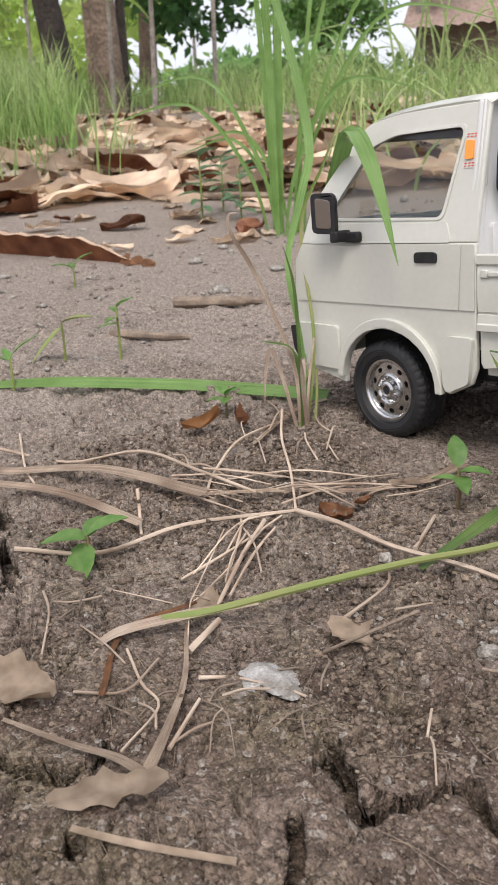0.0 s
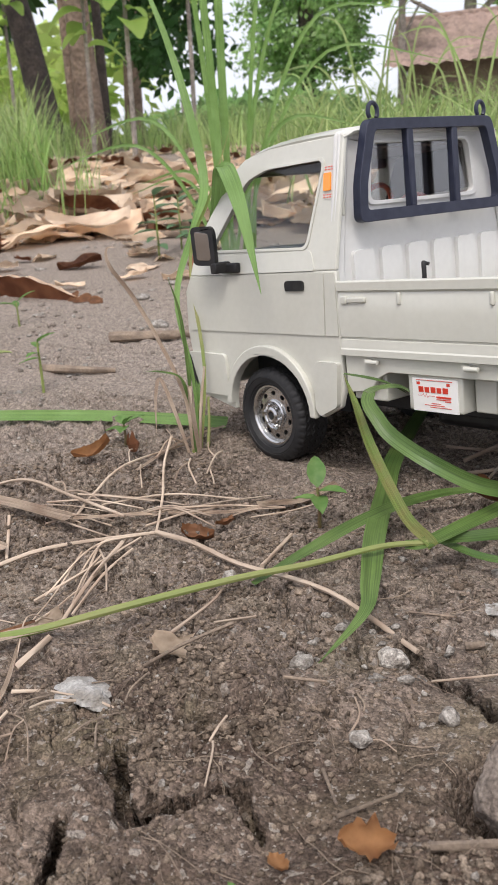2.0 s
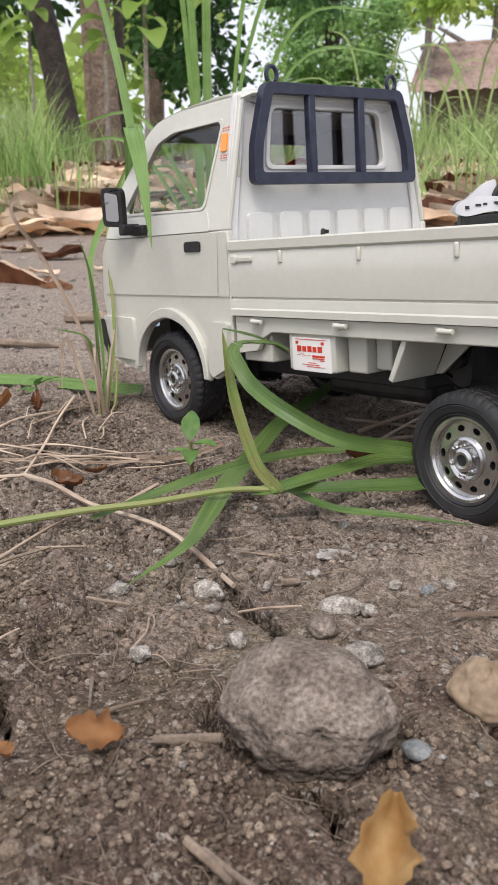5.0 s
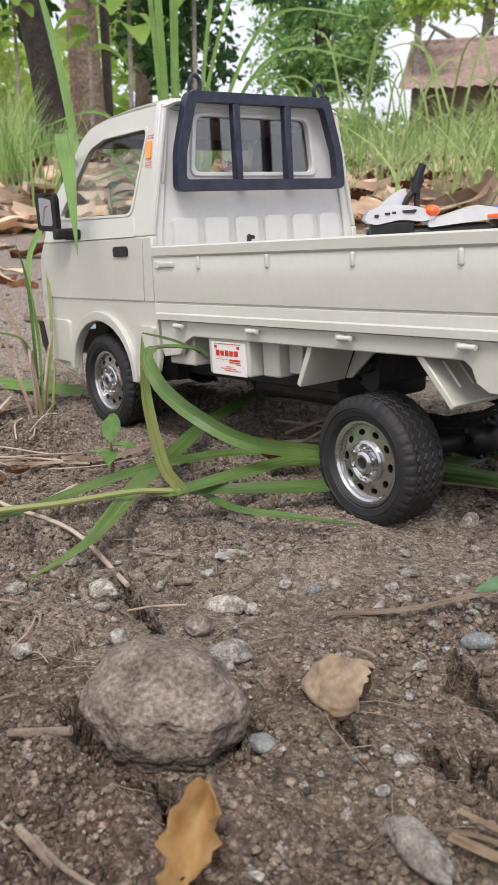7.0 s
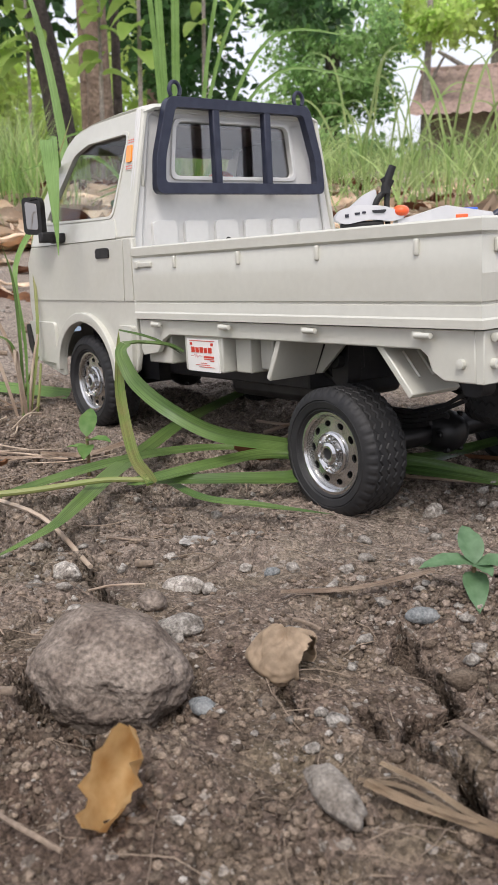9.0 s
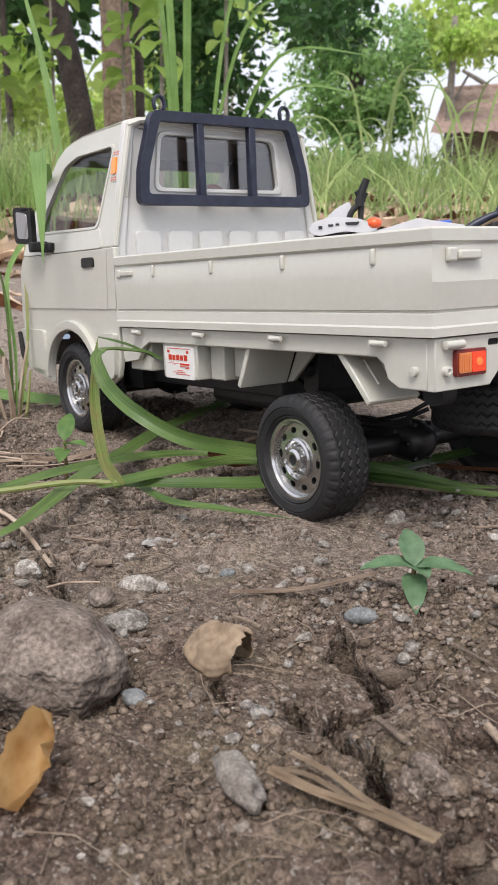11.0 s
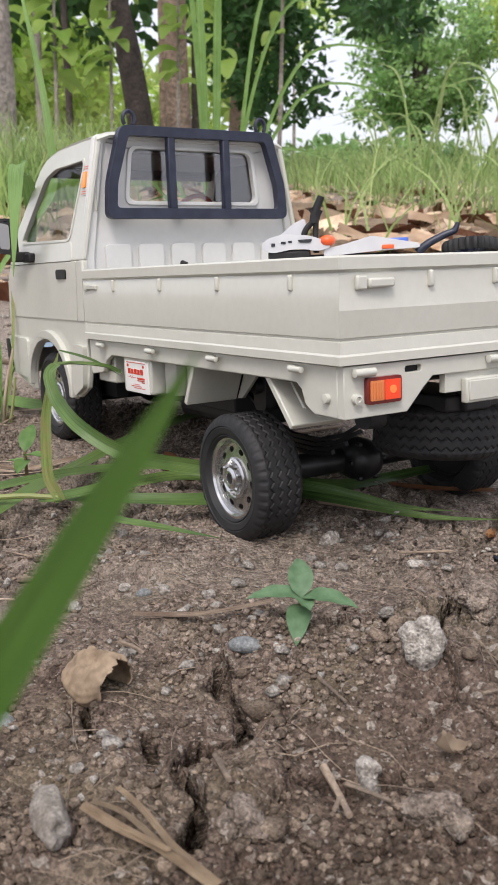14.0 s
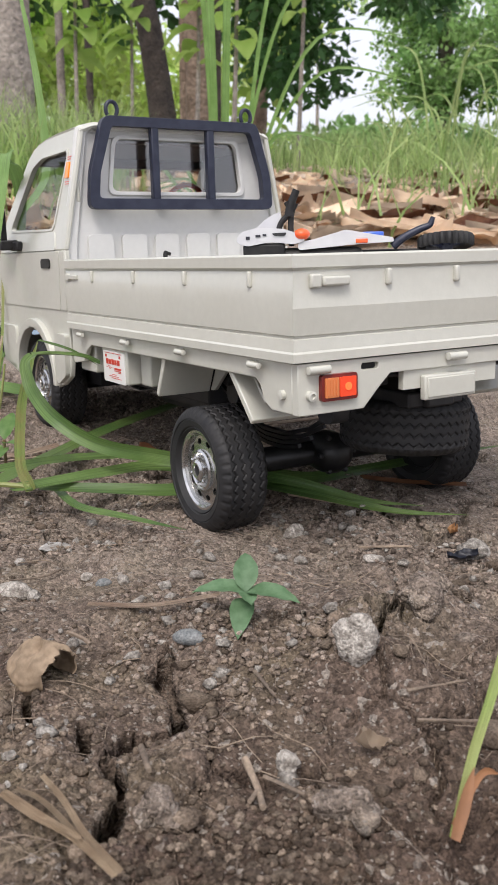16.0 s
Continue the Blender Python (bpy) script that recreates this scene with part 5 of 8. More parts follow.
quads = np.stack([idx[:-1, :-1], idx[:-1, 1:], idx[1:, 1:], idx[1:, :-1]], -1).reshape(-1, 4)


def mesh_of(name, verts, faces, mat, smooth=True):
    """One mesh from arrays; all faces have as many corners as the first."""
    me = bpy.data.meshes.new(name)
    verts, faces = np.asarray(verts, np.float32), np.asarray(faces, np.int32)
    k = faces.shape[1]
    me.vertices.add(len(verts))
    me.vertices.foreach_set("co", verts.ravel())
    me.loops.add(faces.size)
    me.loops.foreach_set("vertex_index", faces.ravel())
    me.polygons.add(len(faces))
    me.polygons.foreach_set("loop_start", np.arange(0, faces.size, k, dtype=np.int32))
    me.update(calc_edges=True)
    me.validate()
    if smooth:
        me.shade_smooth()
    me.materials.append(mat)
    return me


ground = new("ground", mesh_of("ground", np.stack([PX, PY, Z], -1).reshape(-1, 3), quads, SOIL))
tagged(ground, "bare brown crumbly soil with cracks, rising to grass", "soil", kind="structure")

rng = np.random.default_rng(7)
t = (1 + 5 ** 0.5) / 2
ICO_V = np.array([(-1, t, 0), (1, t, 0), (-1, -t, 0), (1, -t, 0), (0, -1, t), (0, 1, t), (0, -1, -t), (0, 1, -t), (t, 0, -1), (t, 0, 1), (-t, 0, -1), (-t, 0, 1)]) / math.hypot(1, t)
ICO_F = np.array([(0, 11, 5), (0, 5, 1), (0, 1, 7), (0, 7, 10), (0, 10, 11), (1, 5, 9), (5, 11, 4), (11, 10, 2), (10, 7, 6), (7, 1, 8),
                  (3, 9, 4), (3, 4, 2), (3, 2, 6), (3, 6, 8), (3, 8, 9), (4, 9, 5), (2, 4, 11), (6, 2, 10), (8, 6, 7), (9, 8, 1)])


def scatter_lumps(name, count, xs, ys, size, mat, label, category, power=2.2, flat=0.7, sink=0.2, jitter=0.42):
    """Many small crumbs on the soil, joined."""
    px, py = rng.uniform(*xs, count), rng.uniform(*ys, count)
    clump = value_noise(px * 22, py * 22, 31) + 0.6 * value_noise(px * 70, py * 70, 33)
    row, col = np.clip(np.searchsorted(gy, py), 1, ny - 1), np.clip(np.searchsorted(gx, px), 1, nx - 1)
    keep = (clump > rng.uniform(-0.8, 0.8, count)) & (opened[row, col] < 0.02) & (rng.random(count) < 0.3 + 0.7 * loose[row, col])
    px, py = px[keep], py[keep]
    n = len(px)
    r = size[0] + (size[1] - size[0]) * rng.random(n) ** power
    shape = ICO_V[None] * (1 + jitter * rng.uniform(-1, 1, (n, 12, 1))) * r[:, None, None] * np.stack([rng.uniform(0.75, 1.35, n), rng.uniform(0.75, 1.35, n), rng.uniform(flat - 0.2, flat + 0.2, n)], -1)[:, None]
    a = rng.uniform(0, 2 * math.pi, n)
    c, s = np.cos(a)[:, None], np.sin(a)[:, None]
    v = np.stack([shape[..., 0] * c - shape[..., 1] * s, shape[..., 0] * s + shape[..., 1] * c, shape[..., 2]], -1)
    ix = np.clip(np.searchsorted(gx, px), 1, nx - 1)
    iy = np.clip(np.searchsorted(gy, py), 1, ny - 1)
    v += np.stack([px, py, Z[iy, ix] + r * flat * (1 - 2 * sink)], -1)[:, None]
    f = (ICO_F[None] + 12 * np.arange(n)[:, None, None]).reshape(-1, 3)
    return tagged(new(name, mesh_of(name, v.reshape(-1, 3), f, mat, smooth=False)), label, category, kind="stuff")


scatter_lumps("soil_crumbs", 76000, (-0.16, 0.36), (-0.30, -0.035), (0.0004, 0.0013), CLOD, "small brown soil crumbs lying over the ground", "soil crumbs", power=1.6, sink=0.36, jitter=0.3)
scatter_lumps("soil_crumbs", 42000, (-0.16, 0.30), (-0.080, 0.09), (0.0004, 0.0013), DRY_CLOD, "small dry pale-brown crumbs of soil round the truck", "soil crumbs", power=1.6, sink=0.36, jitter=0.3)
scatter_lumps("soil_crumbs", 13000, (0.325, 0.43), (-0.13, 0.08), (0.0004, 0.0014), DARK_CLOD, "dark brown soil crumbs behind the hump", "soil crumbs", power=1.6, sink=0.36, jitter=0.3)
scatter_lumps("soil_crumbs", 3600, (-0.20, 0.32), (-0.30, -0.035), (0.0006, 0.0018), CLOD, "broken brown soil crumbs lying over the ground", "soil crumbs", power=2.6, sink=0.35)
scatter_lumps("soil_crumbs", 2600, (-0.20, 0.29), (-0.080, 0.12), (0.0006, 0.0018), DRY_CLOD, "broken dry crumbs of soil round the truck", "soil crumbs", power=2.6, sink=0.35)
scatter_lumps("soil_clods", 700, (-0.35, 0.42), (-0.30, 0.22), (0.0012, 0.0030), CLOD, "brown lumps of dried soil on the ground", "soil clods", power=3, sink=0.4)
scatter_lumps("soil_clods", 260, (0.255, 0.42), (-0.12, 0.10), (0.0018, 0.0046), CLOD, "dark lumps of dried soil beside the hump", "soil clods", power=2.5, sink=0.4)
scatter_lumps("far_crumbs", 9000, (-1.3, -0.2), (-0.3, 1.0), (0.0008, 0.0032), DUST_CLOD, "soil crumbs and small stones farther off", "soil crumbs", power=3)
scatter_lumps("grit", 3400, (-0.35, 0.31), (-0.30, 0.25), (0.0004, 0.0013), PALE_STONE, "pale grit strewn over the soil", "grit", power=2.5)
scatter_lumps("small_stones", 1500, (0.09, 0.28), (-0.13, 0.07), (0.0008, 0.0026), PALE_STONE, "small pale stones strewn over the soil", "stones", power=2.2, sink=0.3)
scatter_lumps("far_debris", 700, (-1.5, -0.45), (-0.2, 1.1), (0.002, 0.009), PALE_STONE, "pale stones and scraps before the leaf litter", "stones", power=2.5, flat=0.45, sink=0.25)
scatter_lumps("far_grit", 2600, (-1.2, -0.2), (-0.25, 0.9), (0.0008, 0.0035), PALE_STONE, "pale grit strewn over the soil", "grit", power=2.5)

# fine dead root fibres on the soil
v, f = [], []
for _ in range(900):
    x, y = rng.uniform(-0.28, 0.36), rng.uniform(-0.28, 0.12)
    a, l, w = rng.uniform(0, 6.28), rng.uniform(0.006, 0.028), rng.uniform(0.00007, 0.00017)
    b = a
    start = len(v)
    for k in range(5):
        iz = Z[min(ny - 1, np.searchsorted(gy, y)), min(nx - 1, np.searchsorted(gx, x))]
        lift = 0.0006 + 0.0010 * math.sin(math.pi * k / 4)
        for dx, dy, dz in ((-math.sin(b) * w, math.cos(b) * w, 0), (math.sin(b) * w, -math.cos(b) * w, 0), (0, 0, w * 1.6)):
            v.append((x + dx, y + dy, iz + lift + dz))
        b += rng.uniform(-0.22, 0.22)
        x, y = x + math.cos(b) * l / 4, y + math.sin(b) * l / 4
    for k in range(4):
        for p, q in ((0, 1), (1, 2), (2, 0)):
            f.append((start + 3 * k + p, start + 3 * k + q, start + 3 * k + 3 + q, start + 3 * k + 3 + p))
tagged(new("root_fibres", mesh_of("root_fibres", v, f, TWIG)), "fine dry root fibres strewn over the soil", "plant fibres", kind="stuff")


def surface_z(x, y):
    return float(Z[min(ny - 1, np.searchsorted(gy, y)), min(nx - 1, np.searchsorted(gx, x))])


TOP = Z.copy()
for _ in range(5):
    TOP[1:-1, 1:-1] = np.max([TOP[1:-1, 1:-1], TOP[:-2, 1:-1], TOP[2:, 1:-1], TOP[1:-1, :-2], TOP[1:-1, 2:]], axis=0)


def top_z(x, y):
    """The height on which something long comes to rest, over the dips between the crumbs."""
    return float(TOP[min(ny - 1, np.searchsorted(gy, y)), min(nx - 1, np.searchsorted(gx, x))])


# ---- stones ----


def stone(name, size, mat, label, x, y, sink=0.3, seed=1, rough=0.18, rz=0.0, detail=3, group="", category="stone"):
    """A worn stone, half sunk in the soil."""
    bm = bmesh.new()
    bmesh.ops.create_icosphere(bm, subdivisions=detail, radius=1.0)
    for v in bm.verts:
        p = v.co.copy()
        k = 1 + rough * noise.noise(p * 1.1 + Vector((seed, 0, 0))) * 1.6 + rough * 0.5 * noise.noise(p * 2.7 + Vector((0, seed, 0))) + rough * 0.28 * noise.noise(p * 6 + Vector((0, 0, seed))) + rough * 0.16 * noise.noise(p * 15 + Vector((0, seed, seed)))
        p = p * k
        for d in (Vector((0.4, -0.7, 0.6)), Vector((-0.6, -0.3, 0.75)), Vector((0.75, 0.45, 0.5)), Vector((0.1, 0.2, 0.97))):
            d = (d + 0.3 * Vector((noise.noise(Vector((seed, d.x, 1))), noise.noise(Vector((seed, d.y, 2))), 0))).normalized()
            over = p.dot(d) - 0.86
            if over > 0:
                p = p - d * over * 0.7
        v.co = Vector((p.x * size[0], p.y * size[1], p.z * size[2]))
    ob = part(name, bm, mat, None, smooth=50)
    ob.matrix_basis = pose(x, y, surface_z(x, y) + size[2] * (1 - 2 * sink), 0, 0, rz)
    return tagged(ob, label, category, group)


stone("rock", (0.0212, 0.0168, 0.0158), ROCK, "rough brown-grey rock half sunk in cracked soil", 0.2185, -0.1365, 0.18, 4, 0.17, 28, 6, category="rock")
for i, (x, y, a, b, c) in enumerate(((0.1356, -0.1088, 0.0058, 0.0042, 0.0036), (0.1738, -0.0840, 0.0068, 0.0045, 0.0036), (0.2050, -0.1060, 0.0068, 0.0055, 0.0030), (0.1713, -0.1230, 0.0036, 0.003, 0.0028),
                                     (0.1823, -0.0801, 0.0032, 0.0024, 0.0022), (0.1875, -0.0485, 0.0026, 0.0021, 0.0020), (0.2169, -0.0181, 0.0032, 0.0026, 0.0024), (0.1807, 0.0313, 0.0044, 0.0032, 0.0036),
                                     (0.3183, -0.0619, 0.0040, 0.0026, 0.0030), (0.2495, 0.0640, 0.0065, 0.0050, 0.0036), (0.1985, -0.0239, 0.0030, 0.0024, 0.0020), (0.2317, 0.0324, 0.0040, 0.0030, 0.0022),
                                     (0.1528, -0.0758, 0.0024, 0.002, 0.0016), (0.1838, -0.0108, 0.0028, 0.0024, 0.002), (0.1615, -0.1502, 0.0036, 0.0030, 0.0022), (0.1703, -0.0558, 0.0022, 0.002, 0.0018),
                                     (0.1169, -0.1324, 0.0045, 0.0035, 0.0016), (0.0541, -0.1140, 0.0035, 0.0025, 0.0020), (0.2093, 0.0153, 0.003, 0.0024, 0.002), (0.1480, -0.1157, 0.0028, 0.0022, 0.002))):
    stone("pale_stone", (a, b, c), PALE_STONE, "pale weathered stone lying on the soil", x, y, 0.25, 10 + i, 0.25, 40 * i, 3, "pale stones")
stone("pale_stone", (0.0058, 0.0052, 0.0080), PALE_STONE, "larger pale lump of concrete on the soil", 0.2950, -0.0245, 0.32, 33, 0.3, 60, 4, "pale stones")
stone("soil_lump", (0.0056, 0.0048, 0.0052), SOIL, "crumbling dark lump of soil", 0.3169, -0.0954, 0.4, 61, 0.55, 20, 4, "soil lumps", "soil lump")
stone("soil_lump", (0.0058, 0.0056, 0.0056), SOIL, "crumbling brown lump of soil", 0.3391, -0.0586, 0.4, 62, 0.55, 70, 4, "soil lumps", "soil lump")
stone("soil_lump", (0.0080, 0.0060, 0.0060), SOIL, "crumbling brown lump of soil", 0.3020, 0.0150, 0.4, 63, 0.55, 50, 4, "soil lumps", "soil lump")
stone("soil_lump", (0.0065, 0.0060, 0.0055), SOIL, "crumbling brown lump of soil", 0.2790, 0.0130, 0.4, 64, 0.55, 10, 4, "soil lumps", "soil lump")
stone("soil_lump", (0.0060, 0.0050, 0.0045), SOIL, "crumbling brown lump of soil", 0.2700, 0.0250, 0.4, 65, 0.55, 110, 4, "soil lumps", "soil lump")
stone("pale_stone", (0.0032, 0.0022, 0.0028), PALE_STONE, "small angular pale chip on the soil", 0.3175, -0.0613, 0.2, 66, 0.3, 30, 3, "pale stones")
stone("grey_stone", (0.0052, 0.0032, 0.0026), BLUE_STONE, "smooth blue-grey pebble on the soil", 0.2520, -0.0540, 0.25, 41, 0.1, 50, 3, category="pebble")
stone("grey_stone", (0.0042, 0.0030, 0.0022), BLUE_STONE, "smooth blue-grey pebble beside the rock", 0.2423, -0.1238, 0.25, 42, 0.1, 10, 3, category="pebble")
stone("grey_stone", (0.0030, 0.0022, 0.0020), BLUE_STONE, "small blue-grey pebble on the soil", 0.1833, -0.0543, 0.25, 43, 0.1, 80, 3, category="pebble")
stone("grey_stone", (0.0060, 0.0050, 0.0042), ROCK, "small round brown-grey stone among straw", -0.0770, -0.0832, 0.2, 44, 0.12, 30, 4, category="stone")
stone("grey_stone", (0.0045, 0.0038, 0.0034), ROCK, "small round stone behind the rock", 0.1900, -0.1063, 0.2, 45, 0.12, 30, 4, category="stone")
stone("grey_stone", (0.0098, 0.0036, 0.0036), CHIP, "long grey stone chip on the soil", 0.2985, -0.1310, 0.2, 47, 0.22, -12, 4, category="stone")
stone("ash_patch", (0.0095, 0.0075, 0.0024), ASH, "crumbling patch of white ash on the soil", 0.0835, -0.1965, 0.3, 48, 0.35, 20, 4, category="ash")
stone("ash_patch", (0.0070, 0.0050, 0.0009), ASH, "thin patch of white ash under the stalk", 0.1390, -0.0587, 0.3, 49, 0.4, 70, 4, category="ash")

# ---- straw, stalks, blades ----


def laid(points, lift=0.0015):
    """A smooth line over the soil through (x, y) or (x, y, height) points."""
    return smooth_path([(p[0], p[1], top_z(p[0], p[1]) + lift * 0.6 + (p[2] if len(p) > 2 else 0)) for p in points], 5)


def straw(points, width, label, lift=0.002, flat=True, mat=STRAW, name="dry_straw", group="dry straw", base=0.85):
    bm = bmesh.new()
    line = laid(points, lift)
    if flat:
        ribbon(bm, line, width, (0.15, -0.25, 1), fold=0.35, tip=False, base=base, grow=1.1 if base < 0.5 else 3.5)
        bmesh.ops.solidify(bm, geom=bm.faces[:], thickness=0.0004)
    else:
        tube(bm, line, (width * 0.38, width * 0.3), 7, 0.06)
    return tagged(part(name, bm, mat, None, smooth=50), label, "straw", group)


ST = "pale dry grass straw lying on the soil"
straw([(-0.1956, -0.1626), (-0.1490, -0.1443), (-0.1016, -0.1276), (-0.0601, -0.1220), (-0.0274, -0.1122)], 0.0026, ST, 0.004, False)
straw([(-0.1897, -0.2012), (-0.1488, -0.1831), (-0.0891, -0.1577), (-0.0305, -0.1385)], 0.0060, "broad flat dry reed leaf lying on the soil", 0.0130)
straw([(-0.1593, -0.2135), (-0.1181, -0.1966), (-0.0800, -0.1805), (-0.0387, -0.1670)], 0.0048, "broad flat dry reed leaf lying on the soil", 0.0110)
straw([(-0.0470, -0.2206), (-0.0317, -0.1904), (-0.0226, -0.1546), (0.0013, -0.1135)], 0.0028, ST, 0.003, False)
straw([(0.0013, -0.1135), (0.0240, -0.1102), (0.0526, -0.1070), (0.0955, -0.0993), (0.1404, -0.1016)], 0.0032, "jointed dry grass stem with a broken end", 0.003, False)
straw([(-0.0376, -0.1334), (-0.0233, -0.1005), (-0.0009, -0.0721), (0.0034, -0.0543)], 0.0030, ST, 0.004)
straw([(0.0015, -0.0561), (0.0057, -0.0334), (0.0086, -0.0099)], 0.0056, "broad tan reed sheath lying on the soil", 0.003)
straw([(-0.0376, -0.1334), (-0.0611, -0.1095, 0.002), (-0.0805, -0.0787, 0.004), (-0.1083, -0.0197)], 0.0020, ST, 0.003, False)
straw([(-0.0767, -0.0742), (-0.1083, -0.0197, 0.003), (-0.1189, 0.0169)], 0.0030, ST, 0.003)
straw([(-0.0947, -0.0394, 0.006), (-0.0675, -0.0629, 0.002), (-0.0327, -0.0872), (0.0013, -0.1135)], 0.0020, ST, 0.003, False)
straw([(0.0493, -0.2689), (0.0692, -0.2583), (0.0862, -0.2527), (0.099, -0.2505)], 0.0030, "pale folded dry reed leaf on the soil", 0.0050, base=0.45)
straw([(0.0402, -0.1977), (0.0647, -0.2154), (0.0854, -0.2352), (0.0976, -0.2497)], 0.0036, "pale folded dry reed leaf on the soil", 0.0050, base=0.3)
straw([(0.0517, -0.2047), (0.0486, -0.1896)], 0.0036, "short dry reed piece on the soil", 0.003, False)
straw([(0.0319, -0.1873), (0.0273, -0.2150), (0.0547, -0.2394)], 0.0022, "rusty dry blade curling from the stalk's end", 0.003, True, RUSTY)
straw([(0.1078, -0.2771), (0.1231, -0.2677), (0.1384, -0.2515)], 0.0020, "grey withered reed piece on the soil", 0.002, True, DRY_GREY)
for pts, w in (([(0.0375, -0.2200), (0.0551, -0.2254), (0.0690, -0.2281), (0.0824, -0.2489)], 0.0014), ([(0.0474, -0.2452), (0.0555, -0.2319), (0.0476, -0.2142)], 0.0014), ([(0.0914, -0.2389), (0.0800, -0.2203)], 0.0018),
               ([(0.0729, -0.2152), (0.0768, -0.1973)], 0.0018), ([(-0.0107, -0.2261), (0.0060, -0.2321), (0.0243, -0.2443)], 0.0014), ([(0.0736, -0.1602), (0.0787, -0.1407, 0.002), (0.0701, -0.1288)], 0.0018), ([(0.0917, -0.1490), (0.0926, -0.1317)], 0.0014),
               ([(0.0007, -0.1304), (0.0147, -0.1533), (0.0300, -0.1771)], 0.0026), ([(0.0060, -0.1290), (0.0180, -0.1500), (0.0310, -0.1720)], 0.0018), ([(0.0016, -0.1740), (0.0072, -0.1503), (0.0015, -0.1216)], 0.0018),
               ([(-0.0618, -0.1535), (-0.0387, -0.1670)], 0.0022), ([(-0.2119, -0.1431), (-0.1523, -0.1674), (-0.1044, -0.1841)], 0.0018), ([(0.0546, -0.0978), (0.0388, -0.0677)], 0.0026),
               ([(0.0431, 0.0417), (0.0623, 0.0673, 0.004), (0.0807, 0.1036)], 0.0026), ([(0.0290, 0.0637), (0.0388, 0.0945), (0.0513, 0.1363)], 0.0030), ([(0.0079, 0.0749), (0.0380, 0.0836), (0.0659, 0.0883)], 0.0024),
               ([(0.0653, 0.0304), (0.0512, 0.0730, 0.006), (0.0424, 0.1155)], 0.0020), ([(0.1492, 0.0484), (0.1748, 0.0634), (0.1919, 0.0874)], 0.0018)):
    straw(pts, w, "thin dry straw on the soil", 0.0025, False)
straw([(0.1359, 0.0822), (0.1573, 0.1061), (0.1710, 0.1365)], 0.0040, "long rusty strip of bark behind the wheel", 0.0025, True, RUSTY)
sr = random.Random(23)
# loose bundles: along the reed stems, under the stalk's end, and before the front wheel
for count, (ax, ay), (bx, by), spread, length in ((13, (-0.050, -0.135), (0.006, -0.050), 0.014, 0.046), (9, (-0.010, -0.120), (0.034, -0.180), 0.012, 0.036), (10, (-0.120, -0.030), (-0.050, -0.060), 0.020, 0.036), (7, (-0.120, -0.150), (-0.040, -0.125), 0.016, 0.040)):
    for i in range(count):
        u = sr.random()
        x, y = ax + (bx - ax) * u + sr.uniform(-spread, spread), ay + (by - ay) * u + sr.uniform(-spread, spread)
        turn = math.atan2(by - ay, bx - ax) + sr.gauss(0, 0.35)
        half, bow = length * sr.uniform(0.3, 0.75), sr.uniform(-0.003, 0.003)
        dx, dy = math.cos(turn) * half, math.sin(turn) * half
        straw([(x - dx, y - dy), (x - dy / half * bow, y + dx / half * bow, sr.uniform(0, 0.003)), (x + dx, y + dy)], sr.uniform(0.0008, 0.0017), "thin dry straw in a loose bundle on the soil", 0.0018 + 0.002 * sr.random(), False)
for i in range(40):
    u, v = sr.random(), sr.random()
    x, y = (-0.02 + 0.12 * u + 0.03 * v, -0.20 + 0.02 * u - 0.06 * v) if i < 22 else (sr.uniform(0.10, 0.33), sr.uniform(-0.20, 0.05))
    turn, half = sr.uniform(0, 6.28), sr.uniform(0.004, 0.012)
    dx, dy = math.cos(turn) * half, math.sin(turn) * half
    straw([(x - dx, y - dy), (x + sr.uniform(-0.003, 0.003), y + sr.uniform(-0.003, 0.003), 0.001), (x + dx, y + dy)], sr.uniform(0.0006, 0.0013), "short dry root or straw on the soil", 0.0012, False, TWIG if i % 3 else STRAW)
straw([(0.2060, -0.0690), (0.2220, -0.0530), (0.2420, -0.0380)], 0.0024, "flat dry straw splinter on the soil", 0.003, True, STRAW, "twig", "twigs")
for pts, w, up in (([(0.2937, -0.1134), (0.3060, -0.1126), (0.3183, -0.1122), (0.3345, -0.1110)], 0.0015, 0.004), ([(0.2932, -0.1195), (0.3041, -0.1166), (0.3166, -0.1132)], 0.0013, 0.003), ([(0.3000, -0.1245), (0.3080, -0.1200), (0.3166, -0.1145), (0.3345, -0.1120)], 0.0018, 0.003), ([(0.3003, -0.1238), (0.3090, -0.1180), (0.3200, -0.1138)], 0.0012, 0.004)):
    straw(pts, w, "split tan stalk frayed into splinters on the soil", up, True, SPLINT, "split_stalk", "split stalks")
TW = "short dry twig lying on the soil"
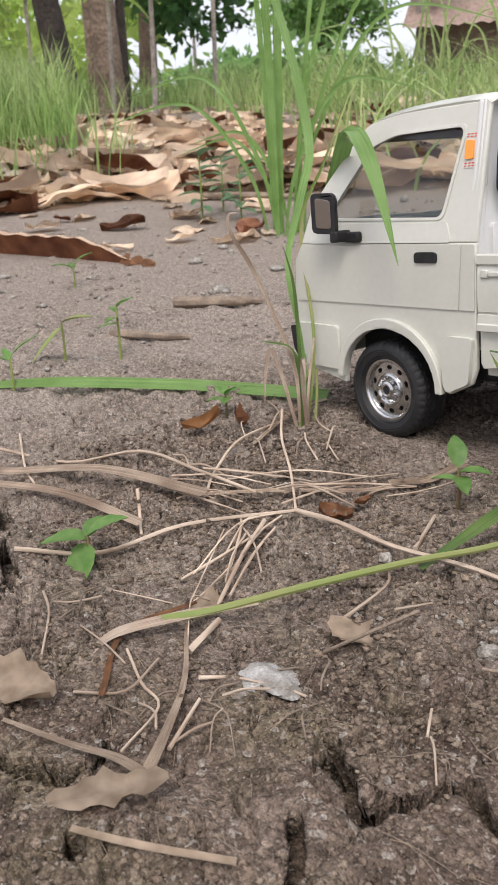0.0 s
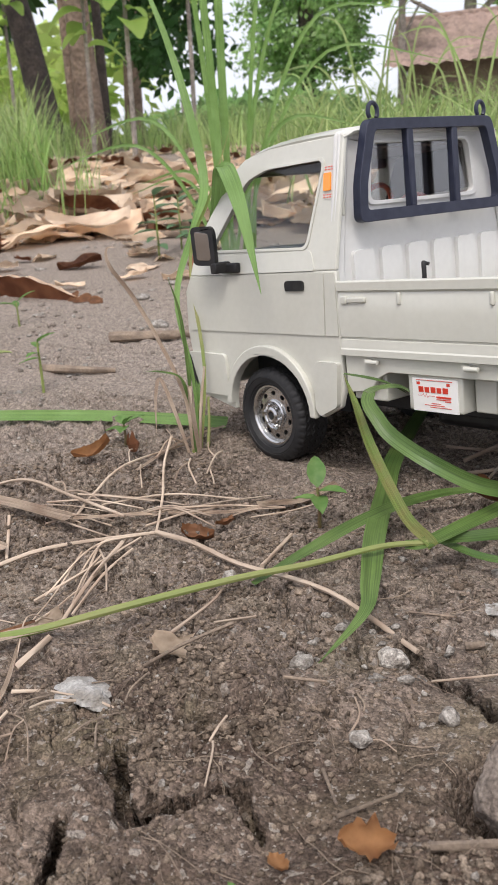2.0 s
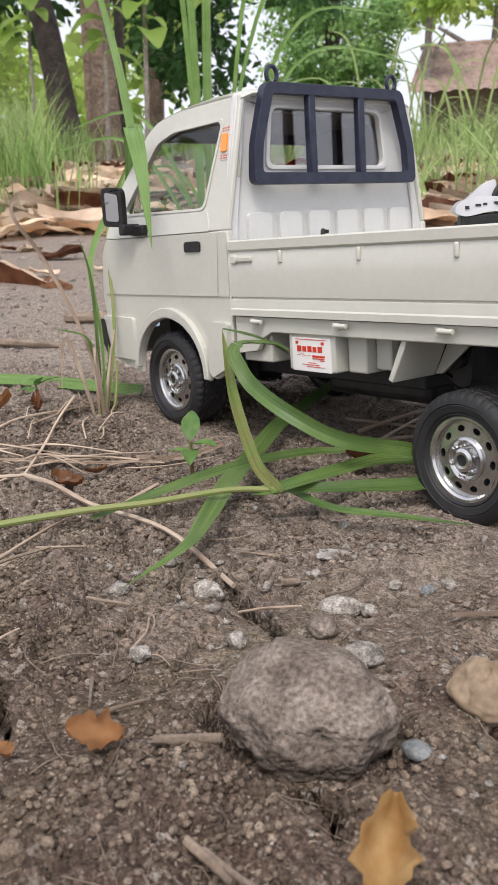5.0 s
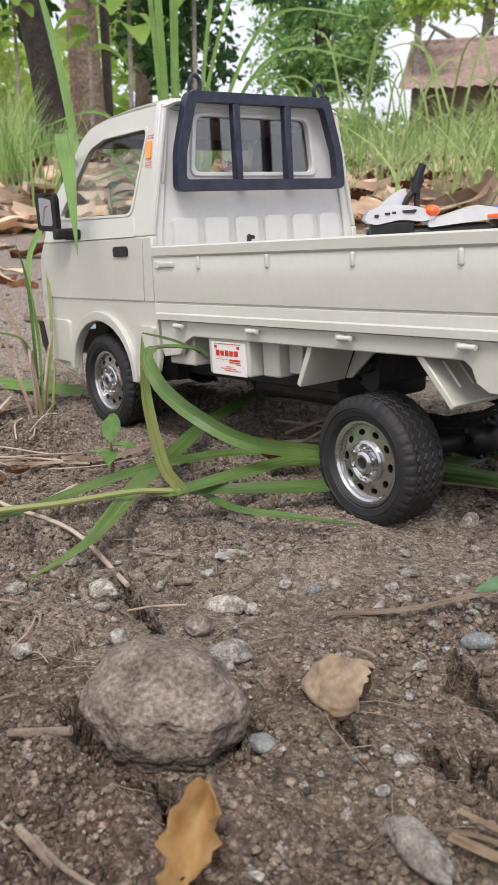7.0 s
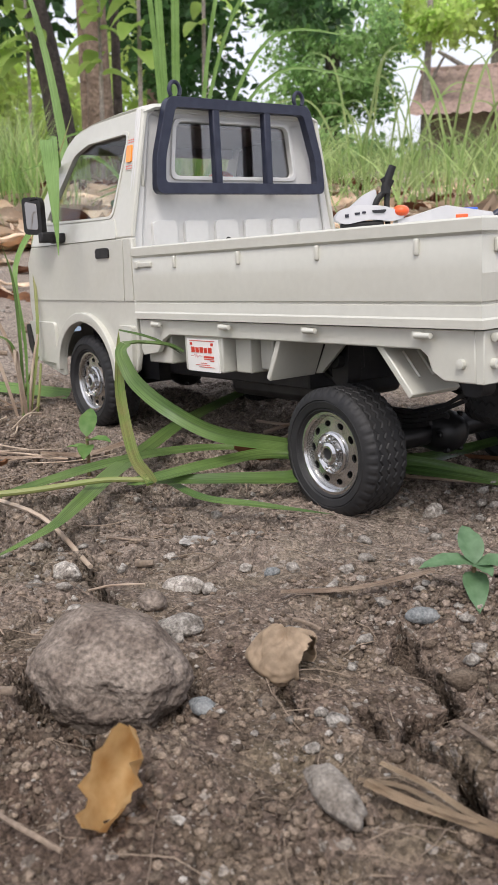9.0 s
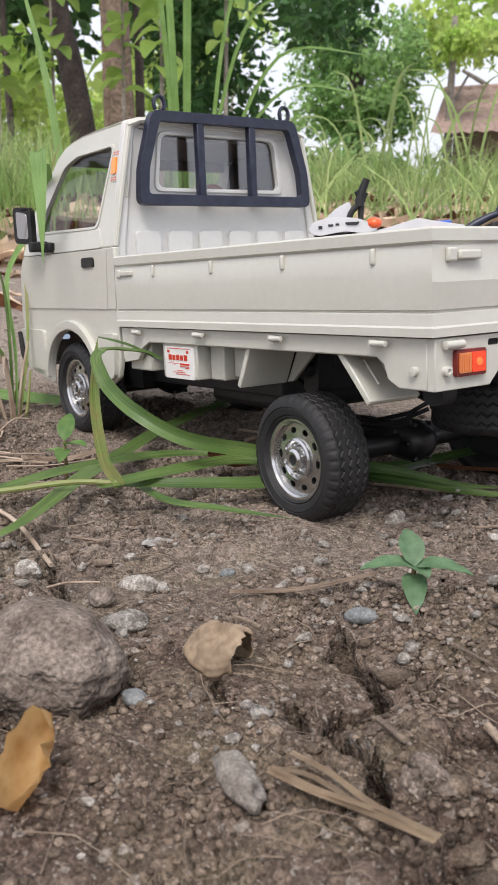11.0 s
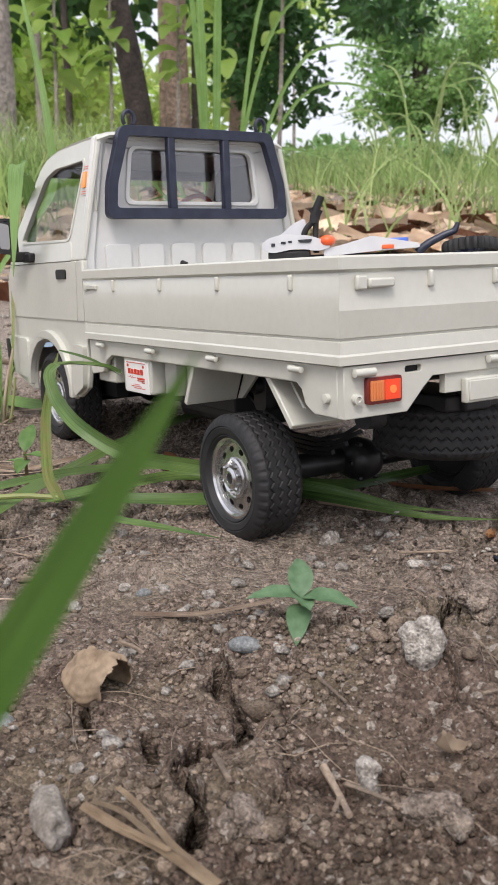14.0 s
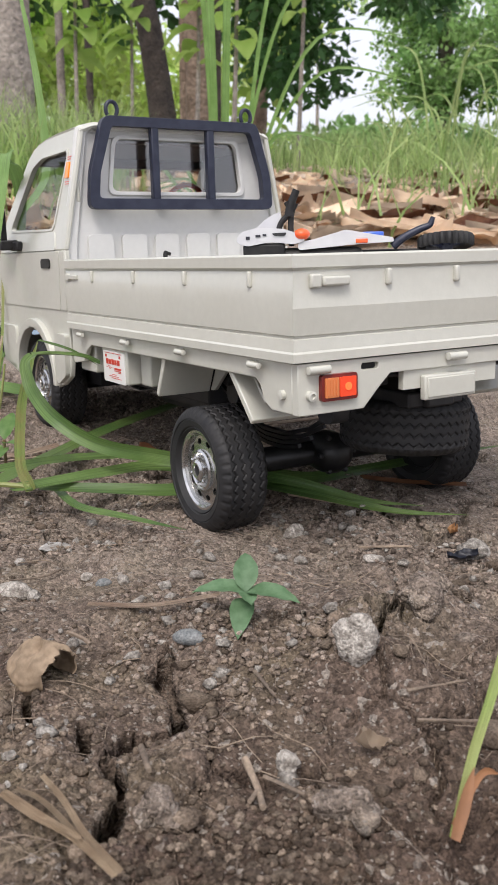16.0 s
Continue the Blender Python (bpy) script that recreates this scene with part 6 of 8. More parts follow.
for pts, w in (([(0.3104, -0.0690), (0.3190, -0.0705), (0.3259, -0.0734)], 0.0026), ([(0.3190, -0.0705), (0.3226, -0.0750)], 0.0018), ([(0.3181, -0.0684), (0.3290, -0.0642)], 0.0016), ([(0.2956, -0.0894), (0.3073, -0.0926)], 0.0022), ([(0.3182, -0.0259), (0.3202, -0.0074)], 0.0013),                ([(0.2515, -0.1836), (0.2379, -0.1853)], 0.0034), ([(0.2069, -0.1734), (0.2198, -0.1633)], 0.0034), ([(0.2406, -0.1831), (0.2570, -0.1838), (0.2749, -0.1779)], 0.0018), ([(0.1799, -0.1775), (0.1862, -0.1619)], 0.0016),
               ([(0.1504, -0.0893), (0.1543, -0.0842)], 0.0038), ([(0.1268, -0.1488), (0.1357, -0.1385)], 0.0016), ([(0.1628, -0.1662), (0.1764, -0.1742)], 0.0014),
               ([(0.0819, -0.1721), (0.0958, -0.1644), (0.1009, -0.1477)], 0.0018), ([(0.1220, -0.0850), (0.1378, -0.0794)], 0.0014), ([(0.2806, -0.0484), (0.2970, -0.0521)], 0.0014), ([(0.3245, -0.0279), (0.3334, -0.0064)], 0.0014), ([(0.2199, 0.0335), (0.2327, 0.0486)], 0.0014)):
    straw(pts, w, TW, 0.002, False, TWIG, "twig", "twigs")


def blade(name, points, width, label, normal=(0.5, -0.6, 0.6), mat=BLADE, fold=0.2, tip=True, base=0.6, category="grass blade", group="cut grass blades", twist=0.0, steps=7):
    bm = bmesh.new()
    ribbon(bm, smooth_path(points, steps), width, normal, fold, tip, base, twist=twist)
    return tagged(part(name, bm, mat, None, smooth=60), label, category, group)


GB = "cut green grass blade lying on the soil beside the truck"
blade("cut_grass", [(-0.3350, -0.1250, 0.0040), (-0.2840, -0.0830, 0.0075), (-0.2050, -0.0300, 0.0090), (-0.1560, 0.0000, 0.0080), (-0.1240, 0.0220, 0.0060)], 0.0092, "long cut green blade lying ahead of the truck", (0.3, -0.5, 0.8), TUFT_BLADE, tip=False)
# the pile between the wheels: one blade folded up over the others
blade("folded_grass", [(0.1090, -0.0565, 0.0125), (0.1066, -0.0567, 0.0151), (0.0940, -0.0560, 0.0220), (0.0688, -0.0465, 0.0406), (0.0480, -0.0350, 0.0560), (0.0325, -0.0259, 0.0655)], 0.0048, "green blade with a red edge folded up against the cab corner", (0.75, -0.45, 0.35), RED_EDGE, tip=True, base=0.95, fold=0.7)
blade("folded_grass", [(0.0325, -0.0259, 0.0655), (0.0400, -0.0205, 0.0636), (0.0450, -0.0140, 0.0610), (0.0480, -0.0070, 0.0570), (0.0500, -0.0010, 0.0530)], 0.0030, "tip of a green blade tucked under the bed", (0.1, -0.2, 1), fold=0.5, base=0.5)
blade("arched_grass", [(0.0490, 0.0000, 0.0540), (0.0505, -0.0110, 0.0585), (0.0550, -0.0270, 0.0615), (0.0590, -0.0370, 0.0625)], 0.0054, "green blade end tucked under the bed", (0.3, -0.6, 0.7), fold=0.4, base=0.75, tip=False)
blade("arched_grass", [(0.0590, -0.0370, 0.0625), (0.0625, -0.0415, 0.0600), (0.0680, -0.0430, 0.0555), (0.0771, -0.0429, 0.0479), (0.0963, -0.0398, 0.0392), (0.1103, -0.0246, 0.0285), (0.1194, 0.0052, 0.0206), (0.1400, 0.0250, 0.0170), (0.1630, 0.0450, 0.0150), (0.1850, 0.0650, 0.0100), (0.1990, 0.0850, 0.0080)], 0.0064,
      "broad green blade arching down from under the bed", (0.55, -0.65, 0.35), fold=0.4, base=0.8)
blade("cut_grass", [(-0.0360, 0.1110, 0.0150), (-0.0280, 0.0980, 0.0140), (0.0230, 0.0170, 0.0140), (0.0550, -0.0250, 0.0130), (0.0830, -0.0610, 0.0120), (0.1090, -0.0910, 0.0100), (0.1232, -0.1090, 0.0090), (0.1310, -0.1375, 0.0050)], 0.0090, "broad torn green blade with pale splits lying on the soil", (0.35, -0.35, 0.9), fold=0.1)
blade("cut_grass", [(0.0770, -0.1200, 0.0090), (0.0730, -0.0890, 0.0110), (0.0700, -0.0550, 0.0130), (0.0700, -0.0220, 0.0130), (0.0780, 0.0040, 0.0120), (0.1030, 0.0250, 0.0110)], 0.0056, GB, (0.4, -0.4, 0.9), base=0.4)
blade("cut_grass", [(0.1010, -0.0630, 0.0130), (0.1070, -0.0570, 0.0140), (0.1080, -0.0260, 0.0150), (0.1100, 0.0030, 0.0150), (0.1280, 0.0230, 0.0130), (0.1660, 0.0490, 0.0100), (0.1950, 0.0710, 0.0070), (0.2150, 0.0950, 0.0070)], 0.0064, GB, (0.4, -0.5, 0.8), fold=0.35)
blade("cut_grass", [(0.0990, -0.0430, 0.0090), (0.1230, -0.0410, 0.0070), (0.1440, -0.0300, 0.0070), (0.1700, -0.0130, 0.0060)], 0.0038, GB, (0.3, -0.3, 1), base=0.9)
blade("cut_grass", [(0.1030, -0.0510, 0.0120), (0.1190, -0.0240, 0.0110), (0.1300, 0.0050, 0.0090), (0.1310, 0.0470, 0.0090), (0.1420, 0.0680, 0.0080), (0.1420, 0.1170, 0.0080), (0.1410, 0.1550, 0.0080), (0.1450, 0.1900, 0.0090)], 0.0072, GB, (0.4, -0.5, 0.8))
bm = bmesh.new()
tube(bm, smooth_path([(0.0350, -0.2040, 0.0040), (0.0450, -0.1910, 0.0060), (0.0580, -0.1610, 0.0090), (0.0740, -0.1250, 0.0120), (0.0860, -0.1000, 0.0130), (0.0980, -0.0730, 0.0150), (0.1070, -0.0570, 0.0140)], 6), (0.0016, 0.0011), 8)
tagged(part("grass_stalk", bm, BLADE_LIGHT, None), "pale green grass stalk lying across the straw", "grass stalk", "cut grass blades")
blade("reed_sheath", [(0.0530, -0.1760, 0.0070), (0.0390, -0.2010, 0.0050), (0.0280, -0.2200, 0.0010), (0.0330, -0.2350, -0.0020)], 0.0045, "reddish dry sheath at the stalk's cut end", (0.2, -0.3, 1), STRAW, group="dry straw", category="dry leaf")
# a blade that leans across close to the camera's way, and a shoot at the hump
blade("leaning_grass", [(0.3990, -0.1960, 0.0000), (0.4070, -0.1900, 0.0480), (0.4097, -0.1830, 0.0799), (0.4105, -0.1788, 0.0869), (0.4119, -0.1727, 0.0962), (0.4134, -0.1664, 0.1056), (0.4146, -0.1613, 0.1133), (0.4154, -0.1580, 0.1184)], 0.0036, "green grass blade leaning close over the soil", (0.8, -0.5, 0.3), NEAR_BLADE, fold=0.2, group="standing grass")
blade("upright_grass", [(0.4245, -0.1990, 0.0000), (0.4238, -0.2005, 0.0600), (0.4230, -0.2025, 0.0900), (0.4224, -0.2040, 0.1002), (0.4219, -0.2051, 0.1064), (0.4214, -0.2061, 0.1121), (0.4211, -0.2067, 0.1153), (0.4205, -0.2078, 0.1225)], 0.0014, "thin green grass blade standing upright beside the path", (0.8, -0.5, 0.3), NEAR_BLADE, fold=0.2, group="standing grass")
weed = new("tall_weed")
tagged(weed, "tall green weed with one broad leaf beside the path", "weed")
bm = bmesh.new()
tube(bm, smooth_path([(0.2870, -0.3120, -0.004), (0.2860, -0.3120, 0.070), (0.2815, -0.3129, 0.1455)], 6), (0.0016, 0.0009), 8)
part("stem", bm, BLADE_LIGHT, weed)
bm = bmesh.new()
ribbon(bm, smooth_path([(0.2815, -0.3129, 0.1455), (0.2790, -0.3138, 0.1500), (0.2777, -0.3143, 0.1523), (0.2764, -0.3146, 0.1550), (0.2749, -0.3145, 0.1590)], 6), 0.0026, (0.75, -0.6, 0.3), 0.2, True, 0.5)
part("leaf", bm, BLADE, weed, smooth=60)
shoot = new("grass_shoot")
tagged(shoot, "young grass shoot with a rusty base on the hump", "grass shoot")
for pts, w, mat in (([(0.3580, -0.0470, 0.0040), (0.3510, -0.0360, 0.0150), (0.3460, -0.0260, 0.0250), (0.3410, -0.0170, 0.0360), (0.3340, -0.0060, 0.0510)], 0.0024, BLADE_LIGHT), ([(0.3586, -0.0470, 0.0040), (0.3525, -0.0365, 0.0140)], 0.0028, RUSTY), ([(0.3570, -0.0460, 0.0060), (0.3530, -0.0350, 0.0120), (0.3540, -0.0300, 0.0110)], 0.0018, RUSTY)):
    bm = bmesh.new()
    ribbon(bm, smooth_path(pts, 6), w, (0.8, -0.5, 0.2), 0.3, True, 0.8)
    part("blade" if mat is BLADE_LIGHT else "dry_sheath", bm, mat, shoot, smooth=60)

# grass tuft standing before the cab
TUFT = "tall green grass tuft growing beside the truck's nose"
tuft = new("grass_tuft")
tagged(tuft, TUFT, "grass tuft")
TB = [
    ([(-0.099, -0.018, 0.000), (-0.105, -0.014, 0.045), (-0.120, -0.010, 0.090), (-0.146, 0.024, 0.125), (-0.165, 0.049, 0.152), (-0.180, 0.053, 0.195), (-0.199, 0.054, 0.240), (-0.222, 0.055, 0.280), (-0.250, 0.056, 0.330)], 0.0058, TUFT_BLADE, 0.12, (0.75, -0.6, 0.2)),
    ([(-0.098, -0.018, 0.000), (-0.126, 0.006, 0.060), (-0.120, 0.014, 0.105), (-0.100, 0.010, 0.140), (-0.080, -0.001, 0.1575), (-0.0640, -0.0095, 0.1575), (-0.042, -0.019, 0.136), (-0.0171, -0.0304, 0.0995)], 0.0092, TUFT_BLADE, 0.12, (0.8, -0.5, 0.35)),
    ([(-0.100, -0.016, 0.0), (-0.104, -0.006, 0.050), (-0.126, 0.006, 0.110), (-0.118, 0.018, 0.145), (-0.108, 0.031, 0.186)], 0.0020, BLADE_LIGHT, 0.5, (0.8, -0.6, 0.1)),
    ([(-0.100, -0.020, 0.0), (-0.103, -0.018, 0.040), (-0.106, -0.018, 0.080), (-0.110, -0.022, 0.104)], 0.0020, BLADE, 0.7, (0.8, -0.6, 0.1)),
    ([(-0.099, -0.021, 0.030), (-0.100, -0.026, 0.047), (-0.104, -0.036, 0.052), (-0.108, -0.044, 0.0535)], 0.0026, BLADE, 0.7, (0.2, -0.3, 1)),
    ([(-0.102, -0.020, 0.0), (-0.103, -0.022, 0.035), (-0.106, -0.034, 0.069), (-0.106, -0.048, 0.096), (-0.103, -0.062, 0.114), (-0.1018, -0.0635, 0.123), (-0.098, -0.060, 0.124)], 0.0022, STRAW, 0.8, (0.8, -0.6, 0.2)),
    ([(-0.100, -0.024, 0.0), (-0.103, -0.030, 0.028), (-0.106, -0.036, 0.048), (-0.108, -0.039, 0.036), (-0.109, -0.040, 0.015)], 0.0022, STRAW, 0.8, (0.8, -0.6, 0.2)),
    ([(-0.096, -0.020, 0.0), (-0.094, -0.024, 0.030), (-0.090, -0.027, 0.044), (-0.085, -0.030, 0.034)], 0.0028, STRAW, 0.8, (0.8, -0.6, 0.2)),
]
for pts, w, mat, base, nrm in TB:
    bm = bmesh.new()
    ribbon(bm, smooth_path(pts, 6), w, nrm, 0.22, True, base, grow=2.0 if base < 0.2 else 3.5, taper=0.74 if w > 0.009 else 0.55)
    part("blade" if mat is not STRAW else "dead_blade", bm, mat, tuft, smooth=60)
for dx, h in ((0.0, 0.050), (0.003, 0.032), (-0.003, 0.036)):
    bm = bmesh.new()
    tube(bm, smooth_path([(-0.099 + dx, -0.018 + dx, -0.004), (-0.1015 + dx, -0.013 + dx, h * 0.5), (-0.104 + dx * 0.5, -0.006, h)], 5), (0.0011, 0.0007), 7)
    part("stem", bm, BLADE_LIGHT if dx else STRAW, tuft)

# small sprouts


def sprout(name, x, y, height, leaves, mat, label, stem_mat=STEM, lean=(0, 0), group="sprouts", width=0.5, z0=None):
    """A seedling: a stem and leaves given as (turn, length, rise, fraction of the height)."""
    thing = new(name)
    base = Vector((x, y, surface_z(x, y) - 0.001 if z0 is None else z0))
    top = Vector((lean[0], lean[1], height))
    bm = bmesh.new()
    tube(bm, smooth_path([(0, 0, 0), top * 0.5 + Vector((0.0006, 0, 0)), top], 4), (0.0008 + height * 0.012, 0.0006 + height * 0.005), 6)
    part("stem", bm, stem_mat, thing)
    for turn, length, rise, at in leaves:
        a = radians(turn)
        out = Vector((math.cos(a), math.sin(a), 0))
        o = top * at
        bm = bmesh.new()
        uv = bm.loops.layers.uv.verify()
        rows = []
        side = Vector((-math.sin(a), math.cos(a), 0))
        for i in range(9):
            t = i / 8
            w = length * width * (math.sin(math.pi * t ** 0.75) ** 0.8 if 0 < t < 1 else 0.04 if t == 0 else 0.01) / 2
            p = o + out * (length * t * math.cos(radians(rise * (1 - 0.4 * t)))) + Vector((0, 0, length * (math.sin(radians(rise)) * t - 0.18 * t * t)))
            rows.append([bm.verts.new(p + side * w * k + Vector((0, 0, abs(k) * w * 0.35 + 0.0002 * math.sin(i * 2.4 + k * 3)))) for k in (-1, -0.5, 0, 0.5, 1)])
        for i, (r, q) in enumerate(zip(rows, rows[1:])):
            for k in range(4):
                f = bm.faces.new((r[k], r[k + 1], q[k + 1], q[k]))
                for loop, u, v in zip(f.loops, (k, k + 1, k + 1, k), (i, i, i + 1, i + 1)):
                    loop[uv].uv = (u / 4, v / 8)
        part("leaf", bm, mat, thing, smooth=60)
    thing.matrix_basis = Matrix.Translation(base)
    return tagged(thing, label, "seedling", group)


sprout("seedling", 0.2535, -0.0375, 0.0092, [(-125, 0.0165, 8, 1.0), (42, 0.0170, 6, 1.0), (150, 0.0130, 55, 1.0), (-20, 0.0095, 10, 1.0), (-40, 0.0125, -28, 0.8)], SPROUT_BLUE, "young bluish-green seedling with five leaves in cracked soil", lean=(0.002, 0.001), width=0.6)
sprout("seedling", -0.0318, -0.1958, 0.0170, [(60, 0.0180, 30, 1.0), (-130, 0.0200, 5, 0.9), (120, 0.0130, 30, 0.95), (-70, 0.0220, -60, 0.8)], SPROUT, "green seedling with a drooping leaf among straw", width=0.62)
sprout("seedling", 0.0340, -0.0467, 0.0200, [(140, 0.0160, 60, 1.0), (20, 0.0150, 15, 0.9), (-35, 0.0140, -5, 0.8), (-150, 0.0120, 10, 0.7)], SPROUT, "green seedling among straw beside the front wheel", width=0.55)
sprout("seedling", -0.1484, -0.0384, 0.0130, [(60, 0.0150, 30, 1.0), (-40, 0.0150, 10, 0.9), (160, 0.0150, 20, 1.0), (-120, 0.0120, 10, 0.8), (10, 0.0110, 50, 1.0)], SPROUT, "green seedling before the truck", width=0.55)
sprout("seedling", -0.3383, 0.0007, 0.0420, [(90, 0.0170, 30, 1.0), (-60, 0.0170, 10, 0.8), (170, 0.0160, 20, 0.9), (20, 0.0150, 40, 1.0), (-120, 0.0160, 0, 0.7)], SPROUT, "small green seedling on bare soil", BLADE_LIGHT, width=0.4)
sprout("seedling", -0.3557, -0.0381, 0.0320, [(40, 0.0260, 20, 1.0), (-110, 0.0300, -45, 0.9)], BLADE_LIGHT, "pale seedling with two yellowing leaves", BLADE_LIGHT, width=0.45)
sprout("seedling", -0.6447, 0.1247, 0.0300, [(60, 0.0250, 40, 1.0), (-100, 0.0250, 20, 0.9), (160, 0.0200, 30, 0.8)], SPROUT, "small green seedling on bare soil", BLADE_LIGHT, width=0.4)
sprout("seedling", -0.3065, -0.1035, 0.0240, [(60, 0.0250, 50, 1.0), (-110, 0.0200, 30, 0.9), (170, 0.0200, 30, 0.9)], SPROUT, "small green seedling by a cut blade", BLADE_LIGHT, width=0.3)
sprout("seedling", 0.1960, -0.2175, 0.0080, [(60, 0.0105, 35, 1.0), (-60, 0.0120, 10, 0.9), (170, 0.0110, 20, 0.9)], SPROUT, "small green seedling close to the path", BLADE_LIGHT, width=0.3)
for k, (x, y, h) in enumerate(((-0.95, 0.52, 0.10), (-0.90, 0.56, 0.08), (-1.00, 0.60, 0.09))):
    sprout("weed", x, y, h, [(50 * j + 20 * k, 0.05 - 0.002 * j, 25 - 4 * j, 1 - 0.11 * j) for j in range(8)], SPROUT_BLUE, "leafy green weed among dry leaves", BLADE_LIGHT, group="weeds", width=0.45, z0=ground_z(x, y))

# single dry leaves near the truck


def dry_leaf(name, length, width, curl, mat, label, m, seed=0, group="dry leaves", lobes=0.0, rough=0.12):
    """A dead leaf, curled and torn at the edge, with a midrib."""
    bm = bmesh.new()
    rows = []
    for i in range(13):
        t = i / 12
        w = width / 2 * (math.sin(math.pi * (0.04 + 0.93 * t)) ** 0.7)
        row = []
        for k in range(-4, 5):
            e = k / 4
            n1 = noise.noise(Vector((t * 3.0, e * 1.3, seed * 3.7)))
            edge = 1 + (lobes + rough) * noise.noise(Vector((t * 7, k * 2.0, seed))) * (abs(e) ** 2)
            lift = curl[0] * width * e * e + curl[1] * length * (t - 0.5) ** 2 + 0.16 * width * n1 * (0.4 + abs(e)) + 0.02 * width * math.cos(k * 3.1 + i)
            row.append(bm.verts.new((length * (t - 0.5), w * e * edge * (1 - 0.25 * abs(curl[0]) * abs(e)), lift)))
        rows.append(row)
    for a, b in zip(rows, rows[1:]):
        for k in range(8):
            bm.faces.new((a[k], a[k + 1], b[k + 1], b[k]))
    bmesh.ops.solidify(bm, geom=bm.faces[:], thickness=max(0.0002, length * 0.004))
    ob = part(name, bm, mat, None, smooth=60)
    ob.matrix_basis = m
    return tagged(ob, label, "dead leaf", group)


def on_soil(x, y, lift, rx, ry, rz):
    return pose(x, y, surface_z(x, y) + lift, rx, ry, rz)


bm = bmesh.new()
rings = []
for i in range(36):
    th = radians(4 + 118 * i / 35)
    ring = []
    for j in range(120):
        ph = 2 * math.pi * j / 120
        crease = 0.05 * abs(math.sin(ph * 3.5 + th * 0.8)) ** 0.4
        r = 0.95 + crease + 0.16 * noise.noise(Vector((math.cos(ph) * 1.8, math.sin(ph) * 1.8, th * 1.6))) + 0.06 * noise.noise(Vector((math.cos(ph) * 5, math.sin(ph) * 5, th * 5)))
        ring.append(bm.verts.new((0.0108 * r * math.sin(th) * math.cos(ph), 0.0094 * r * math.sin(th) * math.sin(ph), 0.0070 * r * math.cos(th) + 0.0012 * math.sin(ph * 2 + 1))))
    rings.append(ring)
for i, (a, b) in enumerate(zip(rings, rings[1:])):
    for j in range(120):
        off = abs((j - 8 + 60) % 120 - 60)
        if off < 19 and i > 12 + 8 * (off / 17) ** 2 + 4 * noise.noise(Vector((j * 0.22, 3.3, 0))):
            continue
        bm.faces.new((a[j], a[(j + 1) % 120], b[(j + 1) % 120], b[j]))
bm.faces.new(rings[0])
bmesh.ops.recalc_face_normals(bm, faces=bm.faces)
bmesh.ops.solidify(bm, geom=bm.faces[:], thickness=0.0004)
cup = part("dry_leaf", bm, DRY_CUP, None, smooth=60)
cup.matrix_basis = on_soil(0.2415, -0.0955, 0.0028, 0, -6, 4)
tagged(cup, "curled brown dead leaf like a little cup on the soil", "dead leaf", "dry leaves")
bm = bmesh.new()
tube(bm, smooth_path([(0.2310, -0.0850, 0.006), (0.2340, -0.0815, 0.0045), (0.2375, -0.0800, 0.0035)], 4), 0.0007, 6)
tagged(part("leaf_stalk", bm, TWIG, None), "broken dry leaf stalk beside the curled leaf", "leaf stalk")
dry_leaf("dry_leaf", 0.0200, 0.0125, (0.7, 0.6), YELLOW_LEAF, "crumpled golden-yellow dead leaf standing on the soil", on_soil(0.2672, -0.1602, 0.0036, 12, -50, 118), 5, lobes=0.6, rough=0.5)
dry_leaf("dry_leaf", 0.0135, 0.0100, (0.4, 0.5), ORANGE_LEAF, "small torn tan dead leaf on the soil", on_soil(0.1941, -0.1822, 0.0040, 30, 12, 55), 8, lobes=0.5, rough=0.4)
dry_leaf("dry_leaf", 0.0240, 0.0120, (0.1, 0.2), DRY_GREY, "grey withered leaf flat on the soil", on_soil(0.0870, -0.1619, 0.0015, 2, 3, 10), 9, lobes=0.6, rough=0.6)
dry_leaf("dry_leaf", 0.0310, 0.0100, (0.12, 0.12), DRY_GREY, "long withered beige leaf on the soil", on_soil(0.1010, -0.2630, 0.0020, 8, 4, 71), 10, lobes=0.5, rough=0.5)
dry_leaf("dry_leaf", 0.0280, 0.0180, (0.15, 0.25), DRY_GREY, "pale withered leaf on the soil", on_soil(0.0368, -0.2589, 0.0040, 15, 8, 30), 11, lobes=0.3, rough=0.3)
dry_leaf("dry_leaf", 0.0220, 0.0090, (0.6, 0.9), ORANGE_LEAF, "curled orange-brown dead leaf before the truck", on_soil(-0.1171, -0.0763, 0.0065, 35, -20, 60), 12, rough=0.3)
dry_leaf("dry_leaf", 0.0180, 0.0080, (0.6, 0.9), DRY_BROWN, "reddish-brown dead leaf before the truck", on_soil(-0.1120, -0.0557, 0.0040, -10, 10, -20), 13, rough=0.3)
dry_leaf("dry_leaf", 0.0150, 0.0100, (0.35, 0.4), RUSTY, "crumpled rusty leaf among straw", on_soil(0.0062, -0.0955, 0.0040, 12, 10, 40), 14, lobes=0.3, rough=0.4)
dry_leaf("dry_leaf", 0.0120, 0.0070, (0.3, 0.5), RUSTY, "rusty crumpled leaf among straw", on_soil(0.0110, -0.0830, 0.0035, -12, 10, 100), 15, lobes=0.3, rough=0.4)
dry_leaf("dry_leaf", 0.0260, 0.0140, (0.6, 0.6), DRY_BROWN, "dark red-brown dead leaf under the truck", on_soil(0.0878, 0.0149, 0.0050, 8, 10, 60), 16, rough=0.3)
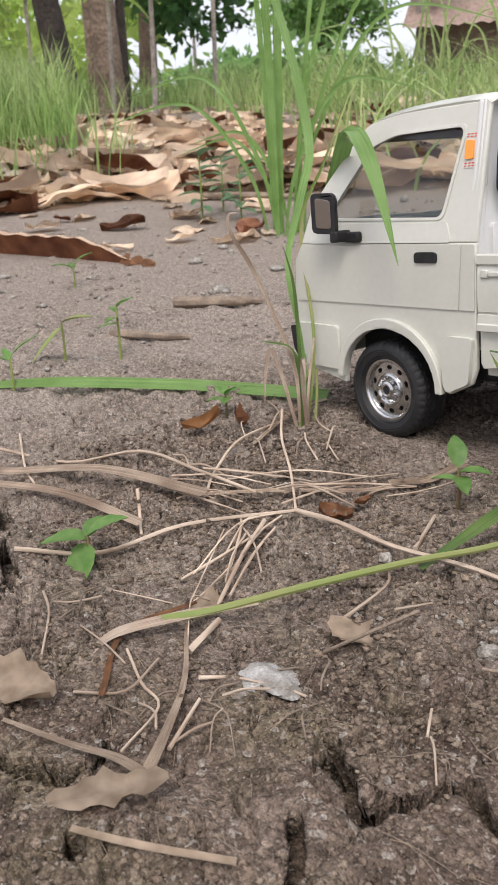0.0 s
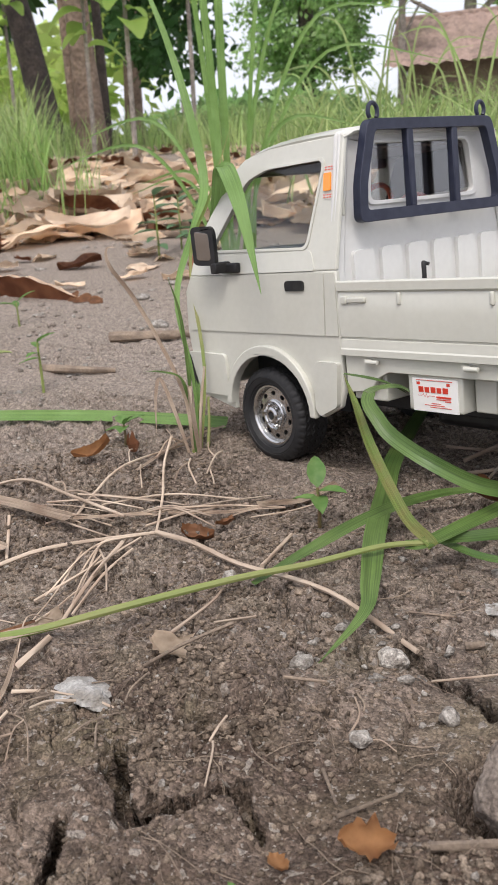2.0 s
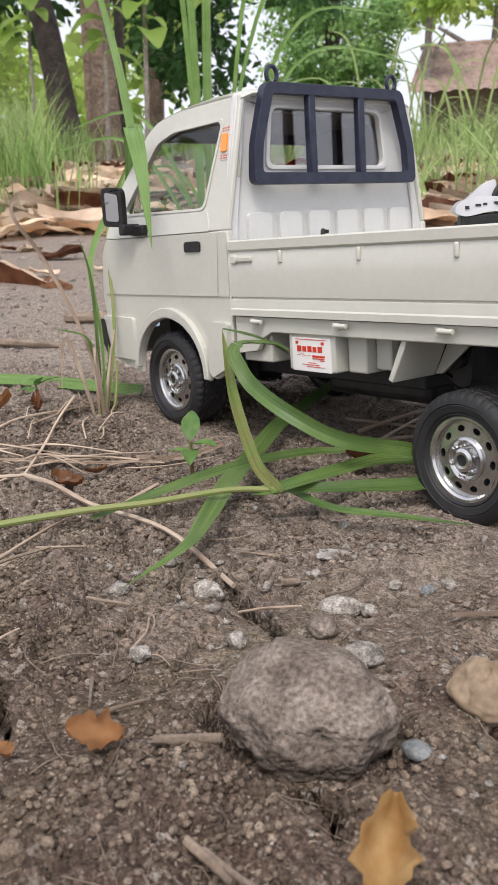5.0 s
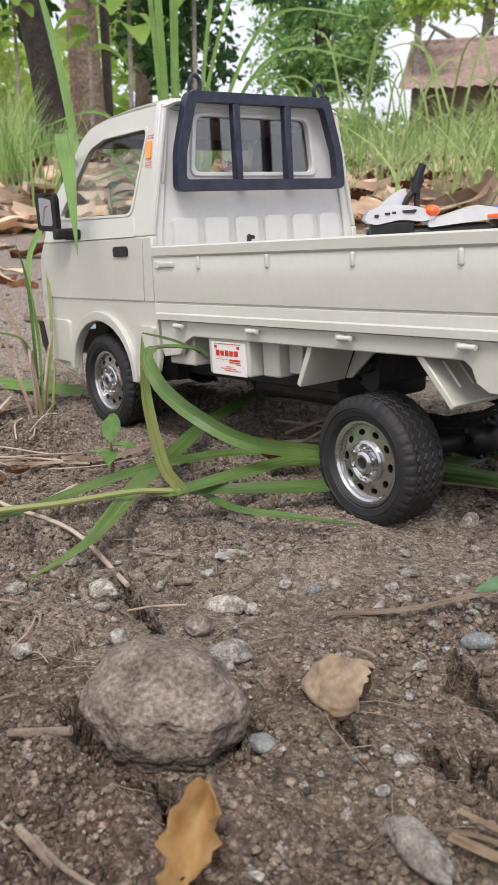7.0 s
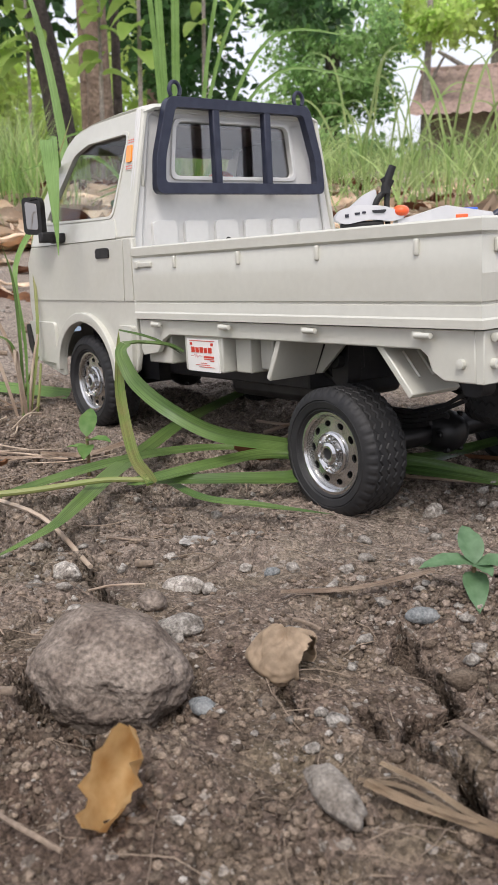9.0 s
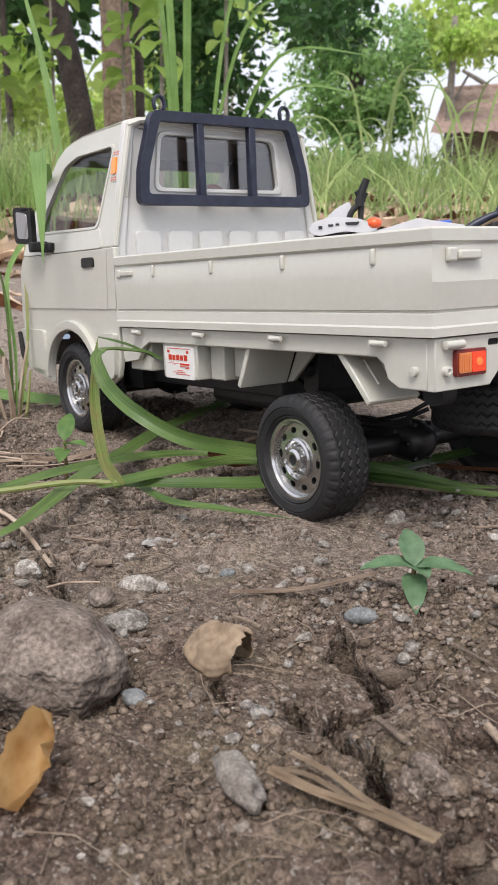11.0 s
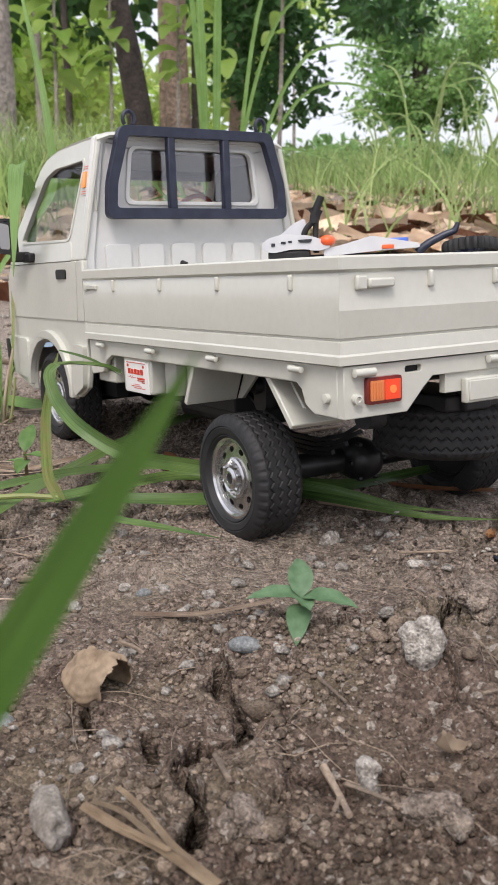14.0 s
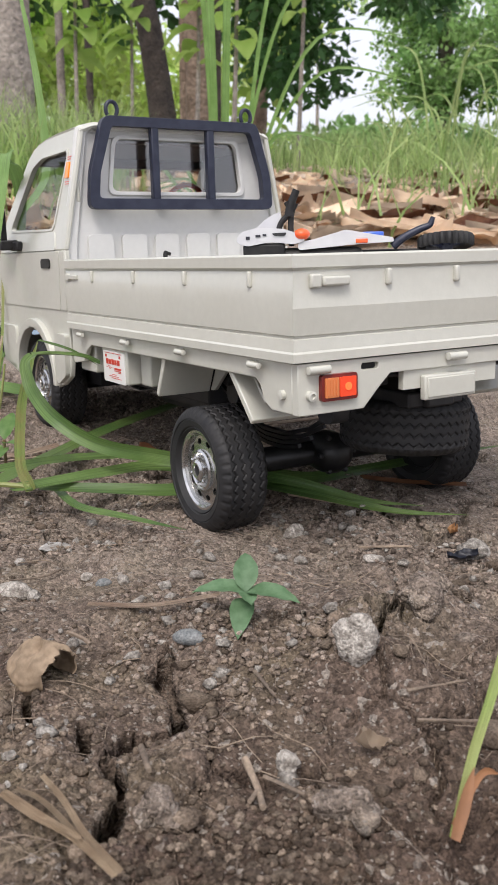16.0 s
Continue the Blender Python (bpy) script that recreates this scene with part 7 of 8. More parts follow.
dry_leaf("dry_leaf", 0.0060, 0.0045, (0.3, 0.5), ORANGE_LEAF, "tiny tan scrap of leaf on the soil", on_soil(0.1834, -0.1998, 0.0015, 5, 5, 10), 17, lobes=0.3, rough=0.4)
dry_leaf("dry_leaf", 0.0200, 0.0130, (0.1, 0.2), DRY_GREY, "grey withered leaf flat on the soil", on_soil(0.0269, -0.1810, 0.0020, 4, -4, 120), 18, lobes=0.5, rough=0.5)
dry_leaf("dry_leaf", 0.0075, 0.0045, (0.3, 0.5), ORANGE_LEAF, "small rusty leaf scrap behind the wheel", on_soil(0.2198, 0.0814, 0.0015, 4, -4, 120), 19, lobes=0.15, rough=0.3)
dry_leaf("plastic_scrap", 0.0110, 0.0060, (0.3, 0.3), NAVY_SCRAP, "dark blue scrap of plastic sheet on the soil", on_soil(0.2548, 0.0535, 0.0025, 6, -8, 60), 21, "litter scraps", lobes=0.3, rough=0.3)
dry_leaf("dry_leaf", 0.0085, 0.0060, (0.5, 0.6), DRY_GREY, "crumpled pale scrap of leaf on the lumpy soil", on_soil(0.3233, -0.0424, 0.0030, 20, 24, 75), 22, lobes=0.4, rough=0.5)

# motorbike model lying in the bed
bike = new("toy_motorcycle")
bike.matrix_basis = TRUCK @ pose(0.1290, 0.0690, 0.0, 0, 0, 55)
tagged(bike, "white and orange toy dirt bike lying in the truck bed", "toy motorcycle")
bm = panel(fillet([(-0.0290, 0.1085), (-0.0265, 0.1128), (-0.0180, 0.1148), (-0.0060, 0.1138), (0.0000, 0.1115), (0.0040, 0.1085), (-0.0020, 0.1066), (-0.0120, 0.1082), (-0.0240, 0.1062)], 0.003), [],
           lambda u, v, w: (u, w, v), 0.004, 0.0115)
board = part("number_board", bm, BIKE_WHITE, bike, "white front number board", bevel=0.0015, segments=3)
for u0, u1, z0, z1 in ((-0.0240, -0.0222, 0.1094, 0.1108), (-0.0195, -0.0172, 0.1104, 0.1114), (-0.0162, -0.0145, 0.1108, 0.1117)):
    part("print_bar", boxes((u0, u1, 0.0036, 0.0042, z0, z1)), PRINT_DARK, board)
part("air_vent", panel(fillet([(-0.0120, 0.1120), (-0.0050, 0.1122), (-0.0060, 0.1106), (-0.0110, 0.1108)], 0.001), [], lambda u, v, w: (u, w, v), 0.0035, 0.0042), CHASSIS, board, "grey air vent")
bm = panel(fillet([(-0.0225, 0.1125), (-0.0140, 0.1195), (-0.0080, 0.1222), (-0.0078, 0.1165), (-0.0105, 0.1120)], 0.002), [], lambda u, v, w: (u, w, v), 0.0125, 0.0175)
part("fork_cover", bm, BIKE_WHITE, bike, "white fork cover", bevel=0.0012, segments=2)
bm = panel(fillet([(0.0000, 0.1075), (0.0080, 0.1090), (0.0220, 0.1128), (0.0300, 0.1112), (0.0435, 0.1088), (0.0440, 0.1068), (0.0260, 0.1060), (0.0, 0.1040)], 0.0015), [], lambda u, v, w: (u, w, v), 0.005, 0.016)
tail = part("tail_fairing", bm, BIKE_WHITE, bike, "white plastic tail fairing", bevel=0.0012, segments=2)
part("stripe", boxes((0.0265, 0.0320, 0.0042, 0.0054, 0.1066, 0.1085)), BIKE_ORANGE, tail, bevel=0.0004)
part("stripe", boxes((0.0300, 0.0400, 0.0160, 0.0185, 0.1085, 0.1118)), BIKE_BLUE, tail, bevel=0.0006)
bm = bmesh.new()
bmesh.ops.create_icosphere(bm, subdivisions=3, radius=1.0, matrix=Matrix.Translation((0.0018, 0.0062, 0.1112)) @ Matrix.Diagonal((0.0038, 0.0040, 0.0027, 1)))
part("tank_cover", bm, BIKE_ORANGE, bike, "orange textured tank cover")
part("engine", boxes((-0.026, 0.030, 0.006, 0.020, 0.0668, 0.1052)), BLACK, bike, "black engine block", bevel=0.003)
bm = bmesh.new()
tube(bm, smooth_path([(-0.0032, 0.0120, 0.106), (-0.0034, 0.0120, 0.115), (-0.0028, 0.0118, 0.1215), (-0.0010, 0.0116, 0.1255)], 5), 0.0014, 8)
tube(bm, smooth_path([(-0.0100, 0.0115, 0.110), (-0.0080, 0.0115, 0.1165), (-0.0042, 0.0116, 0.1205), (-0.0020, 0.0116, 0.1225)], 5), 0.0014, 8)
bar = part("handlebar", bm, BLACK, bike, "black handlebar")
bm = bmesh.new()
tube(bm, smooth_path([(-0.0040, 0.0114, 0.1195), (-0.0035, 0.0114, 0.1240), (-0.0005, 0.0112, 0.1315)], 4), (0.0023, 0.0017), 10)
tube(bm, smooth_path([(-0.0040, 0.0112, 0.1235), (-0.0055, 0.0108, 0.1262)], 3), 0.0012, 7)
part("grip", bm, BLACK, bar)
for x, y, z, r, rx in ((0.0690, 0.0190, 0.1062, 0.0132, 80), (-0.0150, 0.0230, 0.0860, 0.0180, 75)):
    bm = bmesh.new()
    ring = []
    for i in range(72):
        a = 2 * math.pi * i / 72
        notch = 0.0011 if i % 3 == 0 else 0.0
        ring.append([bm.verts.new(((r + dr - (notch if dr > -0.001 else 0)) * math.cos(a), w, (r + dr - (notch if dr > -0.001 else 0)) * math.sin(a))) for dr, w in ((-0.0042, -0.0018), (-0.0008, -0.0028), (0.0, -0.0016), (0.0, 0.0016), (-0.0008, 0.0028), (-0.0042, 0.0018))])
    for a, b in zip(ring, ring[1:] + ring[:1]):
        for k in range(6):
            bm.faces.new((a[k], a[(k + 1) % 6], b[(k + 1) % 6], b[k]))
    bmesh.ops.recalc_face_normals(bm, faces=bm.faces)
    w_part = part("wheel", bm, RUBBER, bike, "knobbly black tyre")
    w_part.matrix_basis = pose(x, y, z, rx, 0, 8)
    bm = bmesh.new()
    for j in range(14):
        a = 2 * math.pi * j / 14
        tube(bm, [Vector((0.003 * math.cos(a), 0.002 * (-1) ** j, 0.003 * math.sin(a))), Vector(((r - 0.004) * math.cos(a), 0, (r - 0.004) * math.sin(a)))], 0.0005, 4)
    lathe(bm, [(0.003, -0.004), (0.0036, -0.003), (0.0036, 0.003), (0.003, 0.004)], 14, (0, 0, 0), "y")
    part("spokes", bm, NAVY, w_part)
part("swing_arm", boxes((0.028, 0.072, 0.0165, 0.0215, 0.0960, 0.1035)), BLACK, bike, bevel=0.001)
part("stand_block", boxes((0.060, 0.080, 0.012, 0.026, 0.0668, 0.0975)), BLACK, bike, bevel=0.002)
bm = bmesh.new()
tube(bm, smooth_path([(0.0440, 0.0150, 0.1045), (0.0490, 0.0150, 0.1085), (0.0565, 0.0150, 0.1122), (0.0608, 0.0150, 0.1138), (0.0618, 0.0150, 0.1155), (0.0626, 0.0150, 0.1176)], 5), (0.0021, 0.0011), 9)
part("brake_lever", bm, NAVY, bike, "dark bent lever")
# black block put in for the shadow under the number board
part("board_shadow", boxes((-0.0255, -0.0060, 0.0046, 0.0120, 0.0990, 0.1076)), BLACK, bike, bevel=0.0012)
# black lever standing at the head of the bed
bm = bmesh.new()
tube(bm, smooth_path([(0.0, 0.0, -0.020), (0.0, 0.0, 0.001), (-0.0008, 0.001, 0.0040)], 4), 0.0013, 8)
tube(bm, smooth_path([(-0.0008, 0.001, 0.0036), (0.0018, 0.002, 0.0030)], 3), 0.0010, 8)
lever = part("switch_lever", bm, BLACK, None)
lever.matrix_basis = TRUCK @ pose(0.0160, 0.0560, 0.1012)
tagged(lever, "small black switch lever at the head of the bed", "switch lever")

# ---- leaf litter on the bank ----
ORIGIN = Vector((0.39, -0.24))


def out_there(bearing, distance):
    """The plan point at a compass bearing (degrees, clockwise from +y) and distance from the camera's ground."""
    a = radians(bearing)
    return ORIGIN.x + math.sin(a) * distance, ORIGIN.y + math.cos(a) * distance


lr = random.Random(5)
LITTER = []
for k in range(6):
    LITTER.append(dry_leaf("litter_leaf", 0.150 + 0.02 * (k % 3), 0.105 + 0.012 * (k % 2), (lr.uniform(0.05, 0.2) * (-1) ** k, lr.uniform(-0.3, 0.25)), DRY_TAN if k < 4 else DRY_BROWN,
                           "large curled tan dead teak leaf in the litter" if k < 4 else "large curled red-brown dead leaf in the litter", pose(0, 0, 0), 40 + k, "leaf litter", 0.02, 0.05))
first = [True] * 6
for i in range(270):
    b = lr.uniform(-76, -34)
    d = 1.8 + 2.4 * lr.random() ** 1.1
    x, y = out_there(b, d)
    k = lr.choice((0, 1, 2, 3, 0, 1, 2, 3, 0, 1, 2, 3, 0, 1, 2, 4, 5)) if i % 14 else lr.choice((0, 1, 2, 3))
    m = pose(x, y, ground_z(x, y) + lr.uniform(0.008, 0.03), lr.uniform(-13, 13), lr.uniform(-13, 13), lr.uniform(0, 360))
    if first[k]:
        LITTER[k].matrix_basis, first[k] = m, False
    else:
        copy_thing(LITTER[k], m)
for (b, d, rx, ry, rz, k) in ((-66.8, 2.15, 10, 8, 70, 0), (-46.5, 1.75, 8, 6, 50, 2), (-50, 1.72, -18, 5, 100, 3), (-40, 1.8, 14, -18, 40, 2), (-38, 1.85, 30, 18, 140, 0), (-43, 1.8, -16, 10, 10, 1), (-41.5, 1.95, 20, 10, 60, 3)):
    x, y = out_there(b, d)
    copy_thing(LITTER[k], pose(x, y, ground_z(x, y) + 0.030, rx, ry, rz))


for i in range(26):
    x, y = out_there(lr.uniform(-74, -56), lr.uniform(1.25, 1.95))
    ob = copy_thing(LITTER[lr.choice((0, 1, 2, 3, 4))], pose(x, y, ground_z(x, y) + 0.006, lr.uniform(-10, 10), lr.uniform(-10, 10), lr.uniform(0, 360)) @ Matrix.Scale(lr.uniform(0.2, 0.45), 4))
    ob["label"] = "small scrap of dead leaf on bare soil"


def bed_of_leaves(name, count, source, mat, label, seed):
    """Many more such leaves, too many to tell apart, joined."""
    g = np.random.default_rng(seed)
    me = source.data
    base = np.array([v.co for v in me.vertices])
    base = base.reshape(-1, 3)
    faces = np.array([tuple(p.vertices) for p in me.polygons if len(p.vertices) == 4])
    vs, fs = [], []
    for i in range(count):
        b, d = g.uniform(-80, -32), 1.85 + 3.4 * g.random() ** 1.3
        x, y = out_there(b, d)
        m = np.array(pose(x, y, ground_z(x, y) + g.uniform(0.004, 0.014), g.uniform(-12, 12), g.uniform(-12, 12), g.uniform(0, 360)))
        s = g.uniform(0.6, 1.05)
        vs.append(base * s @ m[:3, :3].T + m[:3, 3])
        fs.append(faces + i * len(base))
    return tagged(new(name, mesh_of(name, np.concatenate(vs), np.concatenate(fs), mat)), label, "leaf litter", kind="stuff")


bed_of_leaves("leaf_litter", 300, LITTER[0], DRY_BED, "bed of tan dead leaves covering the bank", 3)
bed_of_leaves("leaf_litter", 240, LITTER[3], DRY_BED, "bed of tan dead leaves covering the bank", 4)
bed_of_leaves("leaf_litter", 90, LITTER[4], DRY_BROWN, "scattered red-brown dead leaves on the bank", 5)

# a long dead leaf folded along its length, dark underside up, pale rim, torn rusty tip
FOLD_A, FOLD_B = Vector((-0.868, 0.186, 0)), Vector((-0.706, 0.250, 0))
fold_axis = (FOLD_B - FOLD_A).normalized()
fold_back = Vector((-fold_axis.y, fold_axis.x, 0))
LEAF_LONG = (FOLD_B - FOLD_A).length


def fold_strip(low, high, u0, u1, rows, seed, steps=26):
    """A wavy strip of leaf between two edges, each (back, up) at a share of the length."""
    bm = bmesh.new()
    prev = None
    for i in range(steps + 1):
        u = u0 + (u1 - u0) * i / steps
        foot = FOLD_A + fold_axis * (LEAF_LONG * u)
        floor_z = ground_z(foot.x, foot.y)
        line = []
        for k in range(rows + 1):
            s = k / rows
            a, b = low(u), high(u)
            bump = 0.0016 * noise.noise(Vector((u * 14, s * 3, seed))) + 0.003 * s * (1 - s)
            line.append(bm.verts.new(foot + fold_back * (a[0] * (1 - s) + b[0] * s + bump) + Vector((0, 0, floor_z + a[1] * (1 - s) + b[1] * s + 0.6 * bump))))
        if prev:
            for k in range(rows):
                bm.faces.new((prev[k], prev[k + 1], line[k + 1], line[k]))
        prev = line
    bmesh.ops.solidify(bm, geom=bm.faces[:], thickness=0.0007)
    return bm


def fold_top(u):
    rise = min(1.0, (0.86 - u) / 0.42) if u < 0.86 else 0.0
    return 0.006 - 0.010 * rise, 0.003 + 0.027 * rise ** 0.8 + 0.0012 * math.sin(u * 31)


folded = new("folded_dead_leaf")
folded.location = (FOLD_A.x, FOLD_A.y, 0)
tagged(folded, "long red-brown dead leaf folded lengthwise on bare soil", "dead leaf", "leaf litter")
for name, mat, label, shape in (
        ("underside", DRY_BROWN, "dark red-brown underside", fold_strip(lambda u: (0.014 - 0.010 * max(0.0, u), 0.0005), fold_top, -0.55, 0.86, 6, 1.0)),
        ("rim", DRY_TAN, "pale tan turned-over rim", fold_strip(fold_top, lambda u: (fold_top(u)[0] + 0.010, fold_top(u)[1] + 0.001 - 0.003 * u), -0.55, 0.90, 4, 2.0)),
        ("torn_tip", RUSTY, "torn rusty tip", fold_strip(lambda u: (-0.004 + 0.006 * math.sin(u * 40), 0.001), lambda u: (0.010 + 0.006 * math.sin(u * 55) - 0.02 * max(0, u - 0.95), 0.009 - 0.02 * max(0, u - 0.86) + 0.003 * math.sin(u * 63)), 0.80, 1.12, 4, 3.0))):
    shell = part(name, shape, mat, folded, label, smooth=60)
    shell.matrix_parent_inverse = folded.matrix_basis.inverted()
# sticks lying in the litter
for b0, d0, b1, d1, r in ((-60, 1.8, -54, 1.7, 0.007), (-66, 0.95, -61, 0.92, 0.006), (-71, 0.85, -67, 0.80, 0.004)):
    (x0, y0), (x1, y1) = out_there(b0, d0), out_there(b1, d1)
    bm = bmesh.new()
    tube(bm, smooth_path([(x0, y0, ground_z(x0, y0) + r), ((x0 + x1) / 2 + 0.02, (y0 + y1) / 2, ground_z((x0 + x1) / 2, (y0 + y1) / 2) + r * 1.4), (x1, y1, ground_z(x1, y1) + r)], 6), (r, r * 0.6), 8, 0.1, lr)
    tagged(part("stick", bm, TWIG, None), "dead brown stick lying among leaves", "stick", "sticks")

# ---- grass ----


def grass(name, count, bearings, distances, height, width, label, seed, mat=GRASS, bend=0.45, gaps=0.0):
    """A stand of many thin blades, joined."""
    g = np.random.default_rng(seed)
    v, f = [], []
    for _ in range(count):
        b, d = g.uniform(*bearings), distances[0] + (distances[1] - distances[0]) * g.random()
        x, y = out_there(b, d)
        if gaps and float(value_noise(np.array(x * 2.3), np.array(y * 2.3), 51)) < gaps - 1:
            continue
        h = g.uniform(*height)
        a, turn = g.uniform(0, 6.28), g.uniform(0, 6.28)
        lean = bend * h * g.uniform(0.2, 1.2)
        w = width * g.uniform(0.6, 1.3)
        z = ground_z(x, y) - 0.01
        start = len(v)
        for k in range(6):
            t = k / 5
            px, py, pz = x + math.cos(a) * lean * t * t, y + math.sin(a) * lean * t * t, z + h * (t - 0.25 * bend * t ** 3)
            ww = w * (1 - t ** 1.8) + 0.0003
            v += [(px - math.cos(turn) * ww, py - math.sin(turn) * ww, pz), (px + math.cos(turn) * ww, py + math.sin(turn) * ww, pz)]
        f += [(start + 2 * k, start + 2 * k + 1, start + 2 * k + 3, start + 2 * k + 2) for k in range(5)]
    return tagged(new(name, mesh_of(name, v, f, mat)), label, "grass", kind="stuff")


grass("tall_grass", 4200, (-82, -65.0), (2.6, 4.8), (0.14, 0.38), 0.0030, "dense green meadow grass beyond the leaf litter", 1)
grass("tall_grass", 2600, (-66, -47), (4.3, 6.8), (0.10, 0.28), 0.004, "dense green meadow grass under the trees", 2, gaps=0.8)
grass("tall_grass", 1500, (-50, -24), (3.3, 5.8), (0.12, 0.42), 0.0032, "tall green grass on the bank", 3, bend=1.0, gaps=0.9)
grass("tall_grass", 150, (-52, -28), (1.7, 3.3), (0.10, 0.34), 0.0026, "sparse green grass growing through dead leaves", 4, bend=0.9)
grass("tall_grass", 110, (-76, -62), (2.0, 2.7), (0.06, 0.26), 0.0022, "sparse green grass growing through dead leaves", 5)
grass("tall_grass", 4000, (-95, -20), (7, 14), (0.15, 0.4), 0.010, "distant green meadow grass", 6)


def tussock(x, y, blades, label, seed, spread=0.03, mat=TUFT_BLADE):
    """A clump of long arching blades, each a part."""
    t = random.Random(seed)
    thing = new("grass_clump")
    for h, w, lean, turn in blades:
        a = radians(turn)
        dx, dy = math.cos(a) * lean, math.sin(a) * lean
        ox, oy = t.uniform(-spread, spread), t.uniform(-spread, spread)
        bm = bmesh.new()
        ribbon(bm, smooth_path([(ox, oy, -0.01), (ox + dx * 0.12, oy + dy * 0.12, h * 0.4), (ox + dx * 0.45, oy + dy * 0.45, h * 0.82), (ox + dx, oy + dy, h * (1.0 - 0.3 * min(1, lean / max(h, 0.01))))], 6), w, (0.8 + t.uniform(-0.3, 0.3), -0.6 + t.uniform(-0.3, 0.3), 0.2), 0.25, True, 0.5)
        part("blade", bm, mat, thing, smooth=60)
    thing.matrix_basis = pose(x, y, ground_z(x, y))
    return tagged(thing, label, "grass clump", "grass clumps")


x, y = out_there(-56.2, 1.36)
tussock(x, y, [(0.64, 0.0115, 0.03, 20), (0.66, 0.0105, 0.05, 200), (0.58, 0.0075, 0.08, 200), (0.46, 0.0055, 0.20, 35), (0.40, 0.0055, 0.26, 40), (0.26, 0.006, 0.22, 215), (0.22, 0.0055, 0.24, 225), (0.5, 0.006, 0.10, 60), (0.17, 0.0055, 0.14, 230),
                (0.24, 0.006, 0.2, 30), (0.34, 0.005, 0.3, 35), (0.16, 0.005, 0.15, 215), (0.14, 0.005, 0.03, 90), (0.18, 0.005, 0.04, 10)], "tall green grass clump rising behind the truck's cab", 3, 0.022)
for k, (b, d, s) in enumerate(((-45, 2.7, 1.0), (-39.5, 2.4, 1.0), (-48.5, 3.2, 0.9), (-42.5, 3.4, 1.1), (-36.5, 2.9, 1.1))):
    x, y = out_there(b, d)
    t = random.Random(70 + k)
    tussock(x, y, [(s * t.uniform(0.24, 0.52), 0.0062, s * t.uniform(0.05, 0.32), t.choice((30, 210)) + t.uniform(-40, 40)) for _ in range(9)], "green grass clump on the bank", 4 + k, 0.05, STALK_GRASS)
# ---- trees ----


def leaves_cloud(name, clouds, count, size, mat, parent, seed, droop=0.3):
    """A crown of many small leaves round clump centres: (x, y, z, rx, ry, rz)."""
    g = np.random.default_rng(seed)
    weights = np.array([c[3] * c[4] * c[5] for c in clouds]) ** 0.7
    pick = g.choice(len(clouds), count, p=weights / weights.sum())
    c = np.array(clouds)[pick]
    d = g.normal(size=(count, 3))
    d /= np.linalg.norm(d, axis=1)[:, None]
    p = c[:, :3] + d * c[:, 3:] * (g.random((count, 1)) ** 0.45)
    p += 0.10 * c[:, 3:4] * np.stack([value_noise(p[:, 0] * 2.1 / size * 0.06 + k, p[:, 2] * 2.1 / size * 0.06, 61 + k) for k in range(3)], -1)
    u = g.normal(size=(count, 3)) + d * 0.5
    u[:, 2] -= droop
    u /= np.linalg.norm(u, axis=1)[:, None]
    w = np.cross(u, g.normal(size=(count, 3)))
    w /= np.linalg.norm(w, axis=1)[:, None]
    n = np.cross(u, w)
    L = size * g.uniform(0.6, 1.4, (count, 1))
    verts = np.stack([p, p + u * L * 0.5 + w * L * 0.27 + n * L * 0.06, p + u * L, p + u * L * 0.5 - w * L * 0.27 + n * L * 0.06], 1).reshape(-1, 3)
    faces = np.arange(4 * count).reshape(-1, 4)
    ob = new(name, mesh_of(name, verts, faces, mat, smooth=False))
    ob.parent = parent
    return ob


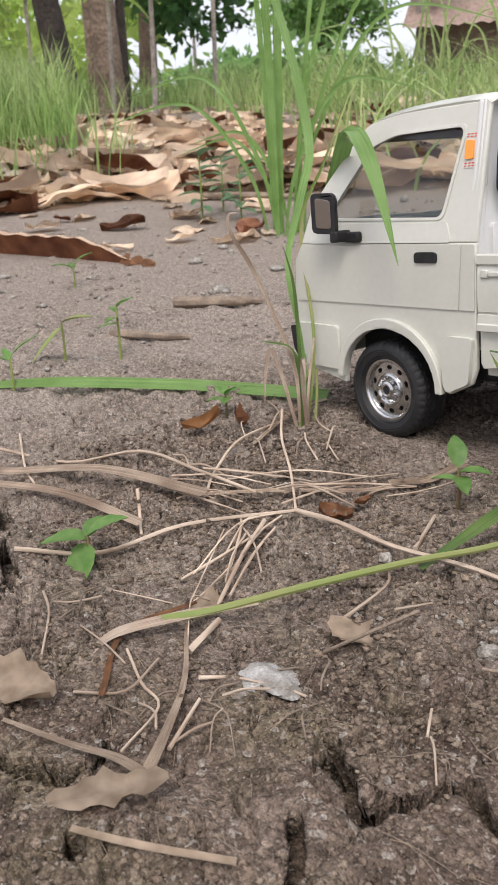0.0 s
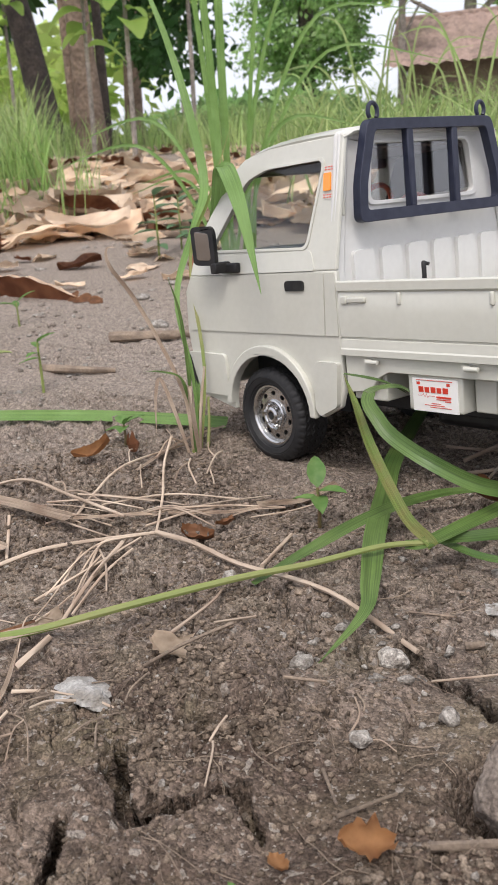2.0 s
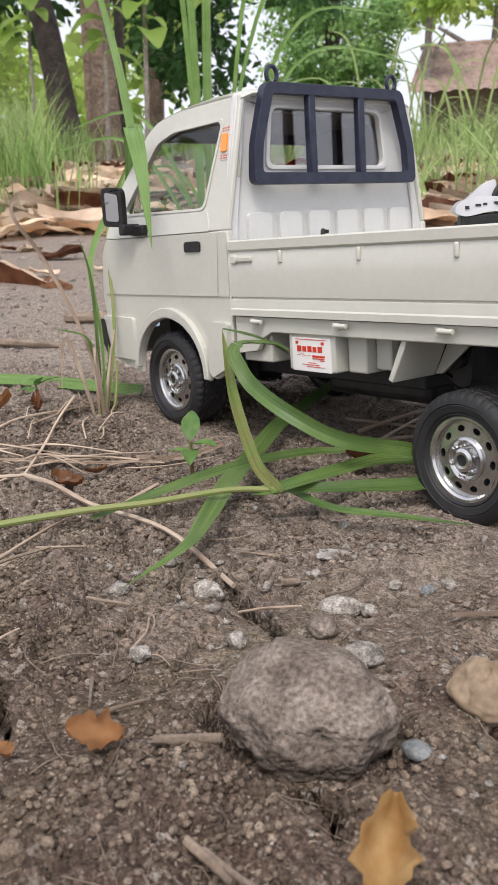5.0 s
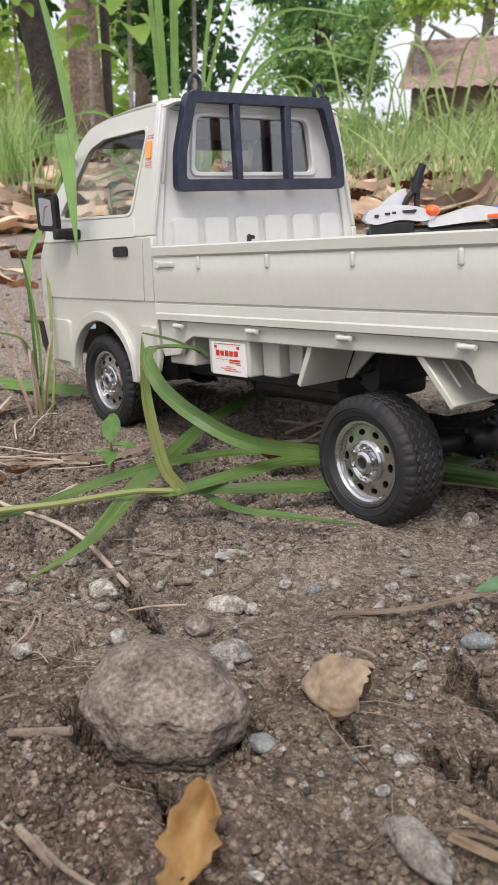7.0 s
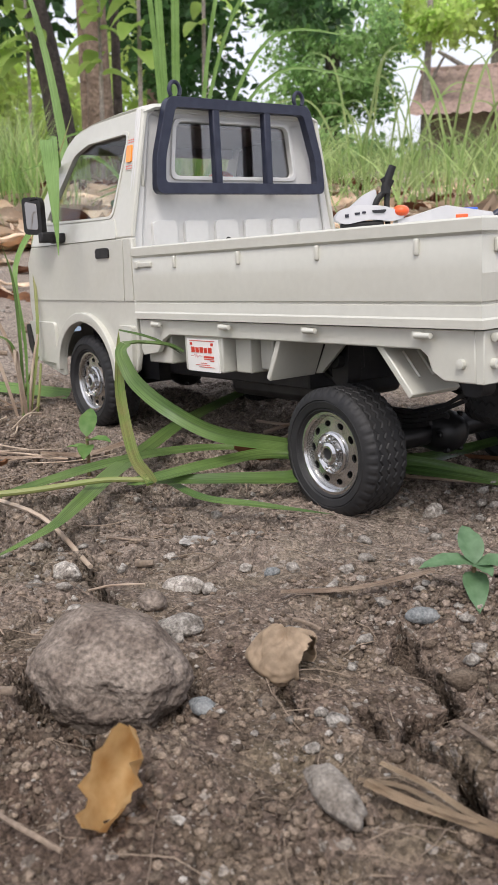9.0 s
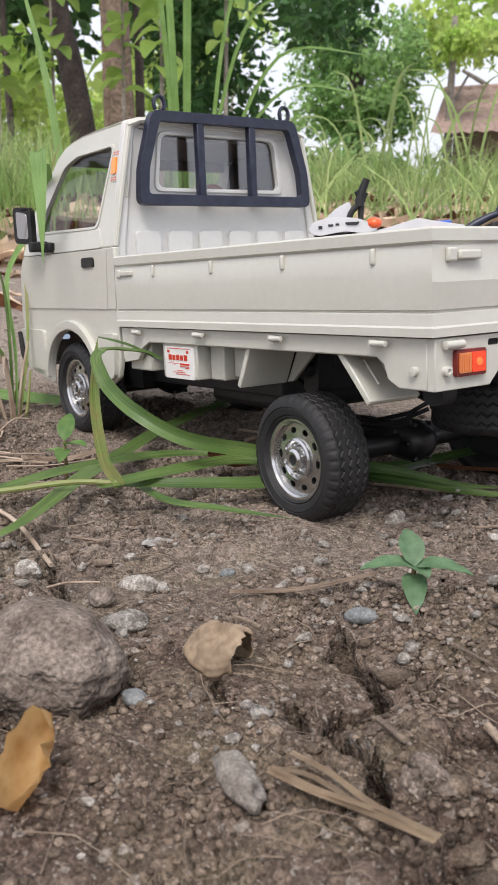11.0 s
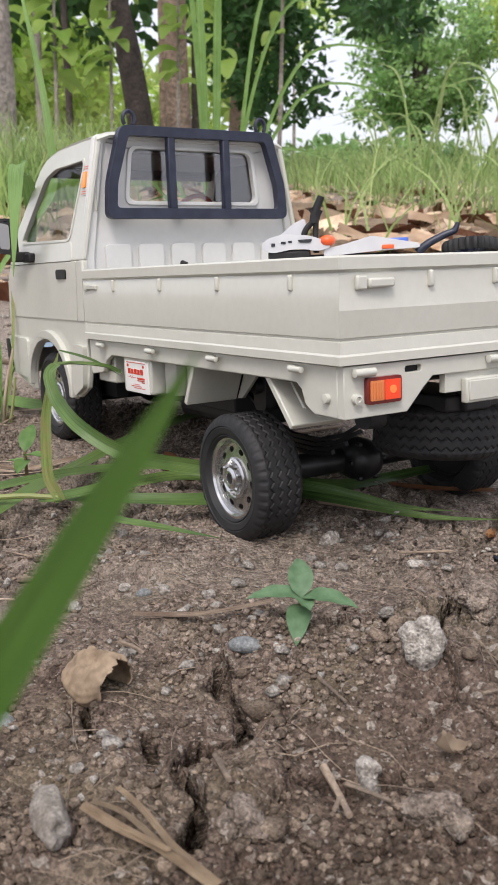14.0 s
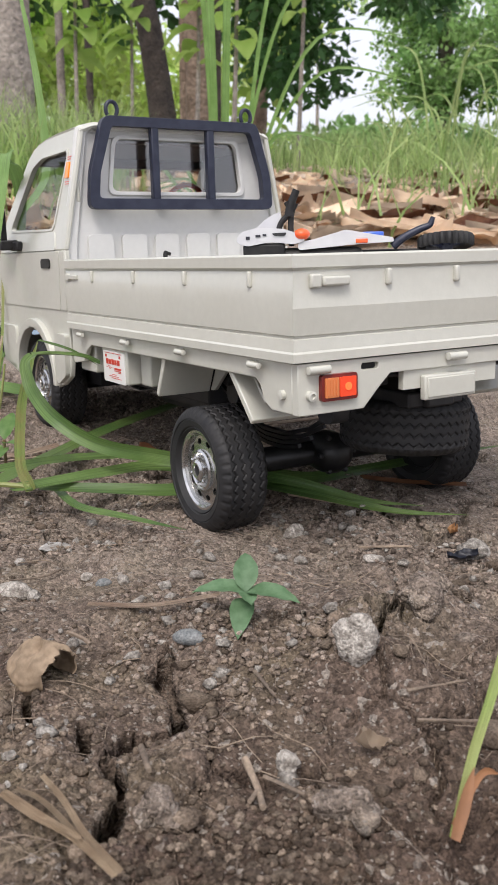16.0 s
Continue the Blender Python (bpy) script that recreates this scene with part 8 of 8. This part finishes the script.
def tree(name, bearing, distance, radius, height, lean, bark, label, limbs, clouds, count, leaf, leaf_mat, seed, flare=1.4, group="trees"):
    """A trunk with limbs and a crown; limbs: (from height, out x, out y, up); lean: metres that the top stands off (along the picture, away)."""
    x, y = out_there(bearing, distance)
    a = radians(bearing)
    right, away = Vector((math.cos(a), -math.sin(a), 0)), Vector((math.sin(a), math.cos(a), 0))
    thing = new(name)
    t = random.Random(seed)
    bm = bmesh.new()
    pts, n = [], 14
    rings = []
    for i in range(n):
        s = i / (n - 1)
        p = right * (lean[0] * s ** 1.3 + 0.04 * height * 0.2 * noise.noise(Vector((s * 3, seed, 0)))) + away * (lean[1] * s) + Vector((0, 0, -0.15 + (height + 0.15) * s))
        r = radius * (1 - 0.5 * s) * (1 + (flare - 1) * max(0, 1 - s * 7) ** 2)
        pts.append(p)
        rings.append([bm.verts.new(p + Vector((math.cos(b), math.sin(b), 0)) * r * (1 + 0.10 * noise.noise(Vector((math.cos(b) * 2, math.sin(b) * 2, s * height * 2 + seed))))) for b in (2 * math.pi * k / 14 for k in range(14))])
    for p, q in zip(rings, rings[1:]):
        for k in range(14):
            bm.faces.new((p[k], p[(k + 1) % 14], q[(k + 1) % 14], q[k]))
    bm.faces.new(rings[-1])
    part("trunk", bm, bark, thing, smooth=60)
    for h, ox, oz, r in limbs:
        s = h / height
        p0 = pts[min(n - 1, int(s * (n - 1)))]
        bm = bmesh.new()
        tip = p0 + right * ox + away * t.uniform(-0.4, 0.4) * abs(ox) + Vector((0, 0, oz))
        tube(bm, smooth_path([p0, p0.lerp(tip, 0.45) + Vector((0, 0, 0.12 * abs(ox))), tip], 5), (r, r * 0.4), 8, 0.08, t)
        part("limb", bm, bark, thing, smooth=60)
    if clouds:
        cl = [tuple(right * c[0] + away * c[1] + Vector((0, 0, c[2]))) + (c[3], c[3], c[4]) for c in clouds]
        leaves_cloud("crown", cl, count, leaf, leaf_mat, thing, seed)
    thing.matrix_basis = pose(x, y, ground_z(x, y))
    return tagged(thing, label, "tree", group)


cr = random.Random(11)


def crowd(cx, cz, w, h, n, r, depth=0.6):
    """Clump centres strewn over a crown of that width and height."""
    return [(cx + cr.uniform(-w, w), cr.uniform(-depth, depth), cz + cr.uniform(-h, h), r * cr.uniform(0.5, 1.1), r * cr.uniform(0.4, 0.8)) for _ in range(n)]


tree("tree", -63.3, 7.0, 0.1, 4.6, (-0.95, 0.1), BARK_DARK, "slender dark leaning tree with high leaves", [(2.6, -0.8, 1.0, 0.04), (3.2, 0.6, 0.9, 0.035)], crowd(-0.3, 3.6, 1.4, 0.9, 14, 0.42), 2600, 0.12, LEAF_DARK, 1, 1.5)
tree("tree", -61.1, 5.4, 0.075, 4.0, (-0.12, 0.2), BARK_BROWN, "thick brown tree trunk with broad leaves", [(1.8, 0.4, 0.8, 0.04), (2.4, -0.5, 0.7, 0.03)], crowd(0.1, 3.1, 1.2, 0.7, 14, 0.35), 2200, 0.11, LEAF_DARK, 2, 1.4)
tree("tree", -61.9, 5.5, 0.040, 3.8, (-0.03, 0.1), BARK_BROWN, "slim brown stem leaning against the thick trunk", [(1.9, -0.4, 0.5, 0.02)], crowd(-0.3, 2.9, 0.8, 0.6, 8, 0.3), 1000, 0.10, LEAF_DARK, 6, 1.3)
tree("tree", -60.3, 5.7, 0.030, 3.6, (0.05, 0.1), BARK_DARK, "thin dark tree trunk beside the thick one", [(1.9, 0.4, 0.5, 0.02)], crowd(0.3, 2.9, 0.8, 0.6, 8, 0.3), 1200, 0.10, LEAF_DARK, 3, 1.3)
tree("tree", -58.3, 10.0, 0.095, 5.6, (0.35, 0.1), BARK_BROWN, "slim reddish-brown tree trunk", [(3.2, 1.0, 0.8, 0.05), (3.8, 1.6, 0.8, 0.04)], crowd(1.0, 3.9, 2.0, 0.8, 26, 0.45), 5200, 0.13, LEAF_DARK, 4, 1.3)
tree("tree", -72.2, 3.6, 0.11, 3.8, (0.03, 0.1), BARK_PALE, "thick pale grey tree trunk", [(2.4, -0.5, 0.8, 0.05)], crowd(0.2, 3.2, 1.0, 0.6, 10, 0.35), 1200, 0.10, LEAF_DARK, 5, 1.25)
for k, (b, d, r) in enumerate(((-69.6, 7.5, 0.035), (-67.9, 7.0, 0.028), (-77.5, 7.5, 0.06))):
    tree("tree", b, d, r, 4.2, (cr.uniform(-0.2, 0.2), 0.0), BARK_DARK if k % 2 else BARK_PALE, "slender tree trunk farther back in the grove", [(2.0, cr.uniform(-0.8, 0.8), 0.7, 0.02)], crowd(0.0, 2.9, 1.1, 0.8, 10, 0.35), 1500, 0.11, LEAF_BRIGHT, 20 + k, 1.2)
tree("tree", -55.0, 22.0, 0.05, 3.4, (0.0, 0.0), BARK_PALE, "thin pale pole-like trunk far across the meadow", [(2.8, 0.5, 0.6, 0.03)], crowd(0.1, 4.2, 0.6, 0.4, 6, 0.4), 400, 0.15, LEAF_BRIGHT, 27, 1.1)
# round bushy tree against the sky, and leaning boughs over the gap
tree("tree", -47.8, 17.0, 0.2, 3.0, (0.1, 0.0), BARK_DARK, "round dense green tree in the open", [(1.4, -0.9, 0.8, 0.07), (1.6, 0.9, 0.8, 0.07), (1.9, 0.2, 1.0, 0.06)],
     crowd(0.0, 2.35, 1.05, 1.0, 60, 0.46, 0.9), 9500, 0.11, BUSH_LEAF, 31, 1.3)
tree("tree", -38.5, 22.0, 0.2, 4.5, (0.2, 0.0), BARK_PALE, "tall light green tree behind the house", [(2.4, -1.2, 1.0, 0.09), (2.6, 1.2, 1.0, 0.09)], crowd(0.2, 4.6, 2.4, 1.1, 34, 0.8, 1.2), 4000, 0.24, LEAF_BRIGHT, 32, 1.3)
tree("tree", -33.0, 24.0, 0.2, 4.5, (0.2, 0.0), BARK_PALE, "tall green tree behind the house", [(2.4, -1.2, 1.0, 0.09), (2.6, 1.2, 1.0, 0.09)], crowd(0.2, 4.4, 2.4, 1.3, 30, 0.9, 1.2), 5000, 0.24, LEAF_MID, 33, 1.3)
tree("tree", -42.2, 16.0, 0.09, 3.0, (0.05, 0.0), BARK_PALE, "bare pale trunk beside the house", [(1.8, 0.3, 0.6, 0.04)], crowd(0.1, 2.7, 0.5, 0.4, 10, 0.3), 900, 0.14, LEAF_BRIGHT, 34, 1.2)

# bright foliage behind the grove, with the sunlight put into its leaf colour
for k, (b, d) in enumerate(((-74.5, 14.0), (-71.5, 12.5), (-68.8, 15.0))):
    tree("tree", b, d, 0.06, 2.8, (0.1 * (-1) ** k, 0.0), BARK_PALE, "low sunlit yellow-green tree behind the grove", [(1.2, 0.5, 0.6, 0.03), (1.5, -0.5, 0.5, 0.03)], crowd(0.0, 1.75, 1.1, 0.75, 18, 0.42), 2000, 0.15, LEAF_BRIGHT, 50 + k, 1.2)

# broad-leaved saplings among the trunks


def sapling(bearing, distance, height, count, size, label, seed):
    t = random.Random(seed)
    x, y = out_there(bearing, distance)
    thing = new("sapling")
    bm = bmesh.new()
    tube(bm, smooth_path([(0, 0, -0.05), (0.02, 0.01, height * 0.5), (0.0, 0.03, height)], 5), (0.014, 0.006), 7)
    part("stem", bm, BARK_PALE, thing)
    for k in range(count):
        z = height * (0.45 + 0.55 * k / count)
        a = t.uniform(0, 6.28)
        l = size * t.uniform(0.7, 1.2)
        out, side = Vector((math.cos(a), math.sin(a), 0)), Vector((-math.sin(a), math.cos(a), 0))
        bm = bmesh.new()
        rows = []
        for i in range(7):
            s = i / 6
            w = l * 0.62 * math.sin(math.pi * (0.05 + 0.92 * s)) ** 0.75 / 2
            p = Vector((0.01, 0.02, z)) + out * l * s * 0.85 + Vector((0, 0, l * (0.35 * s - 0.75 * s * s)))
            rows.append([bm.verts.new(p + side * w * e + Vector((0, 0, abs(e) * w * 0.3))) for e in (-1, -0.5, 0, 0.5, 1)])
        for p, q in zip(rows, rows[1:]):
            for e in range(4):
                bm.faces.new((p[e], p[e + 1], q[e + 1], q[e]))
        part("leaf", bm, LEAF_TEAK, thing, smooth=60)
    thing.matrix_basis = pose(x, y, ground_z(x, y))
    return tagged(thing, label, "sapling", "saplings")


SL = "young teak sapling with broad bright green leaves"
for b, d, h, n, s, k in ((-61.3, 4.9, 1.15, 12, 0.2, 1), (-59.0, 4.6, 1.3, 12, 0.19, 2), (-68.5, 5.2, 1.2, 14, 0.2, 3), (-71.5, 5.6, 1.3, 14, 0.22, 4), (-65.4, 6.2, 1.5, 14, 0.22, 5), (-55.2, 5.2, 1.75, 9, 0.17, 6)):
    sapling(b, d, h, n, s, SL, k)

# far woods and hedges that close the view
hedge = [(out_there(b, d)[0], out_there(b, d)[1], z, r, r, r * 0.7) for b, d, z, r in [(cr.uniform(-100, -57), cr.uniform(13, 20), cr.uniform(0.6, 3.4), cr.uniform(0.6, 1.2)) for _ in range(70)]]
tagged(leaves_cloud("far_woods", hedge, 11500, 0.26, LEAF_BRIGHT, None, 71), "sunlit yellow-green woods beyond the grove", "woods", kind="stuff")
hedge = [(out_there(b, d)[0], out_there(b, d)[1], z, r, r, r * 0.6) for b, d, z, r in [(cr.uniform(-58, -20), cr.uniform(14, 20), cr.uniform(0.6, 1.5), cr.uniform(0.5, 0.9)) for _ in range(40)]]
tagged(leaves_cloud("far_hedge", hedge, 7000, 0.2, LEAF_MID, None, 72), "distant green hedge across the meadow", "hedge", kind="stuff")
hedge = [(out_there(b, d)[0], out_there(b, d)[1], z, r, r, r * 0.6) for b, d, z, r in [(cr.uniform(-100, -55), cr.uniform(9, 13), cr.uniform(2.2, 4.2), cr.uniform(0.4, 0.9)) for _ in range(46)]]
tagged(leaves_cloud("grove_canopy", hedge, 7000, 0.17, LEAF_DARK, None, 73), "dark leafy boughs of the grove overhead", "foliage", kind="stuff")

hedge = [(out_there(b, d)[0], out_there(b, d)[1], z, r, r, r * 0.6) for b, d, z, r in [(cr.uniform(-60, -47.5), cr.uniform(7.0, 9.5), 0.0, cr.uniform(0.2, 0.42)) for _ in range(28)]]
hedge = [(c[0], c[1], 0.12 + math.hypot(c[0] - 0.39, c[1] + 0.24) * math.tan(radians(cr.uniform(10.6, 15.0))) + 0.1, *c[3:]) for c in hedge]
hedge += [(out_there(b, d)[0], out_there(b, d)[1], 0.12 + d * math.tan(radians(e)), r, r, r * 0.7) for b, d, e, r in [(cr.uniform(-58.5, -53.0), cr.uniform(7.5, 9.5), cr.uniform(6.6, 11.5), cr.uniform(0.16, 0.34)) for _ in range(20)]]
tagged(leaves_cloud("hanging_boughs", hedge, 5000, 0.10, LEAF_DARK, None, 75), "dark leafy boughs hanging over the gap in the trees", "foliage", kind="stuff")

# ---- house ----
house = new("house")
hx, hy = out_there(-31.2, 17.5)
ha = radians(-36.0)
L2, D2 = 3.4, 1.9
part("wall", boxes((-L2 + 0.3, L2 - 0.3, -D2 + 0.4, D2 - 0.4, -0.8, 2.3)), HOUSE_WALL, house, "dim plastered wall")
# added black slab on the closed wall, for the shade inside a doorway
part("doorway", boxes((-0.9, 0.0, -D2 + 0.36, -D2 + 0.42, 0.0, 2.0)), RECESS_SHADE, house, "black slab for the shade in a doorway")
for sgn in (-1, 1):
    v, f = [], []
    cols, rows_r = 120, 15
    for j in range(rows_r + 1):
        for step in (0, 1):
            s = min(1.0, (j + (0.999 if step else 0)) / (rows_r + 1))
            for i in range(cols + 1):
                v.append((-L2 + 2 * L2 * i / cols, sgn * (D2 + 0.25) * (1 - s), 2.05 + 0.98 * s + (0.03 if not step else 0.0) + 0.018 * math.sin(i * math.pi / 2)))
    n_r = 2 * (rows_r + 1)
    f = [(r * (cols + 1) + i, r * (cols + 1) + i + 1, (r + 1) * (cols + 1) + i + 1, (r + 1) * (cols + 1) + i) for r in range(n_r - 1) for i in range(cols)]
    roof = new("roof", mesh_of("roof", v, f, ROOF_TILE, smooth=False))
    roof.parent = house
    roof["label"] = "weathered red-brown tiled roof"
part("ridge", boxes((-L2 - 0.05, L2 + 0.05, -0.09, 0.09, 2.98, 3.08)), ROOF_TILE, house, bevel=0.03)
house.matrix_basis = pose(hx, hy, -0.42, 0, 0, math.degrees(-ha))
tagged(house, "low house with a weathered red-brown tiled roof behind grass", "house")
